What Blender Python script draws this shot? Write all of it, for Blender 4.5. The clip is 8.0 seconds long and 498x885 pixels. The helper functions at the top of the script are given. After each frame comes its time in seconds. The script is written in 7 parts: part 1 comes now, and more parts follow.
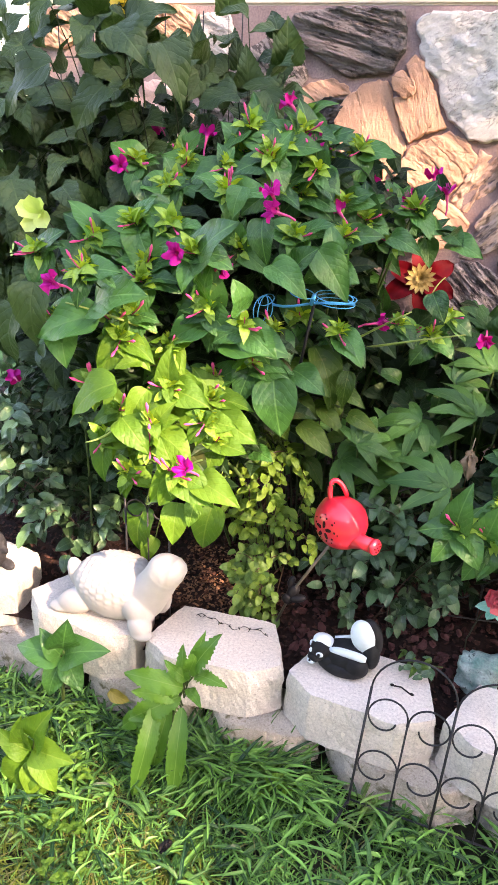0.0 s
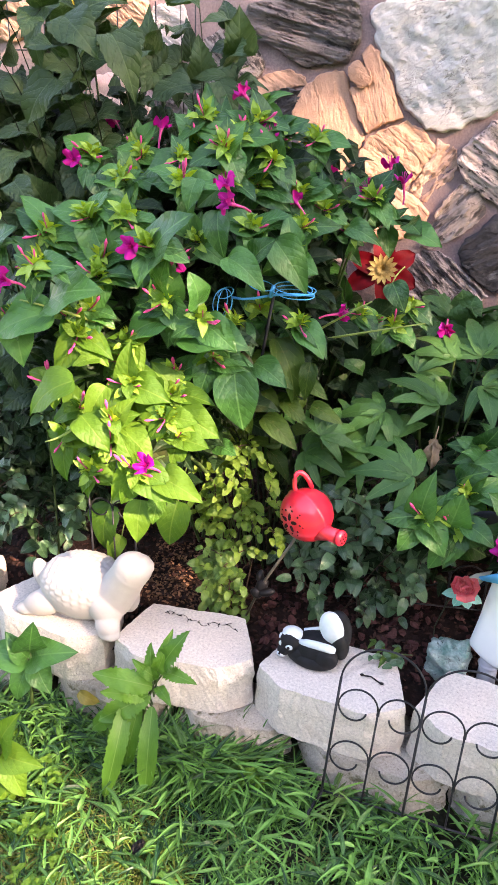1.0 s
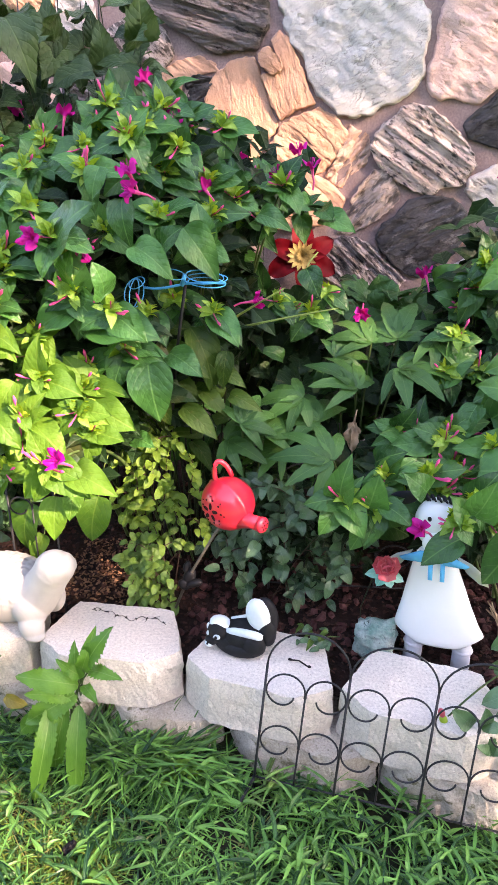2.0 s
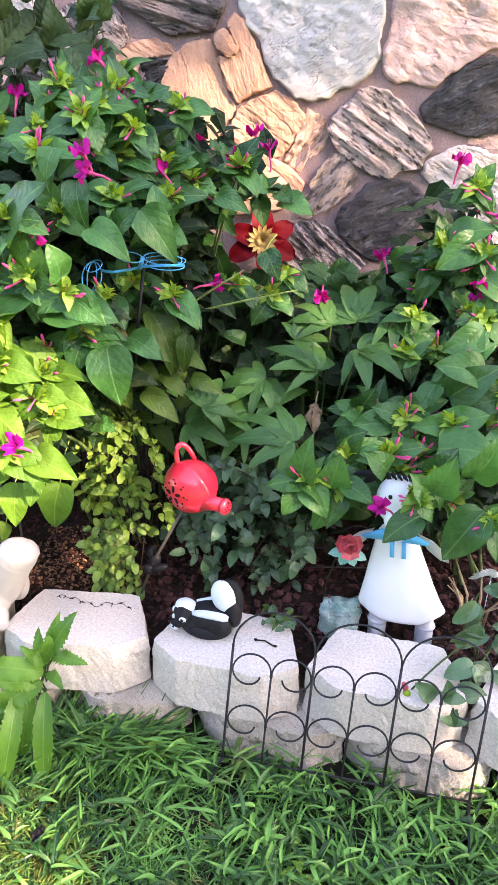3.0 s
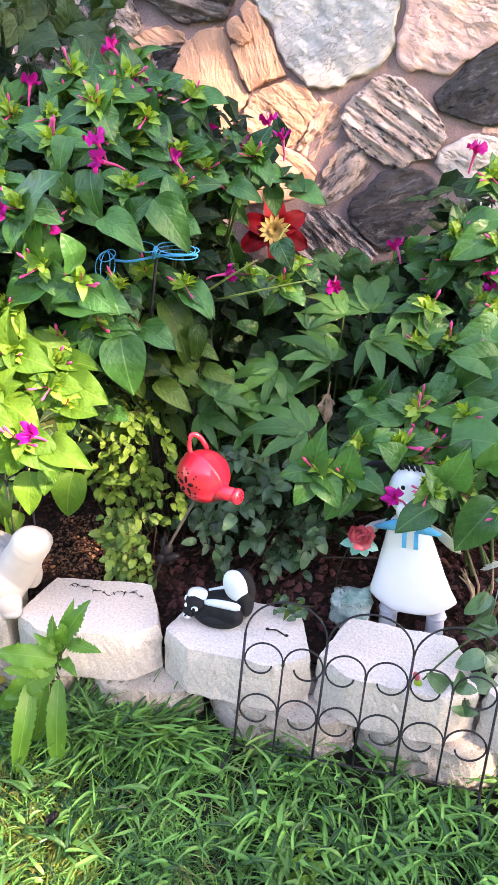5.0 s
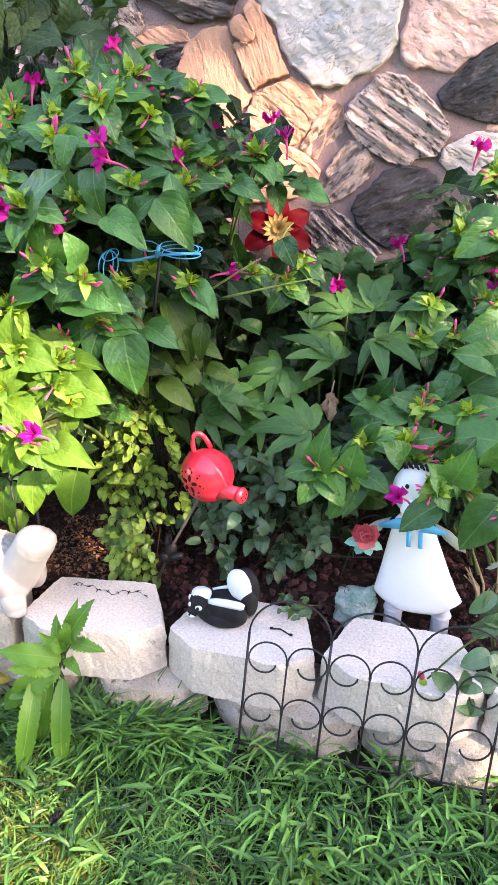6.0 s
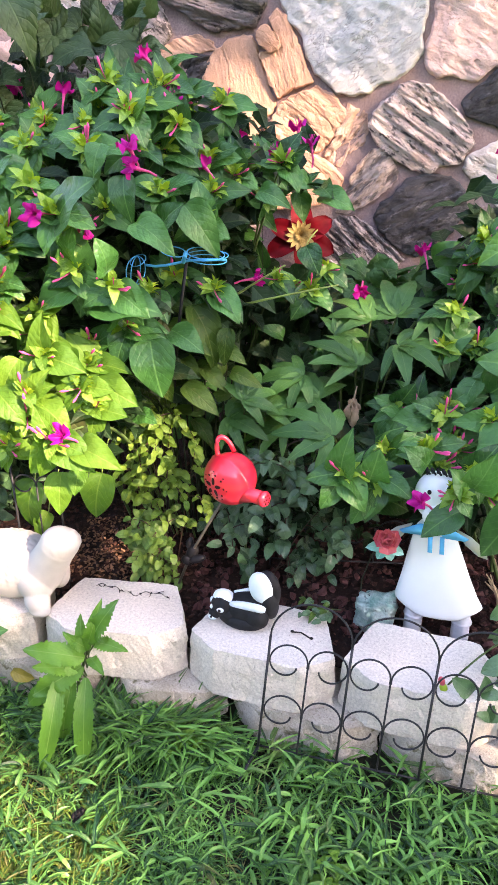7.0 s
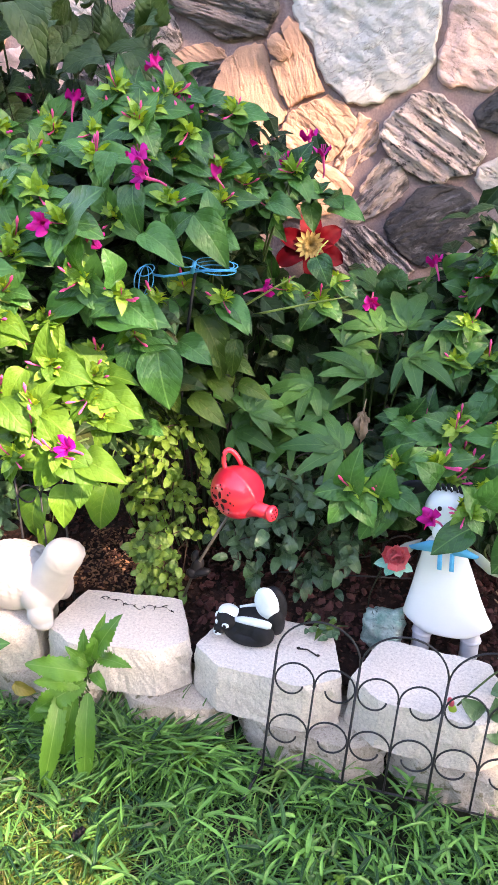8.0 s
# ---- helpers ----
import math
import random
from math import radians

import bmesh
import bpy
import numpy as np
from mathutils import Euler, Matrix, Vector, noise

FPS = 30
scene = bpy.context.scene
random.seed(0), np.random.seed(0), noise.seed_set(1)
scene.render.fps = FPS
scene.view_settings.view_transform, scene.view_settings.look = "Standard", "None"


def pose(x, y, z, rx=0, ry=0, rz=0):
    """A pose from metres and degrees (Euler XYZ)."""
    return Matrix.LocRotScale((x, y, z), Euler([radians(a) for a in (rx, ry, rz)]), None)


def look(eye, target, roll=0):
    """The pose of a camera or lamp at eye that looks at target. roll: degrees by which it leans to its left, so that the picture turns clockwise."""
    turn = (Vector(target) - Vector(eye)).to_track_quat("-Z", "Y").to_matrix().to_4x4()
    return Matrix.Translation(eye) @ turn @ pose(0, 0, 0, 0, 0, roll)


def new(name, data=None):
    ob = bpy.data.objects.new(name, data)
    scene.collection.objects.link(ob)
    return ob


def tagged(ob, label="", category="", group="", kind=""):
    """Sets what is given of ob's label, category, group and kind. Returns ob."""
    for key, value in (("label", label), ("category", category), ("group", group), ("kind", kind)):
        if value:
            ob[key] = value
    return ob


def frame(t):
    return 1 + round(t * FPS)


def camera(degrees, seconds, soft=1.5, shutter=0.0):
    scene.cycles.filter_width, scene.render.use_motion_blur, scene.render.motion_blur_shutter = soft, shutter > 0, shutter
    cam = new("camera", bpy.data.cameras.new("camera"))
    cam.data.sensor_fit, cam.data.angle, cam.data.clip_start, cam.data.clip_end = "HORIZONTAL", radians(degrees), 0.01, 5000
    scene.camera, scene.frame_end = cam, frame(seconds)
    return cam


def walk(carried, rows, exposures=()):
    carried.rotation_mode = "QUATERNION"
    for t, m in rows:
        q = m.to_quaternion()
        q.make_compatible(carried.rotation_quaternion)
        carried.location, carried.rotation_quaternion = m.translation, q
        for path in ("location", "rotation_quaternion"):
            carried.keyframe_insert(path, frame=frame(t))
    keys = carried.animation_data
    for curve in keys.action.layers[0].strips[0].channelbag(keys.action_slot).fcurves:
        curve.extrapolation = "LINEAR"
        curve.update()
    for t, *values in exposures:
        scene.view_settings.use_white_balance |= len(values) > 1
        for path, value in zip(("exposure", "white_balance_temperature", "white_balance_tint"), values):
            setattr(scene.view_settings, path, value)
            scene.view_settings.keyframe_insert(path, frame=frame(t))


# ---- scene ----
cam = camera(38.25, 8.0, soft=0.5)
EXPOSURES = [(0.0, 3.04, 7900, 29), (1.5, 3.00, 7500, 29), (3.5, 3.19, 7350, 29), (8.0, 3.12, 7350, 28)]
PATH = [
    (0, (0.2455, -1.0511, 1.1703), (-0.2487, 0.5093, 0.4215), 2.39),
    (0.5, (0.2620, -1.0450, 1.1693), (-0.2129, 0.5200, 0.4175), 2.11),
    (1, (0.2633, -1.0377, 1.1653), (-0.1677, 0.5371, 0.4075), 1.68),
    (1.5, (0.2814, -1.0287, 1.1596), (-0.0848, 0.5591, 0.3948), 1.31),
    (2, (0.3109, -1.0220, 1.1597), (0.0160, 0.5763, 0.3862), 1.26),
    (2.2, (0.3247, -1.0206, 1.1589), (0.0530, 0.5799, 0.3813), 1.28),
    (3.3, (0.3231, -1.0329, 1.1458), (0.1163, 0.5676, 0.3487), 1.47),
    (3.5, (0.3162, -1.0337, 1.1468), (0.1079, 0.5660, 0.3485), 1.59),
    (4, (0.3146, -1.0322, 1.1562), (0.0967, 0.5633, 0.3519), 1.58),
    (4.5, (0.3146, -1.0334, 1.1514), (0.0882, 0.5575, 0.3404), 1.44),
    (6, (0.3191, -1.0308, 1.1448), (0.0740, 0.5549, 0.3291), 0.95),
    (6.5, (0.3068, -1.0428, 1.1476), (0.0425, 0.5423, 0.3367), 0.90),
    (7, (0.3072, -1.0463, 1.1479), (0.0221, 0.5390, 0.3444), 0.98),
    (7.5, (0.3143, -1.0304, 1.1456), (0.0124, 0.5556, 0.3499), 1.12),
    (8, (0.2970, -1.0239, 1.1514), (-0.0007, 0.5653, 0.3604), 1.43),
]
walk(cam, [(t, look(eye, target, roll)) for t, eye, target, roll in PATH], exposures=EXPOSURES)

# ---------------------------------------------------------------- light
SUN_TO = Vector((0.74, -0.40, 0.54)).normalized()      # towards the sun
world = bpy.data.worlds.new("sky")
scene.world = world
world.use_nodes = True
wn = world.node_tree.nodes
sky = wn.new("ShaderNodeTexSky")
sky.sky_type, sky.sun_disc = "NISHITA", False
sky.sun_elevation = math.asin(SUN_TO.z)
sky.sun_rotation = math.atan2(SUN_TO.x, SUN_TO.y)
world.node_tree.links.new(sky.outputs[0], wn["Background"].inputs[0])
wn["Background"].inputs[1].default_value = 0.152
sun = new("sun", bpy.data.lights.new("sun", "SUN"))
sun.data.energy, sun.data.angle, sun.data.color = 2.8, radians(1.6), (1.0, 0.84, 0.66)
sun.matrix_world = look(SUN_TO * 20, (0, 0, 0))


# ---------------------------------------------------------------- materials
def nodes_of(name, rough=0.6, metal=0.0):
    m = bpy.data.materials.new(name)
    m.use_nodes = True
    nt = m.node_tree
    b = nt.nodes["Principled BSDF"]
    b.inputs["Roughness"].default_value, b.inputs["Metallic"].default_value = rough, metal
    b.inputs["Specular IOR Level"].default_value = 0.5 if rough < 0.44 else 0.2
    return m, nt, b


def noise_node(nt, scale, detail=4.0, vec=None, rough=0.55):
    n = nt.nodes.new("ShaderNodeTexNoise")
    n.inputs["Scale"].default_value, n.inputs["Detail"].default_value, n.inputs["Roughness"].default_value = scale, detail, rough
    if vec:
        nt.links.new(vec, n.inputs["Vector"])
    return n.outputs["Fac"]


def ramp(nt, fac, stops):
    r = nt.nodes.new("ShaderNodeValToRGB")
    e = r.color_ramp.elements
    while len(e) < len(stops):
        e.new(0.5)
    for el, (p, c) in zip(e, stops):
        el.position, el.color = p, (*c, 1) if len(c) == 3 else c
    nt.links.new(fac, r.inputs[0])
    return r.outputs[0]


def mixc(nt, fac, a, b, kind="MIX"):
    m = nt.nodes.new("ShaderNodeMix")
    m.data_type, m.blend_type = "RGBA", kind
    for k, v in ((0, fac), (6, a), (7, b)):
        if isinstance(v, (int, float)):
            m.inputs[k].default_value = v
        elif isinstance(v, tuple):
            m.inputs[k].default_value = (*v, 1)
        else:
            nt.links.new(v, m.inputs[k])
    return m.outputs[2]


def calc(nt, op, a, b=0.0):
    m = nt.nodes.new("ShaderNodeMath")
    m.operation = op
    for k, v in ((0, a), (1, b)):
        if isinstance(v, (int, float)):
            m.inputs[k].default_value = v
        else:
            nt.links.new(v, m.inputs[k])
    return m.outputs[0]


def bump(nt, b, height, strength=0.4, dist=0.004):
    n = nt.nodes.new("ShaderNodeBump")
    n.inputs["Strength"].default_value, n.inputs["Distance"].default_value = strength, dist
    nt.links.new(height, n.inputs["Height"])
    nt.links.new(n.outputs[0], b.inputs["Normal"])


def place_of(nt, sx=1, sy=1, sz=1, rz=0.0, ry=0.0):
    t = nt.nodes.new("ShaderNodeTexCoord")
    m = nt.nodes.new("ShaderNodeMapping")
    m.inputs["Scale"].default_value = (sx, sy, sz)
    src = t.outputs["Object"]
    if ry or rz:
        turn = nt.nodes.new("ShaderNodeMapping")
        turn.inputs["Rotation"].default_value = (0, ry, rz)
        nt.links.new(src, turn.inputs["Vector"])
        src = turn.outputs[0]
    nt.links.new(src, m.inputs["Vector"])
    return m.outputs[0]


def rough_mat(name, dark, light, scale, rough=0.8, bumps=0.5, fine=6.0, metal=0.0, stretch=(1, 1, 1), ry=0.0, dist=0.004, spots=None, pits=None):
    """A two-scale surface: broad patches from dark to light, fine grain, relief."""
    m, nt, b = nodes_of(name, rough, metal)
    v = place_of(nt, *stretch, ry=ry)
    big, small = noise_node(nt, scale, 5, v), noise_node(nt, scale * fine, 8, v, 0.7)
    mid = tuple((a + c) / 2 for a, c in zip(dark, light))
    col = ramp(nt, big, [(0.3, dark), (0.5, mid), (0.72, light)])
    grain = ramp(nt, small, [(0.3, (0.55, 0.55, 0.55)), (0.6, (1, 1, 1))])
    col = mixc(nt, 0.8, col, grain, "MULTIPLY")
    if spots:
        sp = ramp(nt, noise_node(nt, scale * 2.3, 6, v, 0.65), [(spots[1], (0, 0, 0)), (spots[1] + 0.08, (1, 1, 1))])
        col = mixc(nt, sp, col, spots[0])
    height = calc(nt, "ADD", small, big)
    if pits:
        hole = ramp(nt, noise_node(nt, pits[0], 3, v, 0.6), [(pits[1], (0, 0, 0)), (pits[1] + 0.06, (1, 1, 1))])
        col = mixc(nt, calc(nt, "MULTIPLY", hole, 0.6), col, tuple(0.3 * c for c in dark))
        height = calc(nt, "SUBTRACT", height, calc(nt, "MULTIPLY", hole, 0.7))
    nt.links.new(col, b.inputs["Base Color"])
    bump(nt, b, height, bumps, dist)
    return m


def leaf_mat(name, dark, light, vein, rough=0.36, through_light=0.22, veins=5.5, patchy=0.0, relief=0.12, gloss=0.5, lined=0.45, tones=(0.1, 0.9)):
    """A leaf: curved side veins off the midrib, a quilted blade, tone by object, light shining through."""
    m, nt, b = nodes_of(name, rough)
    uv = nt.nodes.new("ShaderNodeUVMap")
    info = nt.nodes.new("ShaderNodeObjectInfo")
    geo = nt.nodes.new("ShaderNodeNewGeometry")
    rnd = calc(nt, "FRACT", calc(nt, "ADD", info.outputs["Random"], geo.outputs["Random Per Island"]))
    wob = nt.nodes.new("ShaderNodeTexNoise")
    wob.noise_dimensions = "4D"
    wob.inputs["Scale"].default_value, wob.inputs["Detail"].default_value = 3.0, 2.0
    nt.links.new(uv.outputs[0], wob.inputs["Vector"])
    nt.links.new(calc(nt, "MULTIPLY", rnd, 40.0), wob.inputs["W"])
    sep = nt.nodes.new("ShaderNodeSeparateXYZ")
    nt.links.new(uv.outputs[0], sep.inputs[0])
    across = calc(nt, "ABSOLUTE", calc(nt, "SUBTRACT", sep.outputs[0], 0.5))
    bend = calc(nt, "MULTIPLY", calc(nt, "POWER", across, 1.35), veins * 1.35)
    phase = calc(nt, "SUBTRACT", calc(nt, "MULTIPLY", sep.outputs[1], veins), bend)
    phase = calc(nt, "ADD", phase, calc(nt, "ADD", calc(nt, "MULTIPLY", wob.outputs["Fac"], 0.9), calc(nt, "MULTIPLY", calc(nt, "SIGN", calc(nt, "SUBTRACT", sep.outputs[0], 0.5)), 0.17)))
    rib = calc(nt, "ABSOLUTE", calc(nt, "SUBTRACT", calc(nt, "FRACT", phase), 0.5))
    side = ramp(nt, rib, [(0.0, (1, 1, 1)), (0.06, (0, 0, 0))])
    quilt = calc(nt, "SQRT", calc(nt, "MULTIPLY", rib, 2.0))
    mid = ramp(nt, across, [(0.0, (1, 1, 1)), (0.03, (0, 0, 0))])
    lines = calc(nt, "MAXIMUM", calc(nt, "MULTIPLY", side, lined), calc(nt, "MULTIPLY", mid, 0.8))
    cells = nt.nodes.new("ShaderNodeTexVoronoi")
    cells.inputs["Scale"].default_value = 15.0
    nt.links.new(uv.outputs[0], cells.inputs["Vector"])
    v = place_of(nt)
    blot = noise_node(nt, 2.4, 5, v, 0.65)
    tone = calc(nt, "ADD", calc(nt, "MULTIPLY", rnd, 0.62), calc(nt, "MULTIPLY", blot, 0.5))
    tone = calc(nt, "SUBTRACT", tone, calc(nt, "MULTIPLY", cells.outputs["Distance"], 0.14))
    col = ramp(nt, tone, [(tones[0], dark), (tones[1], light)])
    col = mixc(nt, calc(nt, "MULTIPLY", lines, 0.75), col, vein)
    if patchy:
        sp = ramp(nt, noise_node(nt, 7, 5, v), [(0.62, (0, 0, 0)), (0.70, (1, 1, 1))])
        col = mixc(nt, calc(nt, "MULTIPLY", sp, patchy), col, (0.30, 0.22, 0.08))
    nt.links.new(col, b.inputs["Base Color"])
    b.inputs["Specular IOR Level"].default_value = gloss
    puff = calc(nt, "SUBTRACT", calc(nt, "SUBTRACT", quilt, lines), calc(nt, "MULTIPLY", cells.outputs["Distance"], 0.8))
    bump(nt, b, calc(nt, "ADD", calc(nt, "MULTIPLY", noise_node(nt, 3.5, 3, v), 1.5), calc(nt, "MULTIPLY", puff, relief * 1.6)), 0.55, 0.0045)
    t = nt.nodes.new("ShaderNodeBsdfTranslucent")
    nt.links.new(mixc(nt, 1.0, col, (1.0, 1.15, 0.35), "MULTIPLY"), t.inputs[0])
    mix = nt.nodes.new("ShaderNodeMixShader")
    mix.inputs[0].default_value = through_light
    nt.links.new(b.outputs[0], mix.inputs[1])
    nt.links.new(t.outputs[0], mix.inputs[2])
    nt.links.new(mix.outputs[0], nt.nodes["Material Output"].inputs[0])
    return m


def plain(name, c, rough=0.5, metal=0.0, var=0.15, scale=40, b_strength=0.15, coat=0.0):
    m, nt, b = nodes_of(name, rough, metal)
    v = place_of(nt)
    n = noise_node(nt, scale, 6, v)
    lo = tuple(x * (1 - var) for x in c)
    hi = tuple(min(1, x * (1 + var)) for x in c)
    nt.links.new(ramp(nt, n, [(0.3, lo), (0.7, hi)]), b.inputs["Base Color"])
    b.inputs["Coat Weight"].default_value = coat
    bump(nt, b, n, b_strength, 0.002)
    return m


M = {}
M["four"] = leaf_mat("four_leaf", (0.011, 0.058, 0.016), (0.066, 0.220, 0.042), (0.13, 0.29, 0.085), 0.37, relief=0.13, gloss=0.40, lined=0.25)
# Young growth's yellow green, with the sun on it put into the colour.
M["young"] = leaf_mat("sunny_young_leaf", (0.048, 0.148, 0.014), (0.128, 0.258, 0.024), (0.18, 0.30, 0.05), 0.5, 0.36, relief=0.12, lined=0.3, gloss=0.28)
M["aged"] = leaf_mat("aged_leaf", (0.020, 0.060, 0.009), (0.076, 0.148, 0.020), (0.12, 0.17, 0.045), 0.45, 0.26, 5, 0.15, gloss=0.3)
M["lobed"] = leaf_mat("lobed_leaf", (0.015, 0.040, 0.013), (0.052, 0.098, 0.032), (0.075, 0.125, 0.048), 0.5, 0.14, 5, relief=0.30, gloss=0.28)
M["black_twig"] = plain("black_twig", (0.016, 0.013, 0.012), 0.8, 0, 0.4)
M["darkstem"] = plain("dark_stem", (0.018, 0.025, 0.011), 0.65, 0, 0.3)
M["palm"] = leaf_mat("palmate_leaf", (0.025, 0.090, 0.020), (0.072, 0.190, 0.038), (0.107, 0.213, 0.057), 0.42, 0.2, 10, relief=0.05, gloss=0.32, lined=0.2)
M["rose"] = leaf_mat("rose_leaf", (0.012, 0.044, 0.019), (0.090, 0.190, 0.078), (0.13, 0.22, 0.11), 0.30, 0.06, 6, relief=0.04, gloss=0.52, lined=0.15)
# Sunlight is put into this colour, for the shrub's lit upper part.
M["leaflet_sun"] = leaf_mat("sunlit_leaflet", (0.060, 0.140, 0.018), (0.165, 0.265, 0.034), (0.19, 0.28, 0.06), 0.45, 0.30, 6, relief=0.03, gloss=0.3)
# Darker copy for the shrub's lower part, its shade put into the colour.
M["leaflet_shade"] = leaf_mat("shaded_leaflet", (0.045, 0.115, 0.022), (0.150, 0.255, 0.045), (0.18, 0.27, 0.08), 0.42, 0.22, 6, relief=0.03, gloss=0.35, lined=0.2)
# Near-black leaf colour: the shade in the bush gaps is painted into it.
M["vine"] = leaf_mat("gap_shade_leaf", (0.004, 0.014, 0.004), (0.016, 0.045, 0.012), (0.04, 0.08, 0.03), 0.5, 0.1, 5, 0.2, gloss=0.2)
M["grape"] = leaf_mat("grape_leaf", (0.024, 0.080, 0.020), (0.070, 0.180, 0.044), (0.11, 0.22, 0.07), 0.45, 0.2, 5, relief=0.2, gloss=0.3)
M["weed"] = leaf_mat("weed_leaf", (0.055, 0.165, 0.018), (0.125, 0.290, 0.038), (0.20, 0.34, 0.10), 0.42, 0.28, 9, relief=0.04, gloss=0.3, lined=0.12)
M["grass"] = leaf_mat("grass_blade", (0.008, 0.044, 0.012), (0.150, 0.370, 0.070), (0.21, 0.42, 0.115), 0.40, 0.18, 0.5, 0.25, relief=0.0, gloss=0.26, lined=0.0, tones=(0.26, 0.80))
M["straw"] = leaf_mat("dry_blade", (0.11, 0.12, 0.04), (0.24, 0.235, 0.085), (0.28, 0.25, 0.10), 0.8, 0.2, 0.5, gloss=0.1)
# Dry, yellower blade; the sunlit tone of the lawn's corner is put in too.
M["sunny_dry"] = leaf_mat("sunny_dry_blade", (0.035, 0.065, 0.010), (0.210, 0.270, 0.040), (0.25, 0.30, 0.07), 0.55, 0.2, 0.5, relief=0.0, gloss=0.2, lined=0.0)
M["tip"] = leaf_mat("tip_leaf", (0.10, 0.24, 0.020), (0.26, 0.44, 0.045), (0.24, 0.38, 0.08), relief=0.05)
M["stem"] = plain("green_stem", (0.055, 0.092, 0.026), 0.55, 0, 0.35)
M["shoot"] = plain("pale_shoot", (0.25, 0.33, 0.085), 0.5, 0, 0.25)
M["twig"] = plain("brown_twig", (0.055, 0.036, 0.024), 0.8, 0, 0.4)
M["calyx"] = leaf_mat("calyx", (0.290, 0.440, 0.026), (0.480, 0.590, 0.060), (0.44, 0.56, 0.08), 0.5, 0.35, 3, relief=0.0)
M["magenta"] = leaf_mat("magenta_petal", (0.40, 0.003, 0.20), (0.62, 0.006, 0.33), (0.50, 0.006, 0.26), 0.6, 0.3, 3, relief=0.0, gloss=0.3)
M["tube"] = plain("pink_tube", (0.56, 0.065, 0.20), 0.55, 0, 0.3)
M["pale"] = leaf_mat("pale_petal", (0.62, 0.72, 0.25), (0.72, 0.80, 0.33), (0.6, 0.7, 0.3), 0.6, 0.35, 5)
M["yellow"] = leaf_mat("yellow_petal", (0.70, 0.48, 0.04), (0.85, 0.62, 0.08), (0.7, 0.5, 0.1), 0.6, 0.3, 5)
M["yellow_leaf"] = leaf_mat("fallen_leaf", (0.22, 0.16, 0.03), (0.40, 0.33, 0.06), (0.45, 0.36, 0.1), 0.5, 0.25, 5, 0.6)
M["mortar"] = rough_mat("pink_mortar", (0.27, 0.188, 0.178), (0.39, 0.283, 0.265), 12, 0.95, 1.0, 14)
M["block"] = rough_mat("cast_block", (0.67, 0.60, 0.515), (0.77, 0.705, 0.615), 5, 0.92, 0.7, 40, dist=0.0028, spots=((0.56, 0.49, 0.42), 0.62), pits=(360, 0.63))
M["block_low"] = rough_mat("weathered_block", (0.48, 0.43, 0.345), (0.74, 0.675, 0.57), 11, 0.95, 1.0, 20, dist=0.006, spots=((0.20, 0.18, 0.11), 0.56), pits=(300, 0.62))
M["soil"] = rough_mat("bark_soil", (0.009, 0.005, 0.004), (0.040, 0.019, 0.014), 14, 0.95, 1.0, 8, dist=0.01)
M["turf"] = rough_mat("turf_soil", (0.008, 0.010, 0.005), (0.032, 0.030, 0.014), 10, 0.95, 1.0, 8, dist=0.01)
M["siding"] = plain("cream_siding", (0.62, 0.55, 0.44), 0.55, 0, 0.06, 12)
M["iron"] = plain("black_iron", (0.030, 0.030, 0.032), 0.5, 0.2, 0.4, 60, 0.3)
M["blue"] = plain("blue_wire", (0.04, 0.40, 0.72), 0.35, 0.2, 0.2)
M["red"] = plain("red_enamel", (0.66, 0.020, 0.042), 0.28, 0.0, 0.08, 30, 0.04, 0.6)
M["hole"] = plain("hole_shade", (0.03, 0.006, 0.006), 0.8)
M["rod"] = plain("bronze_rod", (0.14, 0.125, 0.105), 0.4, 0.7, 0.3)
M["plastic"] = plain("black_plastic", (0.010, 0.010, 0.012), 0.5)
M["white"] = plain("white_plaster", (0.43, 0.405, 0.37), 0.75, 0, 0.05, 25, 0.2)
M["tin"] = plain("white_enamel", (0.76, 0.81, 0.80), 0.38, 0, 0.04, 10, 0.05, 0.2)
M["tin_grey"] = plain("grey_legs", (0.50, 0.52, 0.57), 0.4, 0, 0.12)
M["collar"] = plain("blue_ribbon_paint", (0.06, 0.42, 0.72), 0.45, 0, 0.12)
M["black"] = plain("black_paint", (0.010, 0.0105, 0.012), 0.6, 0, 0.4, 80, 0.4)
M["snow"] = plain("white_paint", (0.62, 0.69, 0.71), 0.5, 0, 0.07, 60, 0.35)
M["petalred"] = plain("red_petal", (0.115, 0.0015, 0.004), 0.6, 0.0, 0.3, 30, 0.1)
M["gold"] = plain("gold_petal", (0.27, 0.19, 0.062), 0.5, 0.2, 0.5, 60, 0.3)
M["petalred"].node_tree.nodes["Principled BSDF"].inputs["Specular IOR Level"].default_value = 0.12
M["coral"] = leaf_mat("coral_petal", (0.55, 0.06, 0.09), (0.74, 0.17, 0.20), (0.78, 0.26, 0.26), 0.45, 0.2, 4, relief=0.0)
M["mint"] = leaf_mat("mint_leaf", (0.12, 0.45, 0.42), (0.30, 0.62, 0.55), (0.55, 0.72, 0.7), 0.35, 0.2, 5)
M["rock"] = rough_mat("turquoise_rock", (0.12, 0.36, 0.29), (0.78, 0.90, 0.84), 34, 0.35, 1.0, 5, spots=((0.03, 0.08, 0.065), 0.59), dist=0.008)
M["gauze"] = leaf_mat("wing_gauze", (0.45, 0.5, 0.55), (0.62, 0.66, 0.7), (0.75, 0.77, 0.8), 0.3, 0.4, 8)
M["squirrel"] = rough_mat("grey_squirrel", (0.008, 0.010, 0.014), (0.09, 0.09, 0.095), 26, 0.7, 1.0)
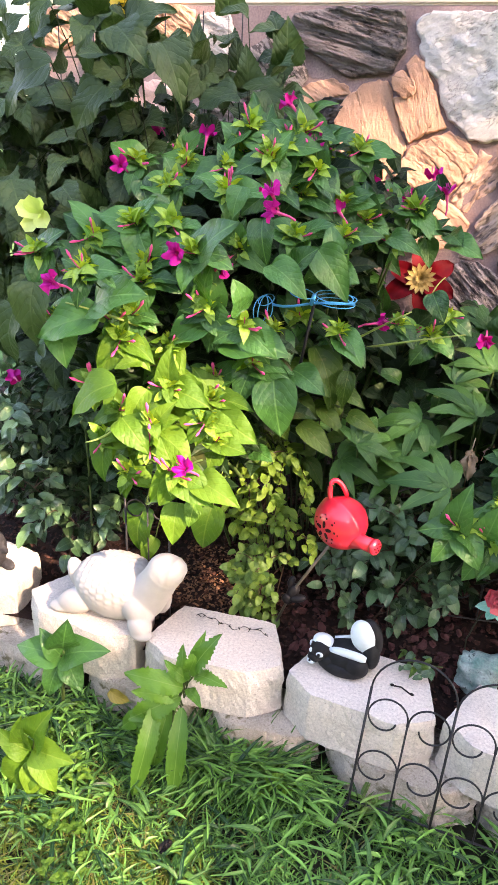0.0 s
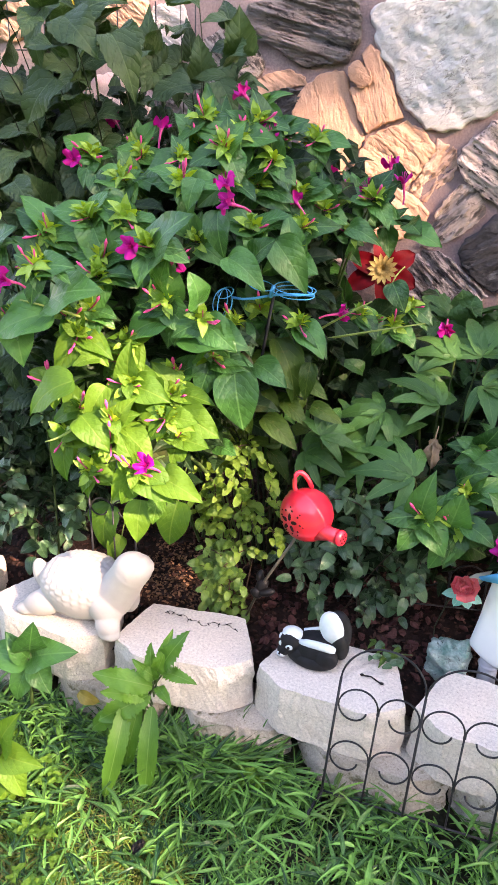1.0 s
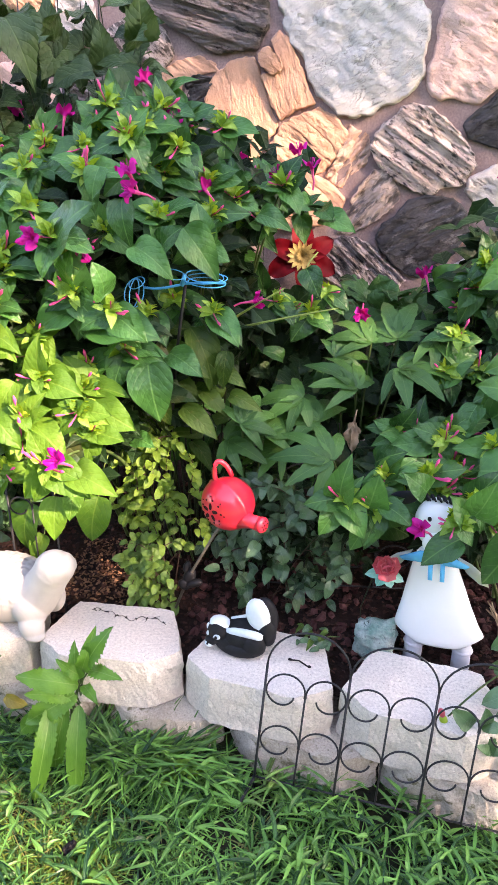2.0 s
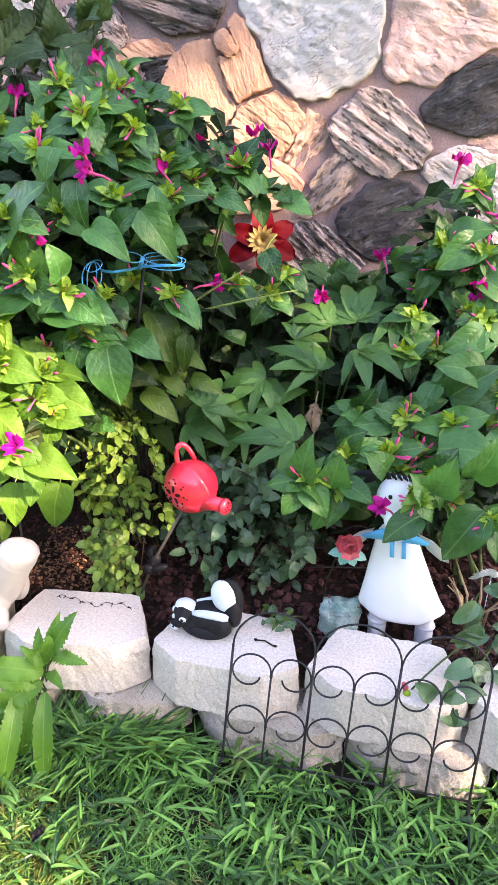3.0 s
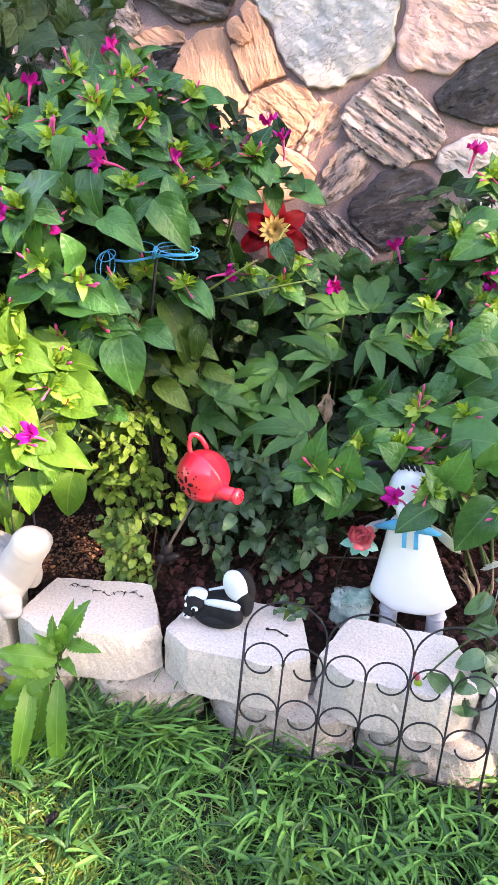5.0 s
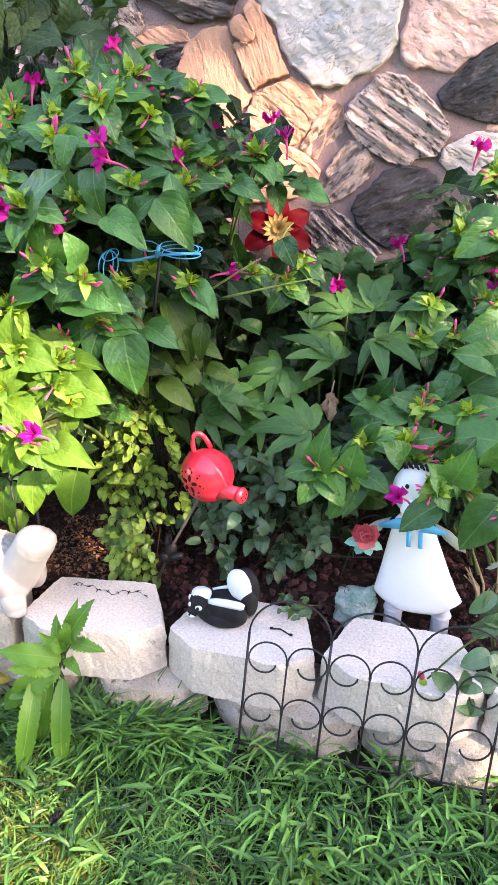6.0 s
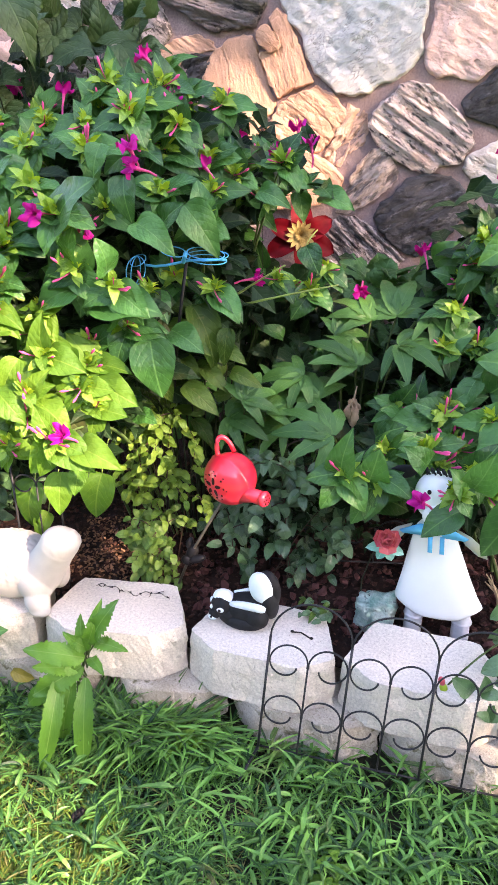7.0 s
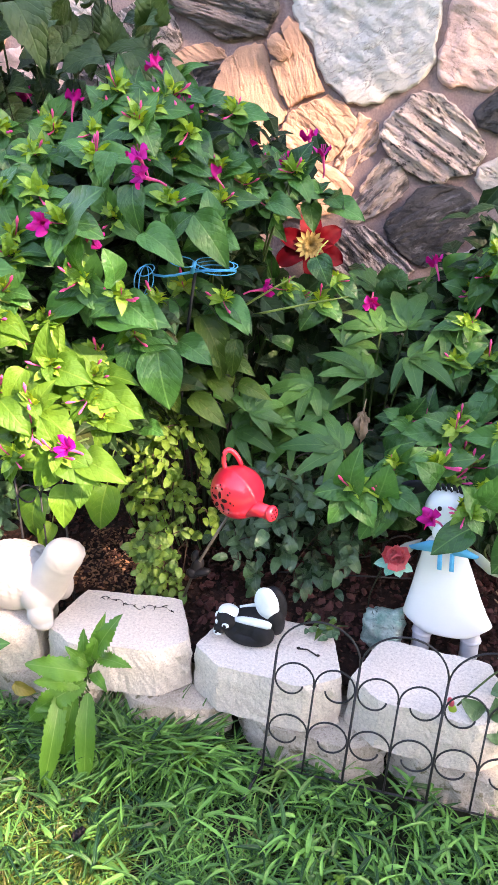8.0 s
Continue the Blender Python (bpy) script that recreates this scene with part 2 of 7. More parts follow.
M["bark"] = rough_mat("tree_bark", (0.07, 0.05, 0.035), (0.17, 0.125, 0.09), 6, 0.95, 1.0, 6)
M["stucco"] = rough_mat("dull_stucco", (0.30, 0.26, 0.22), (0.40, 0.35, 0.30), 2, 0.9, 0.3)
M["dead"] = plain("dried_leaf", (0.34, 0.24, 0.15), 0.85, 0, 0.35, 50, 0.5)
M["lawn_far"] = rough_mat("far_lawn", (0.05, 0.13, 0.03), (0.12, 0.24, 0.06), 3, 0.9, 0.5)


def stone_mat(name, dark, light, streak, angle, fine=1.0, amount=0.5, ledges=6.0, lined=0.6, relief=0.020, cover=0.36):
    """Rubble stone: blotches, split ledges and cracks along an angle in the wall's face, ledge shade painted dark,
    grit.
    """
    m, nt, b = nodes_of(name, 0.88)
    v = place_of(nt, 4, 12, 13, ry=radians(-angle))
    bed = noise_node(nt, 1.5 * fine, 6, v, 0.54)
    dyed = noise_node(nt, 1.9 * fine, 9, place_of(nt, 5, 12, 15, ry=radians(-angle - 4)), 0.66)
    patch = noise_node(nt, 10, 6, place_of(nt), 0.65)
    fleck = noise_node(nt, 70, 6, place_of(nt, 1, 1, 2.2, ry=radians(-angle)), 0.7)
    grit = noise_node(nt, 240, 4, place_of(nt), 0.7)
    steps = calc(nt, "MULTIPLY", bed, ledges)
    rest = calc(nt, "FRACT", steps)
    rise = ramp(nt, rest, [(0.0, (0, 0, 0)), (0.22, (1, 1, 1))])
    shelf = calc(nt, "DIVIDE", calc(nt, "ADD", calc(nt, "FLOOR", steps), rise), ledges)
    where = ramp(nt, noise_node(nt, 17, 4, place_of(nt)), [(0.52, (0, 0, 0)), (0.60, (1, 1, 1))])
    crack_shade = calc(nt, "MULTIPLY", ramp(nt, rest, [(0.05, (1, 1, 1)), (0.22, (0, 0, 0))]), where)
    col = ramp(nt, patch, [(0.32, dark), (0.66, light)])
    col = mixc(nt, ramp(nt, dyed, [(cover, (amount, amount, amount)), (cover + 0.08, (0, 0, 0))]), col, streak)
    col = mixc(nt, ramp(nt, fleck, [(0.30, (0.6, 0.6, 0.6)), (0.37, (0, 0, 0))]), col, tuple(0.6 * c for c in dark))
    # Dark line along each ledge: cracks, and the shade under it painted in.
    col = mixc(nt, calc(nt, "MULTIPLY", crack_shade, lined), col, tuple(0.22 * c for c in dark))
    flake = nt.nodes.new("ShaderNodeTexVoronoi")
    flake.feature = "DISTANCE_TO_EDGE"
    flake.inputs["Scale"].default_value = 6.0
    warp = nt.nodes.new("ShaderNodeVectorMath")
    warp.operation = "ADD"
    stir = nt.nodes.new("ShaderNodeTexNoise")
    stir.inputs["Scale"].default_value, stir.inputs["Detail"].default_value = 3.0, 6.0
    flat_on = place_of(nt, 2.2, 1, 6.0, ry=radians(-angle))
    nt.links.new(flat_on, stir.inputs["Vector"])
    nt.links.new(flat_on, warp.inputs[0])
    nt.links.new(stir.outputs["Color"], warp.inputs[1])
    nt.links.new(warp.outputs[0], flake.inputs["Vector"])
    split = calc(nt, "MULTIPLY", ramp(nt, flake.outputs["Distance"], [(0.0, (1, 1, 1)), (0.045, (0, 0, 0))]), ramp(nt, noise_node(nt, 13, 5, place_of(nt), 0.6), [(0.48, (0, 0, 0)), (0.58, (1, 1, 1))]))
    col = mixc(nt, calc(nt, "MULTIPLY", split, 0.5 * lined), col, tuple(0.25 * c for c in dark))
    col = mixc(nt, 0.45, col, ramp(nt, grit, [(0.3, (0.68, 0.68, 0.68)), (0.6, (1, 1, 1))]), "MULTIPLY")
    nt.links.new(col, b.inputs["Base Color"])
    height = calc(nt, "ADD", calc(nt, "MULTIPLY", shelf, 1.5), calc(nt, "ADD", calc(nt, "MULTIPLY", fleck, 0.22), calc(nt, "MULTIPLY", grit, 0.10)))
    height = calc(nt, "SUBTRACT", height, calc(nt, "ADD", calc(nt, "MULTIPLY", crack_shade, 0.12), calc(nt, "MULTIPLY", split, 0.30 * lined)))
    height = calc(nt, "ADD", height, calc(nt, "MULTIPLY", noise_node(nt, 30, 8, place_of(nt, 1, 1, 1.6, ry=radians(-angle)), 0.62), 0.7))
    bump(nt, b, height, 1.0, relief)
    return m


# ---------------------------------------------------------------- mesh helpers
def mesh_of(name, bm, mats, smooth=True):
    me = bpy.data.meshes.new(name)
    bm.normal_update()
    bm.to_mesh(me)
    bm.free()
    for m in (mats if isinstance(mats, (list, tuple)) else [mats]):
        me.materials.append(m)
    if smooth:
        for p in me.polygons:
            p.use_smooth = True
    return me


def part(name, bm, material, parent=None, label="", smooth=True):
    ob = new(name, bm if isinstance(bm, bpy.types.Mesh) else mesh_of(name, bm, material, smooth))
    ob.parent = parent
    return tagged(ob, label)


def root(name, x, y, z, label, category, group="", kind="", rz=0.0):
    ob = new(name)
    ob.empty_display_size = 0.05
    ob.matrix_basis = pose(x, y, z, 0, 0, rz)
    return tagged(ob, label, category, group, kind)


def box(bm, cx, cy, cz, sx, sy, sz, bevel=0.0, m=None):
    r = bmesh.ops.create_cube(bm, size=1, matrix=(m or Matrix()) @ Matrix.Translation((cx, cy, cz)) @ Matrix.Diagonal((sx, sy, sz, 1)))
    if bevel:
        es = list({e for v in r["verts"] for e in v.link_edges})
        bmesh.ops.bevel(bm, geom=es, offset=bevel, segments=2, affect="EDGES")


def tube(bm, pts, radii, seg=6, cap=True, mat=0):
    """A swept tube along points."""
    pts = [Vector(p) for p in pts]
    if isinstance(radii, (int, float)):
        radii = [radii] * len(pts)
    rings, up = [], Vector((0.3, 0.2, 1)).normalized()
    for i, p in enumerate(pts):
        d = (pts[min(i + 1, len(pts) - 1)] - pts[max(i - 1, 0)]).normalized()
        a = d.cross(up)
        a = a.normalized() if a.length > 1e-4 else d.orthogonal().normalized()
        b = d.cross(a)
        rings.append([bm.verts.new(p + (a * math.cos(k * 2 * math.pi / seg) + b * math.sin(k * 2 * math.pi / seg)) * radii[i]) for k in range(seg)])
    for r0, r1 in zip(rings, rings[1:]):
        for k in range(seg):
            f = bm.faces.new((r0[k], r0[(k + 1) % seg], r1[(k + 1) % seg], r1[k]))
            f.material_index = mat
    if cap:
        for r in (rings[0], rings[-1][::-1]):
            f = bm.faces.new(r[::-1])
            f.material_index = mat


def curve_pts(a, c, b, n=6):
    a, b, c = Vector(a), Vector(b), Vector(c)
    return [a * (1 - t) ** 2 + c * 2 * t * (1 - t) + b * t * t for t in (i / n for i in range(n + 1))]


def blob(bm, at, size, rot=(0, 0, 0), seg=20, rings=12, mat=0, wobble=0.0):
    m = pose(*at, *rot) @ Matrix.Diagonal((*size, 1))
    r = bmesh.ops.create_uvsphere(bm, u_segments=seg, v_segments=rings, radius=1, matrix=m)
    for v in r["verts"]:
        if wobble:
            v.co += (v.co - Vector(at)) * wobble * noise.noise(v.co * 30)
        for f in v.link_faces:
            f.material_index = mat


def blade(length, width, curl=0.3, fold=0.25, shape=0.42, tip=1.0, n=7, cols=2, wave=0.0, lobes=0, tooth=0.0, seed=0):
    """One leaf lying along +x, its blade facing +z: outline, fold along the midrib, drooping tip."""
    bm = bmesh.new()
    uvl = bm.loops.layers.uv.new("UVMap")
    rnd = random.Random(seed)
    rows = []
    q = 0.5 * (1 - shape) / shape * tip
    peak = (0.5 / (0.5 + q)) ** 0.5 * (q / (0.5 + q)) ** q
    for i in range(n + 1):
        t = (i / n) ** 1.35
        w = width / 2 * t ** 0.5 * max(0.0, 1 - t) ** q / peak
        if lobes:
            w *= 0.70 + 0.40 * abs(math.cos(t * lobes * math.pi))
        if tooth:
            w *= 1 + tooth * (rnd.uniform(-0.25, 0.95) if i % 2 else -rnd.uniform(0.0, 0.75))
        x, z = length * t, -curl * length * t * t + 0.10 * length * math.sin(t * math.pi)
        row = []
        for j in range(-cols, cols + 1):
            k = j / cols
            zz = z + fold * w * abs(k) + wave * width * math.sin(t * 11 + j + seed) * abs(k)
            row.append((bm.verts.new((x - 0.24 * w * abs(k) * (1 if t < shape else 0.4), w * k, zz)), (0.5 + k / 2 * max(0.2, w / (width / 2)), t)))
        rows.append(row)
    for r0, r1 in zip(rows, rows[1:]):
        for j in range(2 * cols):
            q = (r0[j], r1[j], r1[j + 1], r0[j + 1])
            f = bm.faces.new([v for v, _ in q])
            for lp, (_, u) in zip(f.loops, q):
                lp[uvl].uv = u
    bmesh.ops.remove_doubles(bm, verts=bm.verts[:], dist=1e-5)
    return bm


def aim(base, way, face=(0, -0.5, 1), size=1.0):
    """The pose of a leaf that springs from base along way and turns its blade towards face."""
    x = Vector(way).normalized()
    z = Vector(face)
    z = (z - x * z.dot(x))
    z = z.normalized() if z.length > 1e-3 else x.orthogonal()
    y = z.cross(x)
    m = Matrix((x, y, z)).transposed().to_4x4()
    return Matrix.Translation(base) @ m @ Matrix.Diagonal((size, size, size, 1))


def hang(name, me, m, parent, label=""):
    """A part on shared mesh data at a world pose under a thing."""
    ob = new(name, me)
    ob.parent = parent
    ob.matrix_basis = parent.matrix_basis.inverted() @ m
    return tagged(ob, label)


# ---------------------------------------------------------------- ground, bed, house wall
def sheet(name, x0, x1, y0, y1, nx, ny, height, mats):
    bm = bmesh.new()
    grid = [[bm.verts.new((x, y, height(x, y))) for x in np.linspace(x0, x1, nx + 1)] for y in np.linspace(y0, y1, ny + 1)]
    for a, b in zip(grid, grid[1:]):
        for i in range(nx):
            bm.faces.new((a[i], a[i + 1], b[i + 1], b[i]))
    return part(name, bm, mats)


def far_ground(x, y):
    return -0.012 if abs(x) > 3 or abs(y) > 3 else -0.012 + 0.012 * noise.noise(Vector((x * 5, y * 5, 0)))


ground = sheet("ground", -120, 120, -120, 120, 60, 60, far_ground, M["lawn_far"])
tagged(ground, "green lawn running out to the distance", "lawn", kind="structure")
turf = sheet("turf", -1.0, 1.1, -0.66, 0.06, 80, 40, lambda x, y: 0.004 + 0.008 * noise.noise(Vector((x * 7, y * 7, 3))), M["turf"])
tagged(turf, "dark damp soil and thatch under the grass", "soil", kind="structure")


def bed_height(x, y):
    return 0.125 + 0.05 * min(1, max(0, y - 0.1)) + 0.014 * noise.noise(Vector((x * 6, y * 6, 9)))


bed = sheet("flower_bed", -1.5, 1.5, 0.03, 1.16, 110, 40, bed_height, M["soil"])
# Unseen wall, added across the lawn to keep out low skylight.
shade_wall = new("shade_wall")
shade_wall.matrix_basis = pose(0, -7.0, 0)
tagged(shade_wall, "plain dull brown wall, unseen, added across the lawn to block low sky", "wall", kind="structure")
bm = bmesh.new()
box(bm, 0, 0, 2.15, 26, 0.3, 4.4)
part("wall_face", bm, M["stucco"], shade_wall, smooth=False)
tagged(bed, "dark brown flower bed soil with bark", "flower bed", kind="structure")

WALL_Y = 1.15
wall = root("wall_north", 0, WALL_Y, 0, "house wall of rubble stones set in pink mortar", "wall", kind="structure")
bm = bmesh.new()
box(bm, 0.9, 0.118, 0.70, 4.2, 0.284, 1.48)
part("mortar_bed", bm, M["mortar"], wall, "rough pinkish brown mortar", smooth=False)
siding = root("siding", 0, 0, 0, "cream painted siding board above the stonework", "siding", kind="structure")
for i in range(4):
    bm = bmesh.new()
    box(bm, 0.9, WALL_Y + 0.03 + 0.006 * i, 1.515 + 0.15 * i, 4.24, 0.10, 0.146, 0.006)
    part("board", bm, M["siding"], siding, smooth=False)

STONES = {
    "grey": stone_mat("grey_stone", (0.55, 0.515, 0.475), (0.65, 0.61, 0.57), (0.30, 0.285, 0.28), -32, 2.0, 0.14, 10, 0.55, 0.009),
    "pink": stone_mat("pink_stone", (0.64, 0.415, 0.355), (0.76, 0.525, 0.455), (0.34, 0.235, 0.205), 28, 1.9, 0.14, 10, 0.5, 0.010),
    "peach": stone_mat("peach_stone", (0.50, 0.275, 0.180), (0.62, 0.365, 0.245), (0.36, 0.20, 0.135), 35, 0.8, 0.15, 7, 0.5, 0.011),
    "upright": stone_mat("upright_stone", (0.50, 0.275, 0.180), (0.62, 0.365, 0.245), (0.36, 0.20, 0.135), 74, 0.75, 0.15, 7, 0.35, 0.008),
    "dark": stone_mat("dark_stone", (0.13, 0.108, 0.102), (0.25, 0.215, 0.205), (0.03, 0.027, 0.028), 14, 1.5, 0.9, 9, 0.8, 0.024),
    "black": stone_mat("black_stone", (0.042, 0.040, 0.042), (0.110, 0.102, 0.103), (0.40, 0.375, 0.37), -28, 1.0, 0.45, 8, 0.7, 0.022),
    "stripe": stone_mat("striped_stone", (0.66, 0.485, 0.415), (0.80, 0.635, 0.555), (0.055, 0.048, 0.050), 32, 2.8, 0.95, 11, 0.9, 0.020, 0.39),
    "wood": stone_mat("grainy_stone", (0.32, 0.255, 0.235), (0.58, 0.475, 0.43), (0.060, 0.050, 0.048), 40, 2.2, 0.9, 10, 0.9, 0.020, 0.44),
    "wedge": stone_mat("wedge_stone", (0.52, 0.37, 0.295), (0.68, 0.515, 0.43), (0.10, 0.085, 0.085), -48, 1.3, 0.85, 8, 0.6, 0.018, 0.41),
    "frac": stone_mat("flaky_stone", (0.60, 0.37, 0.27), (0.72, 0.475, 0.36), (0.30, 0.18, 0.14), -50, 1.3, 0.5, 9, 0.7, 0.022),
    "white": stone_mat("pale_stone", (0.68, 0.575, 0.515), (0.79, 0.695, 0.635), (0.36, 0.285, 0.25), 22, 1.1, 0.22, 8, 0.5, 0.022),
}
BEDDING = {"grey": 30, "pink": 24, "peach": 35, "upright": 74, "dark": 14, "black": -28, "stripe": 32, "wood": 40, "white": 22, "wedge": -48, "frac": -50}
SHARP = {"grey": 0.6, "pink": 0.7, "peach": 0.75, "upright": 0.55, "dark": 1.0, "black": 0.9, "stripe": 0.8, "wood": 0.8, "white": 0.7, "wedge": 0.8, "frac": 0.9}
GRAIN = {"grey": 16, "pink": 14, "peach": 9, "upright": 5, "dark": 4, "black": 9, "stripe": 3.5, "wood": 3, "white": 11, "wedge": 6, "frac": 8}
laid = []


def stone(kind, outline, depth=0.04, steps=0.010, seed=0, n=140, rings=44):
    """One rubble stone: a rounded outline in the wall's face, a domed and bedded front."""
    pts = [Vector(p) for p in outline]
    for f in (0.07, 0.22):
        pts = [q for a, b in zip(pts, pts[1:] + pts[:1]) for q in (a.lerp(b, f), b.lerp(a, f))]
    per = [0.0]
    for a, b in zip(pts, pts[1:] + pts[:1]):
        per.append(per[-1] + (b - a).length)
    ring = []
    for k in range(n):
        d = per[-1] * k / n
        i = max(j for j in range(len(pts)) if per[j] <= d)
        f = (d - per[i]) / max(1e-6, per[i + 1] - per[i])
        ring.append(pts[i].lerp(pts[(i + 1) % len(pts)], f))
    c = sum(ring, Vector((0, 0))) / n
    ring = [c + (p - c) * (1 + (0.013 if kind in ("peach", "upright") else 0.006) / max(0.02, (p - c).length)) for p in ring]
    ang = radians(BEDDING[kind])
    bm = bmesh.new()
    rows = []
    for j in range(rings + 1):
        r = j / rings
        row = []
        for k, p in enumerate(ring):
            q = c + (p - c) * r
            w = Vector((q.x * 40, q.y * 40, seed))
            if r > 0.8:
                q = q + (p - c).normalized() * (0.007 * noise.noise(w) + 0.004 * noise.noise(w * 2.6))
            edge = max(0.0, 1 - (max(0, r - 0.935) / 0.065) ** 3)
            across = (q.y * math.cos(ang) + q.x * math.sin(ang)) * {"stripe": 62, "wood": 60, "dark": 48}.get(kind, 28)
            along = (q.x * math.cos(ang) - q.y * math.sin(ang)) * GRAIN[kind]
            bed_n = noise.fractal(Vector((along, across, seed * 3.1)), 0.8, 2.1, 5)
            ledge = 0.7 * round(bed_n * 3.0) / 3.0 + 0.4 * bed_n
            h = (depth * (0.92 + 0.08 * (1 - r * r)) + SHARP[kind] * steps * ledge + 0.004 * noise.noise(w * 0.4)) * edge - 0.02 * (1 - edge)
            row.append(bm.verts.new((q.x, -h, q.y)))
            if j == 0:
                break
        rows.append(row)
    for k in range(n):
        bm.faces.new((rows[0][0], rows[1][(k + 1) % n], rows[1][k]))
    for a, b in zip(rows[1:], rows[2:]):
        for k in range(n):
            bm.faces.new((a[k], a[(k + 1) % n], b[(k + 1) % n], b[k]))
    bmesh.ops.recalc_face_normals(bm, faces=bm.faces[:])
    ob = part("stone", bm, STONES[kind], wall)
    laid.append((c, max((p - c).length for p in ring)))
    return ob


stone("grey", [(-0.040, 1.405), (-0.018, 1.350), (0.005, 1.297), (0.035, 1.274), (0.052, 1.229), (0.069, 1.183), (0.108, 1.157), (0.140, 1.133), (0.172, 1.123), (0.223, 1.132), (0.266, 1.157), (0.302, 1.165), (0.337, 1.189), (0.356, 1.222), (0.357, 1.292), (0.360, 1.37), (0.30, 1.427), (0.0, 1.427)], 0.045, 0.008, 1)
stone("pink", [(0.376, 1.36), (0.375, 1.28), (0.363, 1.235), (0.362, 1.20), (0.401, 1.167), (0.433, 1.177), (0.467, 1.162), (0.507, 1.162), (0.529, 1.187), (0.571, 1.214), (0.614, 1.246), (0.70, 1.27), (0.80, 1.31), (0.78, 1.425), (0.40, 1.427)], 0.04, 0.010, 2)
stone("black", [(0.474, 1.106), (0.482, 1.133), (0.528, 1.167), (0.577, 1.215), (0.630, 1.237), (0.72, 1.23), (0.80, 1.14), (0.74, 1.07), (0.664, 1.056), (0.605, 1.047), (0.543, 1.066), (0.494, 1.078)], 0.04, 0.008, 3)
stone("stripe", [(0.236, 1.047), (0.245, 1.085), (0.284, 1.121), (0.311, 1.153), (0.342, 1.163), (0.392, 1.149), (0.449, 1.105), (0.485, 1.079), (0.509, 1.045), (0.518, 1.014), (0.506, 0.994), (0.492, 0.962), (0.465, 0.959), (0.435, 0.955), (0.421, 0.940), (0.387, 0.935), (0.330, 0.956), (0.261, 1.005)], 0.045, 0.013, 4)
stone("black", [(0.275, 0.835), (0.322, 0.878), (0.357, 0.920), (0.409, 0.934), (0.471, 0.928), (0.515, 0.892), (0.526, 0.841), (0.493, 0.784), (0.432, 0.743), (0.403, 0.705), (0.356, 0.722), (0.309, 0.757), (0.278, 0.798)], 0.045, 0.008, 5)
stone("white", [(0.494, 0.955), (0.503, 0.977), (0.551, 1.010), (0.593, 1.026), (0.671, 1.012), (0.78, 0.97), (0.80, 0.86), (0.705, 0.828), (0.647, 0.834), (0.596, 0.862), (0.549, 0.898)], 0.038, 0.008, 6)
stone("pink", [(0.612, 1.042), (0.646, 1.052), (0.72, 1.062), (0.76, 1.045), (0.70, 1.022), (0.639, 1.024), (0.612, 1.030)], 0.025, 0.006, 7)
stone("wedge", [(0.249, 0.990), (0.286, 0.994), (0.313, 0.956), (0.329, 0.916), (0.290, 0.884), (0.245, 0.848), (0.191, 0.815), (0.160, 0.820), (0.172, 0.863), (0.194, 0.895), (0.214, 0.948)], 0.036, 0.012, 8)
stone("wood", [(0.166, 0.806), (0.207, 0.811), (0.252, 0.793), (0.309, 0.748), (0.372, 0.696), (0.342, 0.664), (0.277, 0.643), (0.208, 0.660), (0.120, 0.69), (0.120, 0.772)], 0.036, 0.014, 9)
stone("peach", [(0.170, 0.909), (0.155, 0.876), (0.116, 0.851), (0.051, 0.836), (-0.015, 0.830), (-0.099, 0.851), (-0.132, 0.935), (-0.091, 0.975), (-0.018, 0.975), (0.046, 0.983), (0.102, 0.962), (0.146, 0.939)], 0.048, 0.004, 10)
stone("upright", [(-0.225, 1.149), (-0.209, 1.197), (-0.192, 1.222), (-0.153, 1.250), (-0.096, 1.257), (-0.081, 1.227), (-0.066, 1.180), (-0.050, 1.133), (-0.030, 1.106), (-0.063, 1.048), (-0.095, 0.990), (-0.163, 1.037), (-0.211, 1.107)], 0.034, 0.005, 11)
stone("upright", [(-0.046, 1.301), (-0.026, 1.320), (0.0, 1.302), (0.016, 1.261), (0.041, 1.209), (0.070, 1.161), (0.017, 1.143), (-0.015, 1.122), (-0.032, 1.147), (-0.054, 1.207), (-0.060, 1.225), (-0.034, 1.225), (-0.016, 1.247), (-0.028, 1.271)], 0.046, 0.006, 12)
stone("peach", [(-0.070, 1.268), (-0.052, 1.284), (-0.034, 1.266), (-0.024, 1.247), (-0.039, 1.232), (-0.062, 1.245)], 0.060, 0.002, 13)
stone("peach", [(-0.022, 1.068), (-0.007, 1.096), (0.033, 1.116), (0.084, 1.140), (0.130, 1.118), (0.166, 1.083), (0.158, 1.059), (0.132, 1.026), (0.102, 0.988), (0.045, 0.998), (-0.019, 1.015), (-0.050, 1.041)], 0.040, 0.007, 14)
stone("frac", [(0.172, 1.108), (0.193, 1.094), (0.225, 1.082), (0.234, 1.036), (0.212, 0.978), (0.183, 0.936), (0.146, 0.950), (0.117, 0.974), (0.146, 1.018), (0.170, 1.059)], 0.030, 0.016, 15)
stone("dark", [(-0.392, 1.370), (-0.361, 1.420), (-0.303, 1.432), (-0.066, 1.432), (-0.057, 1.375), (-0.060, 1.329), (-0.088, 1.286), (-0.141, 1.282), (-0.202, 1.270), (-0.273, 1.313)], 0.05, 0.014, 16)
# The two small black stones here stand in for the climber's shadow patches.
stone("black", [(-0.284, 1.203), (-0.246, 1.216), (-0.200, 1.214), (-0.216, 1.190), (-0.232, 1.149), (-0.258, 1.120), (-0.293, 1.133), (-0.287, 1.175)], 0.03, 0.012, 17)
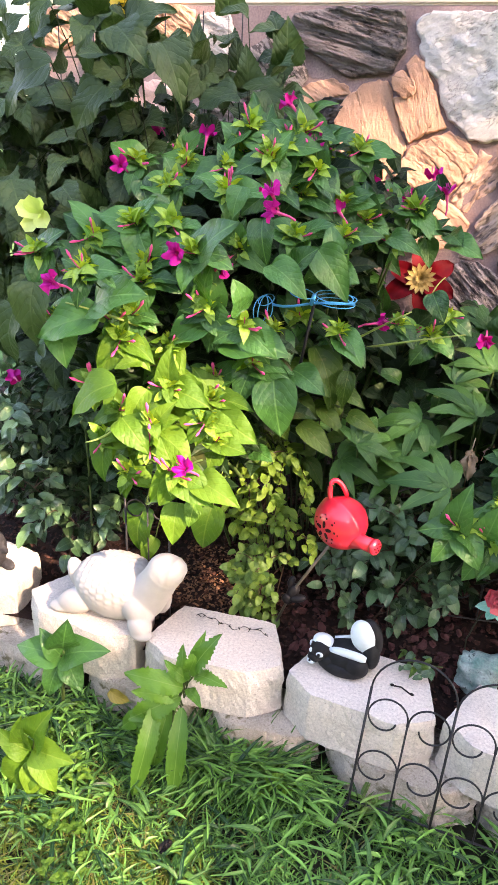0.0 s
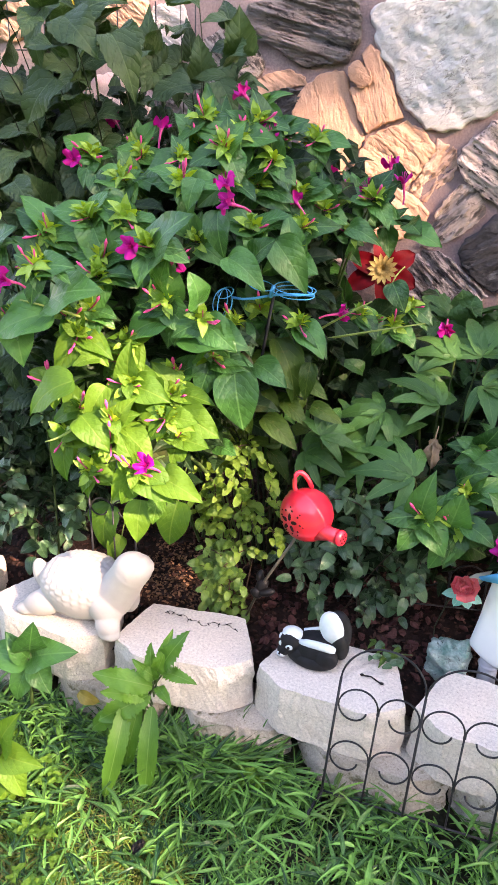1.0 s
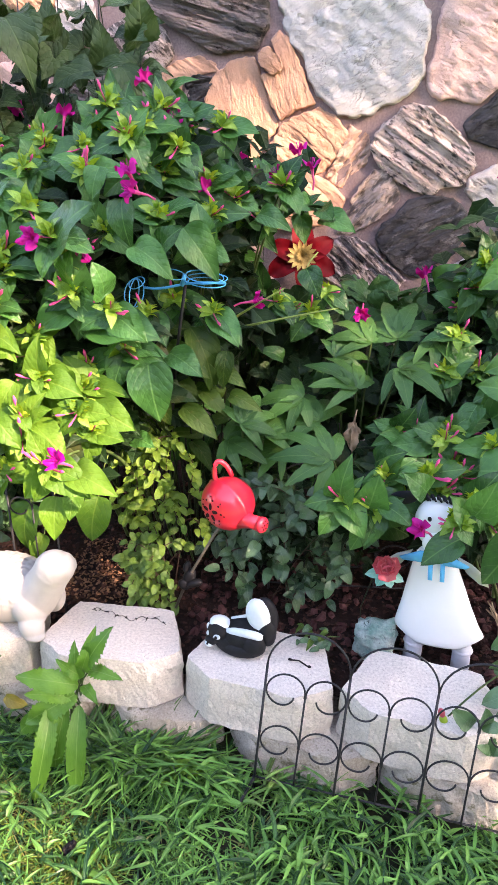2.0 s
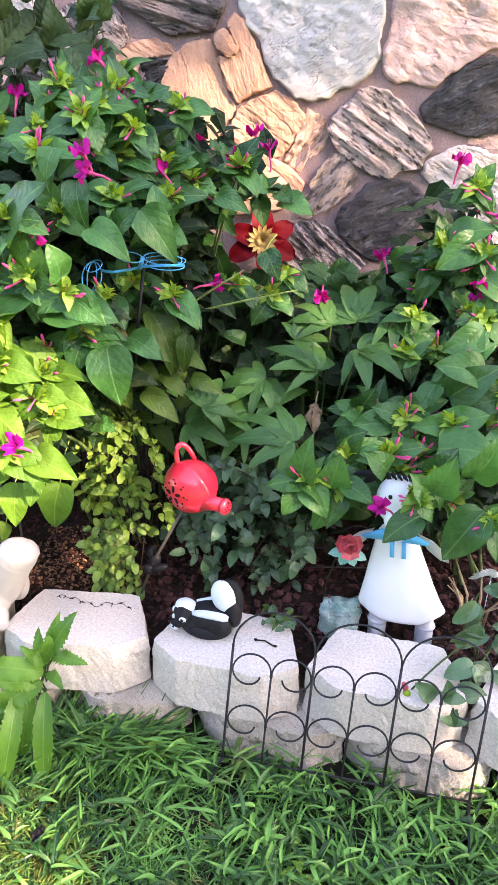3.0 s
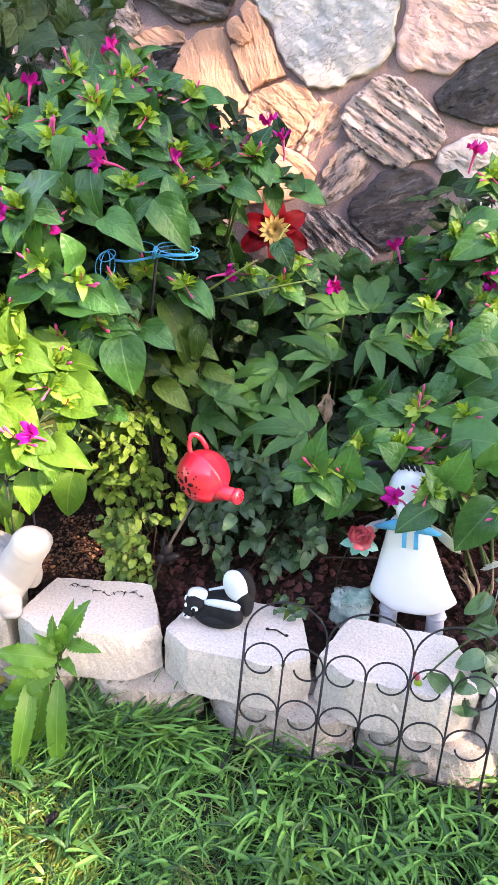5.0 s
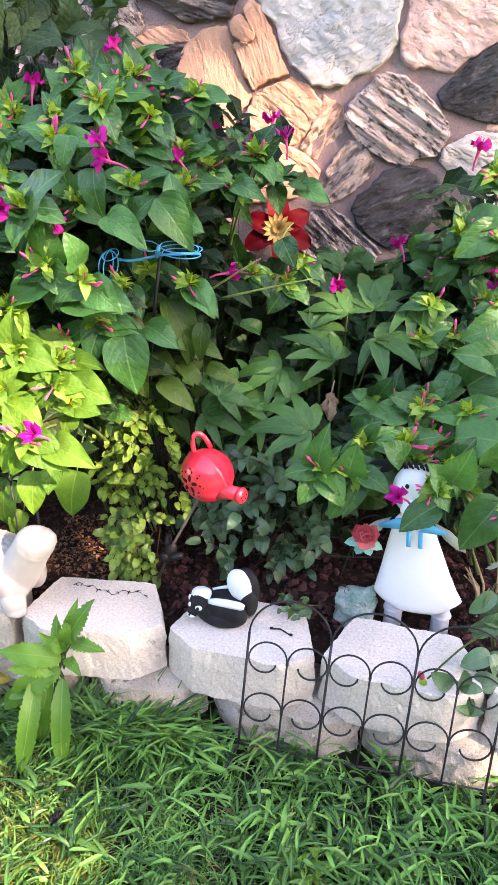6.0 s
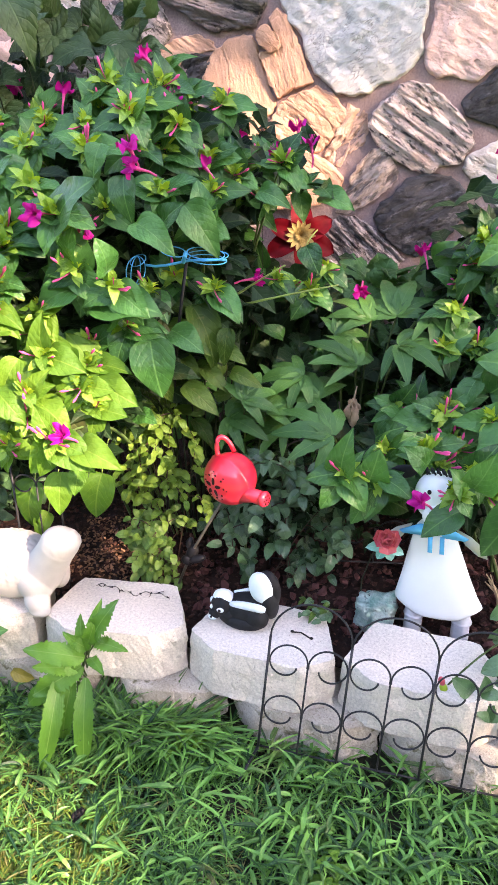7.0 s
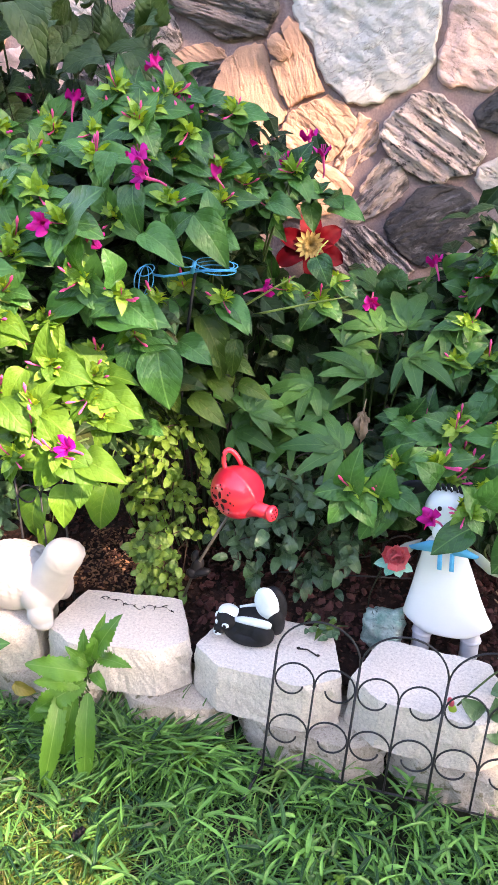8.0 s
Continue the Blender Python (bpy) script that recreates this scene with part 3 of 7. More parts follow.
stone("peach", [(-0.358, 1.217), (-0.325, 1.237), (-0.261, 1.257), (-0.209, 1.247), (-0.196, 1.229), (-0.247, 1.224), (-0.288, 1.208), (-0.295, 1.184), (-0.319, 1.199)], 0.034, 0.006, 27)
stone("black", [(-0.382, 1.212), (-0.325, 1.195), (-0.298, 1.176), (-0.301, 1.133), (-0.345, 1.140), (-0.392, 1.170)], 0.03, 0.012, 28)
stone("peach", [(-1.210, 1.351), (-1.174, 1.411), (-1.045, 1.426), (-1.030, 1.36), (-1.083, 1.338)], 0.045, 0.014, 18)
stone("peach", [(-0.786, 1.384), (-0.775, 1.430), (-0.665, 1.430), (-0.660, 1.385), (-0.694, 1.360)], 0.045, 0.014, 19)
stone("white", [(-0.645, 1.42), (-0.55, 1.42), (-0.53, 1.30), (-0.64, 1.28)], 0.04, 0.010, 20)
stone("white", [(0.488, 0.742), (0.539, 0.777), (0.565, 0.806), (0.598, 0.838), (0.648, 0.818), (0.706, 0.814), (0.77, 0.78), (0.78, 0.66), (0.439, 0.66)], 0.04, 0.010, 21)
# the rest of the rubble, mostly behind the plants
rnd = random.Random(5)
gx = -1.1
while gx < 2.6:
    gz = 0.12
    while gz < 1.36:
        c = Vector((gx + rnd.uniform(-0.05, 0.05), gz + rnd.uniform(-0.04, 0.04)))
        r = rnd.uniform(0.07, 0.12)
        if all((c - q).length > s * 0.85 + r * 0.75 for q, s in laid):
            shape = [(c.x + r * rnd.uniform(0.85, 1.3) * math.cos(a), c.y + r * rnd.uniform(0.7, 1.0) * math.sin(a)) for a in (k * math.pi / 4 for k in range(8))]
            stone(rnd.choice(("peach", "pink", "white", "dark", "wood", "grey")), shape, 0.04, 0.012, rnd.random() * 50, 48, 12)
        gz += 0.06
    gx += 0.08


# ---------------------------------------------------------------- edging blocks
def block_mesh(mat, h, seed, rough=1.0):
    shape = [(-0.147, 0.0), (-0.085, -0.045), (0.085, -0.045), (0.147, 0.0), (0.104, 0.125), (-0.104, 0.125)]
    pts = [Vector(p) for p in shape]
    ring = []
    for a, b in zip(pts, pts[1:] + pts[:1]):
        m = max(6, int((b - a).length / 0.0075))
        for i in range(m):
            f = i / m
            q = a.lerp(b, f)
            ring.append(q - q.normalized() * 0.003 * (1 - min(1, 6 * min(f, 1 - f))))
    n = len(ring)
    bm = bmesh.new()
    rows = []
    off = Vector((seed * 7.3, seed * 3.7, seed))
    for j in range(9):
        r = (j + 0.35) / 8.35
        rows.append([(q * r, h) for q in ring])
    for j in range(9):
        t = (j + 1) / 9
        rows.append([(q * (1.0 if j else 1.002), h - 0.003 - (h - 0.003) * t * 1.0) for q in ring])
    made = []
    for j, row in enumerate(rows):
        line = []
        for q, z in row:
            p = Vector((q.x, q.y, z))
            side = j >= 8
            out = Vector((q.x, q.y, 0)).normalized()
            front = 1.0 if q.y < 0.01 else 0.35
            w = p * 34 + off
            d = noise.noise(w) + 0.6 * noise.noise(w * 2.7) + 0.4 * noise.noise(w * 7)
            if side:
                p += out * d * 0.0042 * front * rough
                if j in (8, 9):
                    p -= out * (0.0035 + 0.004 * abs(noise.noise(p * 60))) * (1 if j == 8 else 0.3)
                    p.z -= 0.004 * max(0, noise.noise(p * 45 + off)) * rough
            else:
                p.z += d * 0.0011 * rough
            line.append(bm.verts.new(p))
        made.append(line)
    for a, b in zip(made, made[1:]):
        for k in range(n):
            bm.faces.new((a[k], a[(k + 1) % n], b[(k + 1) % n], b[k]))
    bm.faces.new(made[0][::-1])
    bm.faces.new(made[-1])
    bmesh.ops.recalc_face_normals(bm, faces=bm.faces[:])
    return mesh_of("edging_block", bm, mat, False)


def edging(x, y, z, rz, seed, low=False, h=0.11, wide=1.0):
    ob = new("edging_block", block_mesh(M["block_low"] if low else M["block"], h, seed, 1.8 if low else 1.0))
    ob.matrix_basis = pose(x, y, z, 0, 0, rz) @ Matrix.Diagonal((wide, 1, 1, 1))
    text = "weathered tan concrete edging block half sunk in grass" if low else "pale grey cast concrete edging block of the upper course"
    return tagged(ob, text, "edging block", "edging blocks round the flower bed")


edging(-1.06, 0.10, 0.09, -10, 1)
edging(-0.775, 0.070, 0.09, -9, 2)
edging(-0.452, 0.018, 0.088, -11, 3)
edging(-0.145, 0.002, 0.09, 4, 4)
edging(0.150, -0.010, 0.09, -6, 5)
edging(0.448, -0.034, 0.09, -7, 6)
edging(0.745, -0.072, 0.086, -9, 7)
edging(1.045, -0.125, 0.086, -11, 8)
for k, (bx, by, ba, bw) in enumerate(((-0.91, 0.065, -8, 1.0), (-0.605, 0.022, -10, 1.0), (-0.30, -0.005, -6, 0.95), (-0.030, -0.012, 2, 0.80), (0.243, -0.028, -8, 1.0), (0.522, -0.052, -10, 0.92), (0.80, -0.095, -12, 0.95))):
    edging(bx, by, -0.03, ba, 11 + k, True, 0.118, bw)


# ---------------------------------------------------------------- wire fences
def fence(arches, cell, m, label, leg=False, tall=0.242, lean=0.0):
    """A run of arched wire edging: posts, mid bars, scrolls, bottom rail; built flat in x-z."""
    ob = new("wire_fence")
    ob.matrix_basis = m
    tagged(ob, label, "garden fence", "wire fences")

    def wire(name, pts, r=0.0019):
        bm = bmesh.new()
        tube(bm, [(p[0] + lean * p[2], p[1], p[2]) for p in pts], r, 6)
        part(name, bm, M["iron"], ob)

    h, r = tall, cell / 2
    for i in range(arches + 1):
        wire("post", [(i * cell, 0, 0.0 if 0 < i < arches else -0.06), (i * cell, 0, h)], 0.0024)
    if leg:
        wire("leg", [(0, 0, 0.0), (-0.006, -0.02, -0.012), (-0.016, -0.062, -0.030)], 0.0029)
        wire("leg", [(arches * cell, 0, 0.0), (arches * cell + 0.001, -0.022, -0.014), (arches * cell + 0.002, -0.085, -0.038)], 0.0029)
    for i in range(arches):
        x = i * cell
        wire("arch", [(x + r - r * math.cos(a), 0.0, h + 0.95 * r * math.sin(a)) for a in np.linspace(0, math.pi, 19)])
        wire("bar", [(x + r, 0.003, 0.0), (x + r, 0.003, tall - 0.050)])
        for side in (-1, 1):
            for cz, s in ((tall - 0.052, 1.0), (0.080, 0.95)):
                rr = r / 2 * 0.96
                cx = x + r + side * rr * 1.02
                pts = []
                for a in np.linspace(-0.15, 1.85 * math.pi, 26):
                    q = rr * (1 if a < math.pi else 1 - 0.50 * (a - math.pi) / (0.85 * math.pi))
                    pts.append((cx - side * q * math.cos(a), 0.003, cz + q * s * math.sin(a)))
                wire("scroll", pts, 0.0018)
    wire("rail", [(-0.004, 0.004, 0.0), (arches * cell + 0.004, 0.004, 0.0)])
    return ob


fence(3, 0.1472, pose(0.1645, -0.1035, 0.0337, -13.4, -1.93, -4.8), "black wire garden fence with arches and scrolls leaning on the blocks", True, 0.2338, 0.055)
fence(1, 0.096, pose(-0.394, 0.125, 0.165, 0, 0, 6), "dark wire hoop fence among leaves behind the turtle", tall=0.292)
fence(2, 0.16, pose(0.115, 0.33, 0.15, 0, 0, 8), "dark wire hoop fence standing in the rose leaves")


# ---------------------------------------------------------------- plants: leaves and flowers
FOUR = [mesh_of("four_leaf", blade(1, w, c, f, 0.36, 1.05, 12, 3, 0.055, seed=i), M["four"]) for i, (w, c, f) in enumerate(((0.66, 0.10, 0.26), (0.74, 0.22, 0.18), (0.62, 0.36, 0.30), (0.70, 0.05, 0.12), (0.66, 0.28, 0.36), (0.78, 0.16, 0.16)))]
SUNNY_YOUNG = [mesh_of("sunny_young_leaf", blade(1, w, c, f, 0.36, 1.05, 12, 3, 0.055, seed=i), M["young"]) for i, (w, c, f) in enumerate(((0.66, 0.12, 0.24), (0.74, 0.26, 0.18), (0.62, 0.20, 0.32)))]
TIP = [mesh_of("tip_leaf", blade(1, 0.6, c, f, 0.35, 1.0, 6, 1, 0.03, seed=i), M["tip"]) for i, (c, f) in enumerate(((0.12, 0.35), (0.30, 0.25)))]
AGED = [mesh_of("aged_leaf", blade(1, 0.48, c, f, 0.35, 1.0, 8, 2, 0.05, seed=i), M["aged"]) for i, (c, f) in enumerate(((0.35, 0.25), (0.15, 0.2), (0.5, 0.4)))]
LOBED = [mesh_of("lobed_leaf", blade(1, w, c, f, 0.30, 1.0, 24, 2, 0.08, tooth=0.11, seed=i), M["lobed"]) for i, (w, c, f) in enumerate(((0.74, 0.2, 0.2), (0.66, 0.45, 0.3), (0.80, 0.12, 0.14)))]
GAP_SHADE = [mesh_of("gap_shade_leaf", blade(1, 1.0, c, f, 0.38, 0.75, 12, 2, 0.06, lobes=4, tooth=0.12, seed=i), M["vine"]) for i, (c, f) in enumerate(((0.2, 0.2), (0.35, 0.3), (0.1, 0.15)))]
GRAPE = [mesh_of("grape_leaf", blade(1, 1.0, c, f, 0.40, 0.8, 16, 2, 0.07, lobes=2.5, tooth=0.12, seed=i), M["grape"]) for i, (c, f) in enumerate(((0.2, 0.2), (0.35, 0.3), (0.1, 0.15)))]
ROSE = [mesh_of("rose_leaf", blade(1, w, c, f, 0.42, 1.0, 14, 2, 0.025, tooth=0.05, seed=i), M["rose"]) for i, (w, c, f) in enumerate(((0.58, 0.12, 0.20), (0.64, 0.25, 0.16), (0.54, 0.05, 0.26)))]
LEAFLET_SUN = [mesh_of("sunlit_leaflet", blade(1, 0.60, c, f, 0.46, 0.85, 8, 1, 0.03, seed=i), M["leaflet_sun"]) for i, (c, f) in enumerate(((0.15, 0.3), (0.3, 0.2)))]
LEAFLET_SHADE = [mesh_of("shaded_leaflet", blade(1, 0.66, c, f, 0.46, 0.85, 8, 1, 0.03, seed=i), M["leaflet_shade"]) for i, (c, f) in enumerate(((0.15, 0.3), (0.3, 0.2)))]
PALM = [mesh_of("palmate_leaflet", blade(1, w, c, 0.25, 0.42, 1.15, 14, 1, 0.03, tooth=0.14, seed=i), M["palm"]) for i, (w, c) in enumerate(((0.31, 0.08), (0.28, 0.20), (0.35, 0.14)))]
WEED = [mesh_of("weed_leaf", blade(1, w, c, 0.22, 0.42, 1.1, 34, 2, 0.14, tooth=0.26, seed=i), M["weed"]) for i, (w, c) in enumerate(((0.36, 0.30), (0.31, 0.45), (0.38, 0.15)))]
STRAP = [mesh_of("strap_leaf", blade(1, w, c, 0.30, 0.45, 1.0, 40, 2, 0.05, tooth=0.15, seed=i), M["weed"]) for i, (w, c) in enumerate(((0.205, 0.12), (0.22, 0.06)))]


def calyx_mesh(seed):
    """A knot of small pointed bracts with a few closed buds' bases."""
    r = random.Random(seed)
    bm = bmesh.new()
    for _ in range(22):
        leaf = blade(r.uniform(0.012, 0.025), r.uniform(0.0055, 0.0095), 0.1, 0.4, 0.4, 1, 5, 1)
        a, e = r.uniform(0, 6.28), r.uniform(-0.1, 1.3)
        way = (math.cos(a) * math.cos(e), math.sin(a) * math.cos(e), math.sin(e))
        leaf.transform(aim((way[0] * 0.004, way[1] * 0.004, way[2] * 0.006), way, (0, 0, 1)))
        me = bpy.data.meshes.new("tmp")
        leaf.to_mesh(me)
        leaf.free()
        bm.from_mesh(me)
        bpy.data.meshes.remove(me)
    return mesh_of("calyx", bm, M["calyx"])


CALYX = [calyx_mesh(i) for i in range(4)]


def trumpet_meshes(seed):
    """A trumpet flower along +x: a slender tube and a flared, five-lobed, ruffled mouth."""
    r = random.Random(seed)
    t = bmesh.new()
    tube(t, [(0, 0, 0), (0.012, 0, 0.002), (0.024, 0, 0.001), (0.034, 0, 0)], [0.0016, 0.0016, 0.0021, 0.0032], 7, False)
    f = bmesh.new()
    uvl = f.loops.layers.uv.new("UVMap")
    rows = []
    for j in range(6):
        s = j / 5
        row = []
        for k in range(30):
            a = k * 2 * math.pi / 30
            lobe = 0.52 + 0.50 * abs(math.cos(2.5 * a + 0.3)) ** 0.8
            rad = 0.003 + (0.0135 * lobe + 0.0016 * r.uniform(-1, 1)) * s ** 1.3
            x = 0.033 + 0.013 * s ** 0.7 - 0.003 * s ** 3 + 0.0052 * s * math.sin(a * 5 + seed) + 0.003 * s * math.sin(a * 2 + 2 * seed) + 0.001 * s * r.uniform(-1, 1)
            row.append(f.verts.new((x, rad * math.cos(a), rad * math.sin(a))))
        rows.append(row)
    for p, q in zip(rows, rows[1:]):
        for k in range(30):
            fc = f.faces.new((p[k], p[(k + 1) % 30], q[(k + 1) % 30], q[k]))
            for lp in fc.loops:
                lp[uvl].uv = (0.3, 0.4)
    for k in range(4):
        a = k * 1.6
        tube(f, [(0.034, 0, 0), (0.052, 0.004 * math.cos(a), 0.004 * math.sin(a) + 0.002)], 0.0005, 4)
    return mesh_of("flower_tube", t, M["tube"]), mesh_of("petals", f, M["magenta"])


TRUMPETS = [trumpet_meshes(i) for i in range(4)]


def bud_mesh():
    bm = bmesh.new()
    tube(bm, [(0, 0, 0), (0.012, 0, 0.001), (0.026, 0, 0.004), (0.034, 0, 0.007), (0.040, 0, 0.009)], [0.0010, 0.0011, 0.0013, 0.0026, 0.0009], 7)
    return mesh_of("bud", bm, M["tube"])


BUD = bud_mesh()
EYE_SIDE = Vector((0.15, -0.80, 0.58))


def put_leaf(plant, meshes, base, way, size, face=None, name="leaf"):
    f = Vector(face) + Vector((rnd.uniform(-0.35, 0.35), rnd.uniform(-0.2, 0.2), rnd.uniform(-0.25, 0.25))) if face else EYE_SIDE + Vector((rnd.uniform(-0.5, 0.5), rnd.uniform(-0.4, 0.4), rnd.uniform(-0.1, 0.7)))
    hang(name, rnd.choice(meshes), aim(base, way, f, size), plant)


def key_leaf(plant, meshes, x, y, z, tx, ty, tz):
    a, b = Vector((x, y, z)), Vector((tx, ty, tz))
    d = b - a
    put_leaf(plant, meshes, a, d, d.length * 1.06, EYE_SIDE + Vector((0, 0, 0.25)))


def flower(plant, at, src, i):
    """A trumpet at a place, its tube running back towards the calyx."""
    a, s = Vector(at), Vector(src)
    d = a - s
    d = d.normalized() if d.length > 0.004 else Vector((0.2, -0.8, 0.4))
    d = (d * 0.8 + Vector((rnd.uniform(-0.8, 0.8), -0.15, rnd.uniform(0.0, 0.7)))).normalized()
    t, p = TRUMPETS[i % 4]
    m = aim(a - d * 0.048, d, (0, 0, 1), 1.22)
    fl = hang("flower", p, m, plant, "magenta five-lobed trumpet flower")
    tb = new("flower_tube", t)
    tb.parent = fl


def open_gap(p):
    """The open space in the bush before the metal flower."""
    a, b = Vector((0.17, 0.15, 0.93)), Vector((0.07, 1.05, 0.76))
    t = max(0.0, min(1.0, (p - a).dot(b - a) / (b - a).length_squared))
    if (p - a.lerp(b, t)).length < 0.080 + 0.035 * t:
        return True
    # the one before the white figure's face
    a, b = Vector((0.435, 0.15, 0.478)), Vector((0.398, -0.10, 0.625))
    t = max(0.0, min(1.0, (p - a).dot(b - a) / (b - a).length_squared))
    if (p - a.lerp(b, t)).length < 0.062:
        return True
    # and the one before the wire dragonfly
    for dx in (-0.14, -0.10, -0.05, 0.0, 0.05):
        a, b = Vector((0.02 + dx, 0.0, 0.905)), Vector((-0.035 + dx, 0.26, 0.848))
        t = max(0.0, min(1.0, (p - a).dot(b - a) / (b - a).length_squared))
        if (p - a.lerp(b, t)).length < 0.05:
            return True
    return False


def four_oclock(label, base, tips, flowers, keys, infill, sunny_young_box, seed, limit=280, size=0.088, branch=False):
    """A bushy plant: stems, pairs of pointed leaves, knots of bracts, buds and trumpet flowers."""
    rnd.seed(seed)
    plant = root("four_oclock_plant", *base, label, "flowering plant", "four o'clock plants")
    lines = []
    for tip in tips:
        t = Vector(tip)
        b = Vector(base) + Vector((rnd.uniform(-0.09, 0.09), rnd.uniform(-0.06, 0.06), -0.01))
        if (branch and lines) or len(lines) > 8:
            b = b.lerp(t, 0.60) + Vector((0, 0.09, 0.02))
        c = b.lerp(t, 0.55) + Vector((0, 0.06 if branch or len(lines) > 8 else 0.14, 0.06))
        pts = curve_pts(b, c, t, 9)
        lines.append(pts)
        bm = bmesh.new()
        tube(bm, [p - Vector(base) for p in pts], [0.0046 * (1 - 0.7 * i / 9) for i in range(10)], 5, False)
        part("stem", bm, M["stem"], plant)

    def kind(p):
        return SUNNY_YOUNG if sunny_young_box and sunny_young_box(p) else FOUR

    n = 0
    for k in keys:
        key_leaf(plant, kind(Vector(k[:3])), *k)
        n += 1
    for tip, line in zip(tips, lines):
        t = Vector(tip)
        hang("calyx", rnd.choice(CALYX), aim(t, (rnd.uniform(-0.3, 0.3), -0.6, 0.6), (0, 0, 1), rnd.uniform(0.9, 1.3)), plant)
        for _ in range(3):
            a = rnd.uniform(0, 6.28)
            put_leaf(plant, SUNNY_YOUNG if kind(t) is SUNNY_YOUNG else TIP, t + Vector((0, -0.004, 0.004)), Vector((math.cos(a), -0.5, math.sin(a) * 0.7 + 0.3)), rnd.uniform(0.020, 0.036))
            n += 1
        for _ in range(rnd.choice((1, 1, 2, 2, 3))):
            a = rnd.uniform(0, 6.28)
            way = Vector((math.cos(a) * 0.8, -0.45, math.sin(a) * 0.6 + 0.25))
            hang("bud", BUD, aim(t, way, (0, 0, 1), rnd.uniform(0.8, 1.25)), plant)
        a0 = rnd.uniform(0, 6.28)
        for j in range(6):
            a = a0 + j * 2.2
            way = Vector((math.cos(a), -0.30 + 0.25 * math.sin(a), 0.75 * math.sin(a) - 0.1))
            if open_gap(t + way * size * 0.5):
                continue
            put_leaf(plant, kind(t), t + Vector((0, 0.012, -0.006)) - way * 0.004, way, size * rnd.uniform(0.5, 1.0))
            n += 1
    while n < limit:
        line = rnd.choice(lines)
        i = rnd.randrange(3, 9)
        p = line[i] + Vector((rnd.gauss(0, 0.035), rnd.gauss(0.03, 0.04), rnd.gauss(0, 0.035)))
        if open_gap(p):
            continue
        a = rnd.uniform(0, 6.28)
        way = Vector((math.cos(a), rnd.uniform(-0.7, 0.25), 0.7 * math.sin(a) - 0.25))
        if open_gap(p + way * size * 0.5):
            continue
        meshes = kind(p)
        if p.z < infill and rnd.random() < 0.3:
            meshes = AGED
        put_leaf(plant, meshes, p, way, size * rnd.uniform(0.75, 1.35))
        n += 1
    for i, f in enumerate(flowers):
        src = min(tips, key=lambda q: (Vector(q) - Vector(f)).length)
        flower(plant, f, src, i)
    rnd.seed(seed + 500)
    for tip in tips:
        t = Vector(tip)
        for _ in range(4):
            a = rnd.uniform(0, 6.28)
            at = t + Vector((0.012 * math.cos(a), -0.006, 0.012 * math.sin(a) + 0.004))
            put_leaf(plant, TIP, at, Vector((math.cos(a), -0.45, math.sin(a) * 0.8 + 0.3)), rnd.uniform(0.014, 0.028), name="bract")
    return plant


FLOWERS_WEST = [(-0.16, 0.389, 1.194), (-0.529, 0.604, 1.138), (-0.348, 0.452, 1.131), (-0.101, 0.378, 1.125), (-0.076, 0.434, 1.062), (-0.018, 0.568, 1.046), (0.069, 0.533, 1.024), (-0.054, 0.409, 1.005), (-0.118, 0.161, 1.055), (-0.112, 0.152, 1.024), (-0.475, 0.304, 1.069), (-0.241, 0.043, 0.96), (-0.399, -0.079, 0.919), (-0.177, 0.101, 0.934), (-0.159, -0.112, 0.655), (0.058, 0.397, 0.793), (0.268, 0.558, 0.738), (0.109, 0.56, 1.071), (0.142, 0.529, 1.044), (-0.758, 0.284, 0.592)]
TIPS_WEST = [(-0.515, 0.061, 0.935), (-0.392, 0.005, 0.922), (-0.363, 0.145, 0.986), (-0.255, 0.312, 1.078), (-0.22, 0.235, 1.041), (-0.375, 0.405, 1.073), (-0.037, 0.512, 1.113), (-0.209, 0.104, 0.86), (-0.135, 0.095, 0.836), (-0.23, 0.381, 1.148), (-0.124, 0.385, 1.142), (-0.223, 0.083, 0.954), (-0.196, 0.106, 0.686), (-0.183, -0.092, 0.631), (-0.35, 0.053, 0.799), (-0.26, 0.059, 0.715), (-0.006, 0.481, 0.981), (-0.028, 0.371, 0.96), (-0.474, 0.384, 1.073), (-0.088, 0.231, 0.973), (0.086, 0.515, 1.005), (0.185, 0.59, 0.775), (0.152, 0.567, 0.73), (-0.007, 0.292, 0.791), (-0.388, 0.042, 0.604), (-0.093, 0.368, 1.08), (-0.481, 0.054, 0.813), (-0.328, 0.093, 0.894), (-0.162, 0.295, 1.099), (-0.36, 0.285, 1.038)]
LEAVES_WEST = [(-0.224, 0.086, 0.934, -0.147, 0.056, 1.013), (-0.135, 0.175, 1.007, -0.122, 0.145, 0.942), (-0.108, 0.148, 0.935, -0.04, 0.118, 0.905), (-0.06, 0.276, 0.949, 0.011, 0.246, 0.879), (-0.387, 0.043, 0.838, -0.493, 0.013, 0.799), (-0.395, 0.04, 0.857, -0.287, 0.01, 0.895), (-0.209, 0.102, 0.875, -0.197, 0.072, 0.932), (-0.128, 0.05, 0.874, -0.124, 0.02, 0.927), (-0.177, 0.12, 0.803, -0.058, 0.09, 0.802), (-0.206, 0.111, 0.828, -0.28, 0.081, 0.8), (-0.314, -0.039, 0.75, -0.393, -0.069, 0.705), (-0.229, 0.101, 0.722, -0.227, 0.071, 0.624), (-0.185, 0.091, 0.665, -0.097, 0.061, 0.641), (-0.251, 0.002, 0.656, -0.185, -0.028, 0.622), (-0.151, -0.073, 0.617, -0.075, -0.103, 0.607), (-0.204, -0.033, 0.542, -0.202, -0.063, 0.476)]
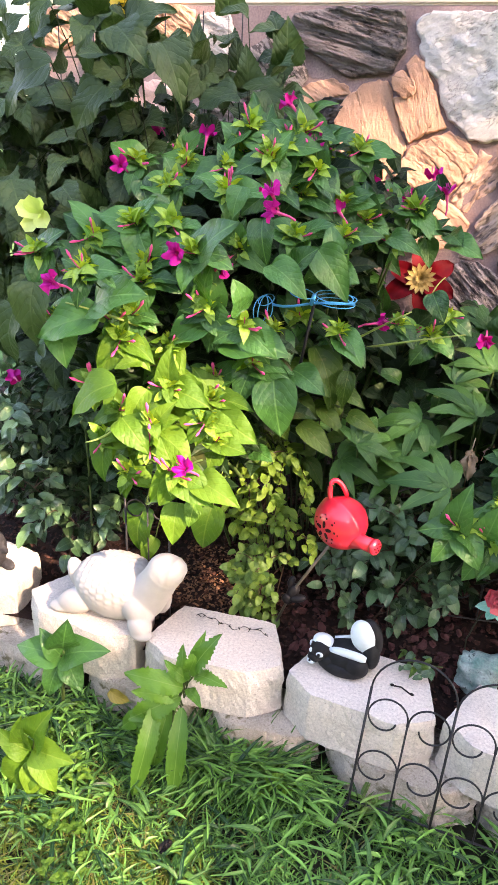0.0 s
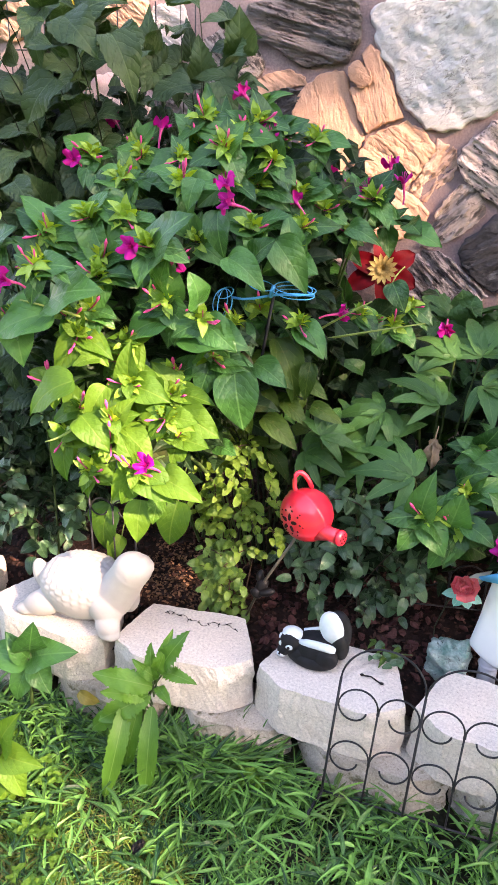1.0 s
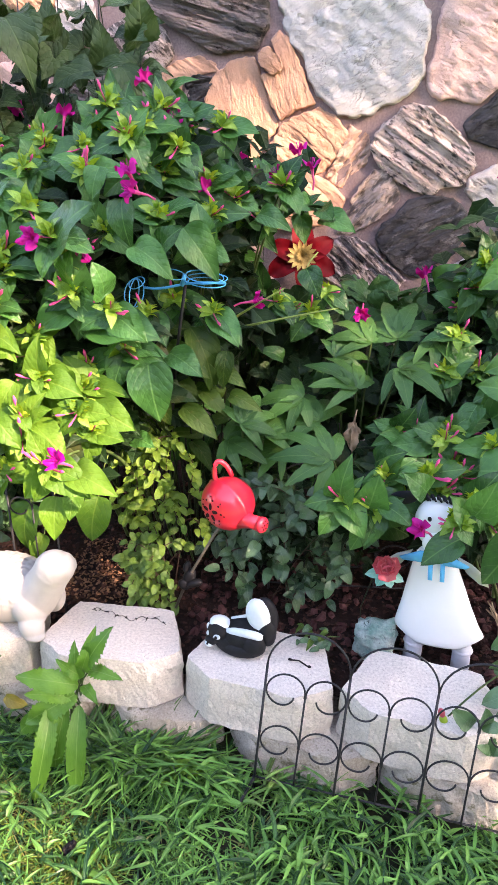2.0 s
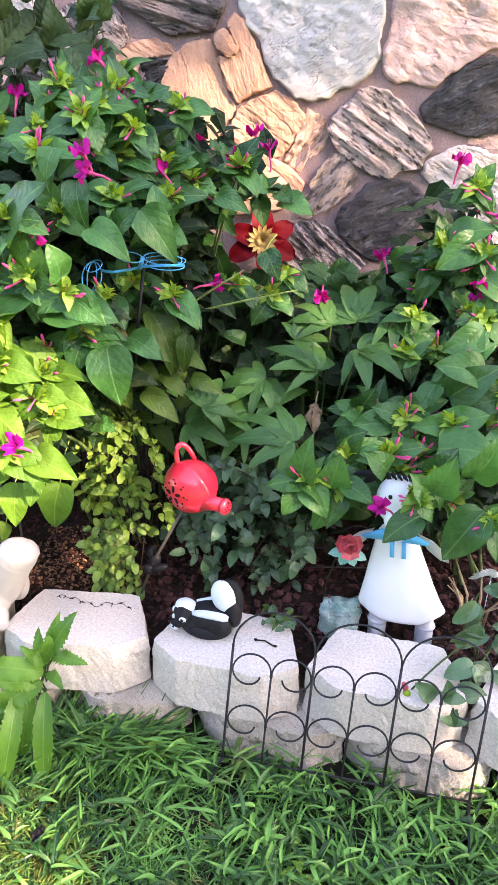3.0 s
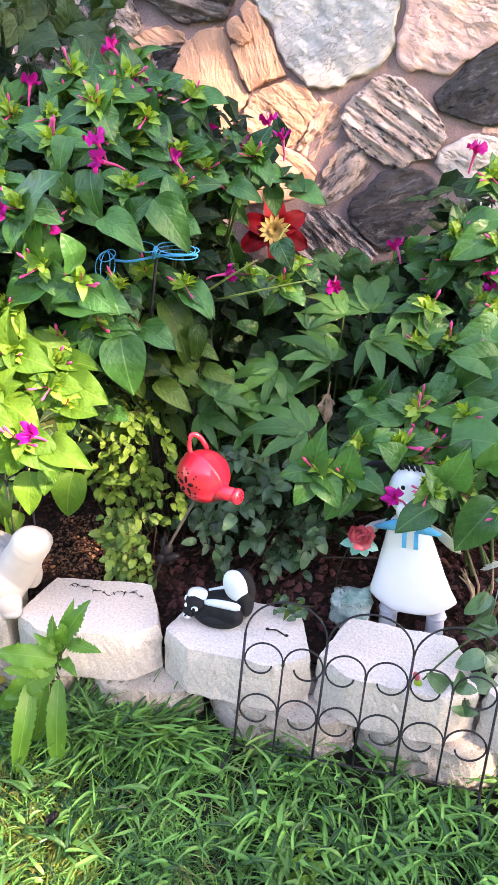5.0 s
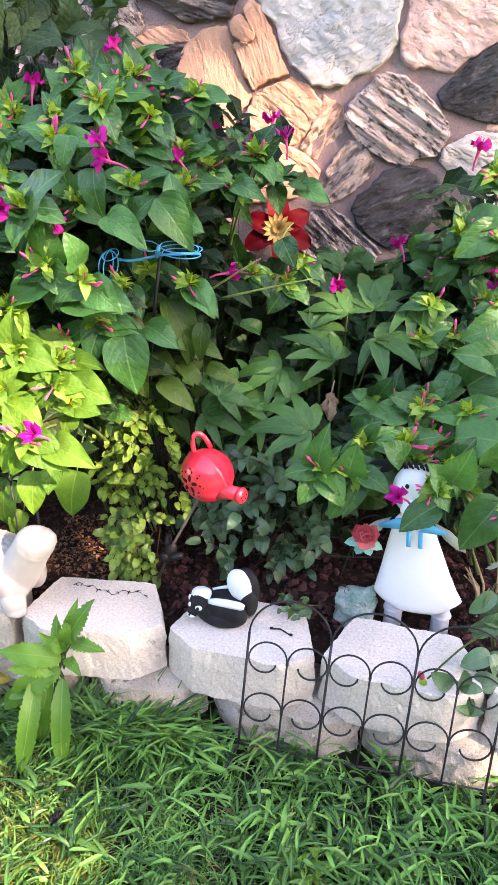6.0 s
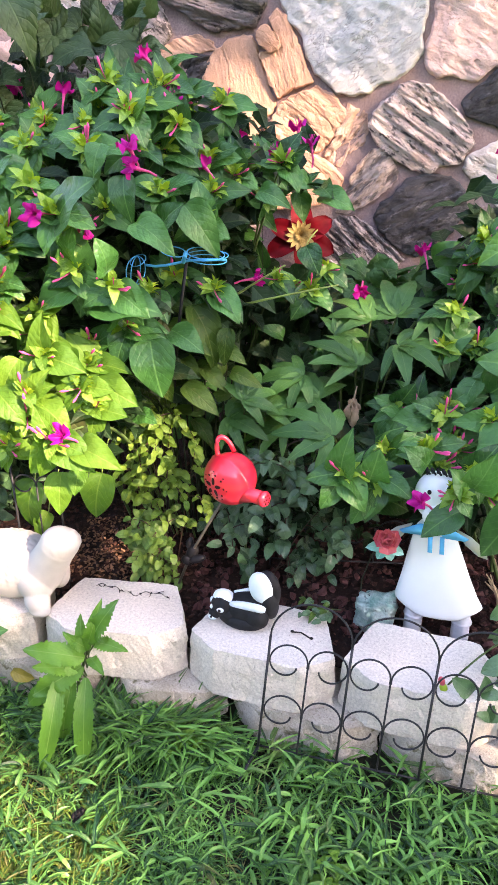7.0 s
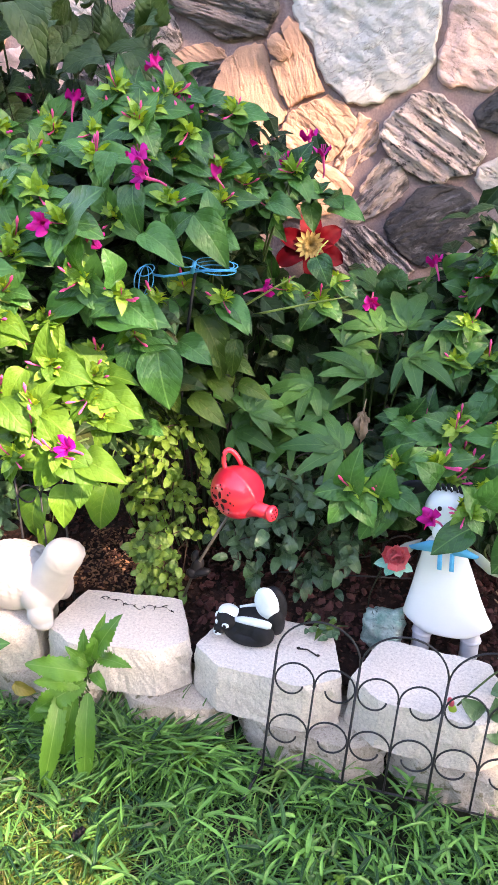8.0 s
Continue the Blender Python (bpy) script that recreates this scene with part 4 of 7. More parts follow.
LEAVES_WEST_LOW = [(-0.174, -0.029, 0.547, -0.171, -0.059, 0.518), (-0.32, -0.012, 0.677, -0.26, -0.042, 0.641), (-0.089, 0.137, 0.734, -0.064, 0.107, 0.641), (-0.076, 0.227, 0.726, -0.008, 0.197, 0.699), (-0.424, 0.295, 1.044, -0.396, 0.265, 1.001), (-0.19, 0.223, 1.053, -0.199, 0.193, 1.008), (-0.321, 0.2, 1.017, -0.369, 0.17, 0.997), (-0.085, 0.217, 0.916, -0.04, 0.187, 0.964), (-0.046, 0.467, 1.002, -0.102, 0.437, 0.984), (-0.308, 0.044, 0.765, -0.342, 0.014, 0.759), (-0.162, 0.142, 0.757, -0.101, 0.112, 0.815), (-0.283, 0.015, 0.726, -0.308, -0.015, 0.674), (-0.121, 0.139, 0.582, -0.078, 0.109, 0.586), (-0.141, 0.128, 0.63, -0.165, 0.098, 0.661), (-0.07, 0.478, 1.043, -0.015, 0.448, 1.017), (0.047, 0.461, 0.954, 0.109, 0.431, 0.942)]
FLOWERS_EAST = [(0.517, 0.475, 1.036), (0.396, 0.63, 0.822), (0.584, 0.44, 0.811), (0.582, 0.436, 0.783), (0.551, 0.378, 0.711), (0.412, 0.072, 0.498), (0.607, 0.482, 0.936)]
TIPS_EAST = [(0.558, 0.497, 0.984), (0.51, 0.504, 0.872), (0.496, 0.519, 0.822), (0.566, 0.345, 0.677), (0.45, 0.415, 0.668), (0.362, 0.331, 0.563), (0.276, 0.128, 0.507), (0.334, 0.141, 0.488), (0.475, 0.107, 0.498), (0.503, 0.142, 0.528), (0.611, 0.122, 0.457), (0.533, 0.228, 0.593), (0.422, 0.184, 0.546), (0.466, 0.437, 0.735), (0.597, 0.419, 0.749), (0.583, 0.455, 0.863), (0.64, 0.295, 0.632), (0.64, 0.214, 0.551), (0.453, 0.261, 0.583), (0.7, 0.45, 0.9)]
LEAVES_EAST = [(0.27, 0.129, 0.506, 0.273, 0.099, 0.588), (0.319, 0.146, 0.477, 0.334, 0.116, 0.557), (0.266, 0.137, 0.489, 0.239, 0.107, 0.442), (0.325, 0.143, 0.461, 0.298, 0.113, 0.412), (0.345, 0.137, 0.503, 0.398, 0.107, 0.484), (0.484, 0.092, 0.475, 0.424, 0.062, 0.436), (0.490, 0.112, 0.498, 0.468, 0.085, 0.556), (0.504, 0.116, 0.508, 0.527, 0.086, 0.583), (0.599, 0.126, 0.477, 0.534, 0.096, 0.385), (0.581, 0.469, 0.888, 0.497, 0.439, 0.84), (0.48, 0.56, 0.774, 0.575, 0.53, 0.765), (0.60, 0.38, 0.727, 0.52, 0.35, 0.70), (0.557, 0.345, 0.664, 0.517, 0.315, 0.613), (0.569, 0.267, 0.591, 0.496, 0.237, 0.526), (0.514, 0.2, 0.558, 0.619, 0.17, 0.571), (0.537, 0.307, 0.619, 0.607, 0.277, 0.693)]
LEAVES_EAST_LOW = [(0.368, 0.319, 0.562, 0.324, 0.289, 0.553), (0.367, 0.332, 0.569, 0.39, 0.302, 0.62), (0.518, 0.494, 0.886, 0.597, 0.464, 0.917), (0.422, 0.636, 0.793, 0.489, 0.606, 0.84), (0.594, 0.312, 0.668, 0.503, 0.282, 0.694), (0.422, 0.144, 0.531, 0.387, 0.114, 0.577), (0.612, 0.255, 0.576, 0.67, 0.225, 0.513), (0.573, 0.147, 0.533, 0.611, 0.117, 0.619), (0.327, 0.257, 0.525, 0.378, 0.227, 0.568), (0.578, 0.45, 0.819, 0.666, 0.42, 0.787), (0.474, 0.425, 0.666, 0.419, 0.395, 0.636), (0.455, 0.336, 0.6, 0.504, 0.306, 0.543)]


def between(tips, count, deep, seed):
    """More branch ends, spread between neighbouring ones and a little behind them."""
    r = random.Random(seed)
    out = []
    while len(out) < count:
        a = Vector(r.choice(tips))
        near = sorted(tips, key=lambda q: (Vector(q) - a).length)[1:5]
        b = Vector(r.choice(near))
        p = a.lerp(b, r.uniform(0.3, 0.7)) + Vector((r.gauss(0, 0.02), abs(r.gauss(0, 0.03)) + deep, r.gauss(-0.01, 0.025)))
        if not open_gap(p) and all((p - Vector(q)).length > 0.035 for q in out):
            out.append(tuple(p))
    return out


# Where the sun patch falls on the bush; leaves there get the sunny colour.
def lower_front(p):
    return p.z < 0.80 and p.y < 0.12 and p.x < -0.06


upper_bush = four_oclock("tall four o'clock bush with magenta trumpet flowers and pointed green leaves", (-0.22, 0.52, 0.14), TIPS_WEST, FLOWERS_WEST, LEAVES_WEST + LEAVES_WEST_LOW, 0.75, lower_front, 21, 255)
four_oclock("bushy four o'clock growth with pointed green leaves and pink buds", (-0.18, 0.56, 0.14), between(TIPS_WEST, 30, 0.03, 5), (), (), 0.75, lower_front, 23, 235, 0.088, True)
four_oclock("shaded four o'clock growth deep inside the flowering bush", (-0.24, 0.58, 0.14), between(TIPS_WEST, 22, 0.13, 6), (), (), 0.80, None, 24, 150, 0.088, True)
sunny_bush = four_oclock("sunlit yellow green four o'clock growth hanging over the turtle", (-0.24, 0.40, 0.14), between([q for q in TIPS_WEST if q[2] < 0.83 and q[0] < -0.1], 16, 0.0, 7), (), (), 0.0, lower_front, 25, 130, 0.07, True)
four_oclock("four o'clock bush with large leaves spreading over the white figure", (0.60, 0.42, 0.15), TIPS_EAST, FLOWERS_EAST, LEAVES_EAST + LEAVES_EAST_LOW, 0.0, None, 22, 240, 0.085)
four_oclock("four o'clock growth filling the bush beside the stone wall", (0.56, 0.50, 0.15), between(TIPS_EAST, 30, 0.06, 8), (), (), 0.0, None, 26, 240, 0.085, True)


def hanging_leaf(plant, meshes, key, rise):
    """A single leaf on a thin stalk that comes down from the bush above it."""
    key_leaf(plant, meshes, *key)
    a = plant.matrix_basis.inverted() @ Vector(key[:3])
    b = bmesh.new()
    tube(b, curve_pts(a + Vector((0.02, 0.03, rise)), a + Vector((0.005, 0.015, rise * 0.6)), a, 6), 0.0014, 5)
    part("leaf_stalk", b, M["shoot"], plant)


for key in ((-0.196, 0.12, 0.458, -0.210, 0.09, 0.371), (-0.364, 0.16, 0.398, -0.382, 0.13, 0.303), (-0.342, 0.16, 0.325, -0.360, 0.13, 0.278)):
    hanging_leaf(sunny_bush, SUNNY_YOUNG, key, 0.09)
hanging_leaf(upper_bush, FOUR, (0.145, 0.50, 0.842, 0.176, 0.47, 0.796), 0.03)


def inner_foliage(name, label, tips, count, deep, seed, mat, size=(0.05, 0.085), drop=0.20, floor=0.2):
    """Crowded leaves in the depth of a bush, behind its outer ones, shade put into their colour."""
    r = random.Random(seed)
    verts, faces, uvs = [], [], []
    near = [Vector(q) for q in tips]
    while len(faces) < count * 4:
        a, b = r.choice(near), r.choice(near)
        if (a - b).length > 0.30:
            continue
        p = a.lerp(b, r.random()) + Vector((r.gauss(0, 0.03), r.uniform(*deep), r.uniform(-drop, 0.0)))
        if open_gap(p) or p.z < floor:
            continue
        m = aim(p, (r.gauss(0, 1), r.gauss(-0.3, 0.6), r.gauss(-0.3, 0.6)), (r.gauss(0, 0.5), r.gauss(-0.4, 0.5), 1), r.uniform(*size))
        if open_gap(m @ Vector((1, 0, 0))):
            continue
        q = len(verts)
        verts += [m @ Vector(c) for c in ((0, 0, 0), (0.35, 0.30, 0.07), (0.35, 0, 0), (0.35, -0.30, 0.07), (0.72, 0.17, 0.02), (0.70, 0, -0.03), (0.72, -0.17, 0.02), (1, 0, -0.16))]
        for f in ((0, 2, 1), (0, 3, 2), (1, 2, 5, 4), (2, 3, 6, 5), (4, 5, 7), (5, 6, 7)):
            faces.append([q + k for k in f])
            for k in f:
                uvs += [(0.5, 0.85, 0.5, 0.15, 0.7, 0.5, 0.3, 0.5)[k], (0, 0.35, 0.35, 0.35, 0.7, 0.7, 0.7, 1)[k]]
    me = bpy.data.meshes.new(name)
    me.from_pydata(verts, [], faces)
    me.uv_layers.new(name="UVMap").data.foreach_set("uv", uvs)
    me.materials.append(mat)
    return tagged(new(name, me), label, "foliage", kind="stuff")


inner_foliage("inner_foliage", "crowded leaves with shade put into their dark green, deep inside the flowering bush", TIPS_WEST, 4200, (0.07, 0.30), 91, M["vine"], floor=0.52)
inner_foliage("inner_foliage", "crowded leaves with shade put into their dark green, deep inside the bush beside the figure", TIPS_EAST, 3400, (0.08, 0.28), 92, M["vine"], floor=0.38)
inner_foliage("inner_foliage", "leaves coloured dark as shade in the depth of the climber", [(-0.45, 0.55, 1.15), (-0.6, 0.5, 1.2), (-0.75, 0.5, 1.05), (-0.9, 0.5, 0.95), (-0.6, 0.4, 0.95), (-0.8, 0.4, 0.75), (-0.6, 0.35, 0.7), (-0.45, 0.4, 0.85), (-0.7, 0.3, 0.5)], 2600, (0.06, 0.28), 93, M["vine"])
inner_foliage("inner_foliage", "small leaves coloured dark as shade filling the rose shrub", [(-0.45, 0.28, 0.50), (-0.6, 0.22, 0.55), (-0.75, 0.25, 0.60), (-0.85, 0.28, 0.5), (-0.55, 0.2, 0.38), (-0.7, 0.2, 0.42), (-0.5, 0.25, 0.62)], 2200, (0.02, 0.16), 94, M["vine"], (0.025, 0.045), 0.16, 0.19)
inner_foliage("inner_foliage", "small leaves coloured dark as shade filling the low rose bush", [(0.02, 0.30, 0.42), (0.12, 0.30, 0.44), (0.22, 0.30, 0.44), (0.30, 0.30, 0.40), (0.1, 0.28, 0.34), (0.25, 0.28, 0.34)], 1200, (0.02, 0.14), 95, M["vine"], (0.025, 0.042), 0.16, 0.18)


# long pale shoots of the flowering bush that run clear of its leaves
west = bpy.data.objects["four_oclock_plant"]
for a, c, b in [[(-0.047, 0.38, 0.713), (0.055, 0.38, 0.788), (0.118, 0.38, 0.827)], [(-0.013, 0.38, 0.732), (0.092, 0.38, 0.76), (0.226, 0.38, 0.794)], [(-0.312, -0.03, 0.68), (-0.337, -0.03, 0.641), (-0.384, -0.03, 0.625)], [(-0.275, 0.03, 0.833), (-0.352, 0.03, 0.847), (-0.444, 0.03, 0.858)], [(-0.033, 0.36, 0.619), (-0.018, 0.36, 0.683), (0.013, 0.36, 0.739)], [(-0.132, 0.34, 0.54), (-0.113, 0.34, 0.67), (-0.092, 0.34, 0.72)]]:
    bm = bmesh.new()
    tube(bm, [p - Vector((-0.22, 0.52, 0.14)) for p in curve_pts(Vector(a) + Vector((-0.03, 0.07, -0.03)), c, b, 9)], [0.0032 - 0.0002 * i for i in range(10)], 6)
    part("shoot", bm, M["shoot"], west, "pale green bare shoot")


def leafy(name, label, category, base, box_at, box_size, meshes, count, size, stem_mat, face=None, seed=0, limit=290, droop=-0.2, cluster=5, skip=None, scatter=0.0):
    """A shrub or vine: twigs from a root into a rounded space, leaflets set along them."""
    rnd.seed(seed)
    plant = root(name, *base, label, category)
    trunks = []
    n = tries = 0
    while n < count and tries < count * 4:
        tries += 1
        u = Vector((rnd.uniform(-1, 1), rnd.uniform(-1, 1), rnd.uniform(-1, 1)))
        if u.length > 1:
            continue
        tip = Vector(box_at) + Vector((u.x * box_size[0], u.y * box_size[1], u.z * box_size[2]))
        if open_gap(tip) or (skip and skip(tip)):
            continue
        b = Vector(base) + Vector((rnd.uniform(-0.3, 0.3) * box_size[0], rnd.uniform(-0.3, 0.3) * box_size[1], 0))
        if len(trunks) > 5:
            b = min((q for line in trunks for q in line[2:5]), key=lambda q: (q - tip).length)
        pts = curve_pts(b, b.lerp(tip, 0.5) + Vector((0, 0.02, 0.05 * min(1, (tip - b).length / 0.3))), tip, 6)
        trunks.append(pts)
        bm = bmesh.new()
        tube(bm, [p - Vector(base) for p in pts], [0.0016 * (1 - 0.6 * i / 6) for i in range(7)], 4, False)
        part("stem", bm, stem_mat, plant)
        d = (pts[-1] - pts[-2]).normalized()
        side = d.cross(Vector((rnd.uniform(-1, 1), rnd.uniform(-1, 1), 0.5))).normalized()
        for j in range(cluster):
            back = (j + 1) // 2
            way = d if j == 0 else (side * (1 if j % 2 else -1) + d * 0.5)
            way = way + Vector((0, -0.25, droop))
            p = tip - d * size * 0.62 * back + Vector((rnd.gauss(0, 1), rnd.gauss(0, 1), rnd.gauss(0, 1))) * scatter
            put_leaf(plant, meshes, p, way, size * rnd.uniform(0.7, 1.15), face)
            n += 1
    return plant


def sun_fleck(p):
    """The way by which the sun reaches the bare soil beside the turtle."""
    q = p - Vector((-0.27, 0.30, 0.14))
    return (q - SUN_TO * q.dot(SUN_TO)).length < 0.045


def above_can(p):
    return (p.z > 0.40 and p.y < 0.24) or (p.x < 0.05 and p.y < 0.25)


leafy("rose_bush", "low rose bush with small dark bluish green leaflets over bark", "shrub", (0.12, 0.30, 0.14), (0.15, 0.27, 0.30), (0.20, 0.12, 0.16), ROSE, 290, 0.037, M["twig"], seed=31, skip=above_can, cluster=7, scatter=0.004, droop=-0.1)
leafy("rose_bush", "dark leaved rose shrub behind the turtle figure", "shrub", (-0.60, 0.32, 0.14), (-0.62, 0.25, 0.38), (0.30, 0.13, 0.25), ROSE, 290, 0.043, M["twig"], seed=32, cluster=7, scatter=0.006)
leafy("leaflet_shrub", "young yellow green shrub with small oval leaflets", "shrub", (-0.12, 0.26, 0.14), (-0.10, 0.20, 0.40), (0.11, 0.07, 0.18), LEAFLET_SUN, 280, 0.024, M["twig"], seed=33, cluster=7, scatter=0.005, skip=sun_fleck)
leafy("leaflet_shrub", "low young shrub with small oval leaflets beside the block", "shrub", (-0.09, 0.21, 0.14), (-0.115, 0.19, 0.25), (0.08, 0.07, 0.11), LEAFLET_SHADE, 170, 0.025, M["twig"], seed=48, cluster=7, scatter=0.005, skip=sun_fleck)
leafy("grape_vine", "dense dark vine leaves against the foot of the stone wall", "vine", (0.45, 0.85, 0.16), (0.44, 0.78, 0.57), (0.42, 0.18, 0.18), GRAPE, 270, 0.080, M["twig"], seed=34, cluster=3)
leafy("climbing_plant", "tall climber with big dull green lobed leaves on a wire trellis", "climbing plant", (-0.55, 0.60, 0.15), (-0.66, 0.52, 1.14), (0.26, 0.14, 0.28), LOBED, 150, 0.10, M["darkstem"], seed=35, cluster=3)
leafy("climbing_plant", "lower growth of dull lobed leaves behind the flowering bush", "climbing plant", (-0.50, 0.62, 0.15), (-0.55, 0.42, 0.72), (0.26, 0.16, 0.30), LOBED, 190, 0.09, M["darkstem"], seed=36, cluster=3)
leafy("background_greenery", "shaded green undergrowth filling the back of the bed", "undergrowth", (0.0, 0.62, 0.15), (0.02, 0.62, 0.50), (0.34, 0.16, 0.26), FOUR[:3] + LOBED + GAP_SHADE, 150, 0.085, M["darkstem"], seed=37, cluster=3)

leafy("climbing_plant", "dull lobed leaves of the climber round the corner of the wall", "climbing plant", (-0.95, 0.62, 0.15), (-0.95, 0.60, 0.92), (0.24, 0.22, 0.48), LOBED, 240, 0.10, M["darkstem"], seed=38, cluster=3)
leafy("rose_bush", "shaded rose shrub at the edge of the bed", "shrub", (-0.85, 0.40, 0.14), (-0.82, 0.38, 0.50), (0.24, 0.16, 0.26), ROSE, 290, 0.044, M["twig"], seed=39, cluster=9, scatter=0.014)

aging = root("aging_growth", -0.08, 0.40, 0.15, "yellowing olive leaves and bare stems below the flowering bush", "plant")
rnd.seed(43)
AGING_LEAVES = [(-0.134, 0.25, 0.697, -0.083, 0.22, 0.581), (-0.114, 0.29, 0.714, -0.012, 0.26, 0.679), (-0.056, 0.3, 0.757, 0.017, 0.27, 0.651), (0.019, 0.3, 0.715, 0.015, 0.27, 0.649), (-0.066, 0.27, 0.6, 0.01, 0.24, 0.556), (-0.161, 0.24, 0.541, -0.092, 0.21, 0.518), (0.026, 0.3, 0.624, 0.087, 0.27, 0.613), (-0.159, 0.27, 0.746, -0.185, 0.24, 0.708), (-0.037, 0.31, 0.623, 0.022, 0.28, 0.591), (-0.09, 0.31, 0.644, -0.03, 0.28, 0.599), (-0.003, 0.32, 0.671, 0.055, 0.29, 0.65), (-0.135, 0.25, 0.571, -0.169, 0.22, 0.525)]
for k in AGING_LEAVES:
    a = Vector(k[:3])
    key_leaf(aging, AGED, *k)
    pts = curve_pts((-0.08 + 0.3 * (a.x + 0.08), 0.40, 0.15), (a.x, 0.36, a.z), a, 8)
    bm = bmesh.new()
    tube(bm, [p - Vector((-0.08, 0.40, 0.15)) for p in pts], [0.0026 * (1 - 0.5 * q / 8) for q in range(9)], 5, False)
    part("stem", bm, M["darkstem"], aging)
    for _ in range(2):
        q = pts[rnd.randint(4, 7)]
        put_leaf(aging, AGED, q, (rnd.uniform(-1, 1), -0.3, rnd.uniform(-0.9, 0.2)), rnd.uniform(0.05, 0.085))
for x, z, tilt in ((-0.222, 0.733, 0.006), (-0.190, 0.732, 0.008), (-0.170, 0.737, 0.014), (-0.148, 0.755, 0.009), (-0.085, 0.760, 0.030)):
    bm = bmesh.new()
    tube(bm, curve_pts((0.5 * (x + 0.08), 0.0, -0.02), (x + 0.08 - 2 * tilt, -0.12, z - 0.36), (x + 0.08, -0.15, z - 0.15), 8), 0.0026, 6, False)
    part("bare_stem", bm, M["stem"], aging, "bare pale green stem")
leafy("undergrowth", "dark shaded foliage deep behind the flowering bush", "undergrowth", (-0.25, 0.72, 0.15), (-0.22, 0.72, 0.62), (0.42, 0.14, 0.46), GAP_SHADE, 130, 0.10, M["darkstem"], seed=44, cluster=3)
leafy("undergrowth", "foliage coloured dark as shade behind the eastern bush", "undergrowth", (0.55, 0.62, 0.15), (0.60, 0.56, 0.46), (0.34, 0.14, 0.30), GAP_SHADE, 110, 0.09, M["darkstem"], seed=45, cluster=3)

leafy("undergrowth", "deep green leaves inside the bush before the stone wall", "undergrowth", (0.0, 0.72, 0.15), (0.0, 0.70, 0.88), (0.20, 0.10, 0.15), FOUR, 75, 0.085, M["darkstem"], seed=47, cluster=3)

# the large lobed leaves at the top of the trellis
LEAVES_TRELLIS = [(-0.472, 0.303, 1.308, -0.399, 0.273, 1.25), (-0.413, 0.37, 1.287, -0.35, 0.34, 1.198), (-0.537, 0.369, 1.212, -0.595, 0.339, 1.125), (-0.617, 0.307, 1.246, -0.72, 0.277, 1.164), (-0.623, 0.322, 1.351, -0.657, 0.292, 1.301), (-0.658, 0.279, 1.272, -0.689, 0.249, 1.251), (-0.453, 0.586, 1.167, -0.481, 0.556, 1.119), (-0.292, 0.471, 1.207, -0.372, 0.441, 1.178), (-0.294, 0.529, 1.348, -0.337, 0.499, 1.368), (-0.238, 0.487, 1.215, -0.191, 0.457, 1.159), (-0.647, 0.189, 1.037, -0.603, 0.159, 0.96), (-0.533, 0.184, 1.034, -0.481, 0.154, 1.0), (-0.513, 0.041, 0.884, -0.515, 0.011, 0.778), (-0.571, 0.182, 0.7, -0.565, 0.152, 0.636), (-0.637, 0.156, 0.804, -0.669, 0.126, 0.69)]
leafy("climbing_plant", "fresh green climber shoots beside the dark stone", "climbing plant", (-0.36, 0.62, 0.15), (-0.33, 0.56, 1.24), (0.15, 0.10, 0.13), LOBED, 42, 0.085, M["darkstem"], seed=46, cluster=3)
tall_plant = root("tall_leafy_plant", -0.52, 0.50, 0.15, "tall plant with broad pointed dull green leaves on long stalks", "plant")
for k in LEAVES_TRELLIS:
    a = Vector(k[:3])
    b = Vector((-0.50 + 0.5 * (a.x + 0.5), 0.60, 0.15))
    pts = curve_pts(b, b.lerp(a, 0.75) + Vector((0, 0.16, 0.08)), a, 8)
    bm = bmesh.new()
    tube(bm, [p - Vector((-0.52, 0.50, 0.15)) for p in pts], [0.0020 * (1 - 0.5 * i / 8) for i in range(9)], 5, False)
    part("stem", bm, M["darkstem"], tall_plant)
    key_leaf(tall_plant, LOBED, *k)


def palmate(label, base, hubs, seed):
    rnd.seed(seed)
    plant = root("palmate_plant", *base, label, "plant")
    for h in hubs:
        h = Vector(h)
        pts = curve_pts(base, Vector(base).lerp(h, 0.6) + Vector((0, 0.03, 0.10)), h, 7)
        bm = bmesh.new()
        tube(bm, [p - Vector(base) for p in pts], 0.0024, 5, False)
        part("stem", bm, M["stem"], plant)
        turn = rnd.choice((-0.4, 0.2, 0.8, 1.5, 2.2, 2.8, 3.5)) + rnd.uniform(-0.3, 0.3)
        face = EYE_SIDE + Vector((rnd.uniform(-0.4, 0.4), rnd.uniform(0.0, 0.4), rnd.uniform(0.3, 0.8)))
        face.normalize()
        e1 = face.cross(Vector((0, 0, 1))).normalized()
        e2 = e1.cross(face)
        size = rnd.uniform(0.100, 0.135)
        for j in range(6):
            a = turn + (j - 2.5) * 0.62
            way = e1 * math.cos(a) + e2 * math.sin(a) - face * 0.12
            hang("leaf", PALM[(j + len(plant.children)) % 3], aim(h, way, face, size * (1 - 0.13 * abs(j - 2.5))), plant)
    return plant


palmate("low plant with deeply cut palmate green leaves", (0.28, 0.46, 0.15), [(0.273, 0.405, 0.621), (0.204, 0.347, 0.562), (0.358, 0.418, 0.666), (0.243, 0.205, 0.546), (0.164, 0.374, 0.599), (0.294, 0.514, 0.689), (0.137, 0.329, 0.498), (0.423, 0.467, 0.723), (0.10, 0.42, 0.55), (0.22, 0.48, 0.66), (0.35, 0.52, 0.70), (0.19, 0.42, 0.46)], 41)
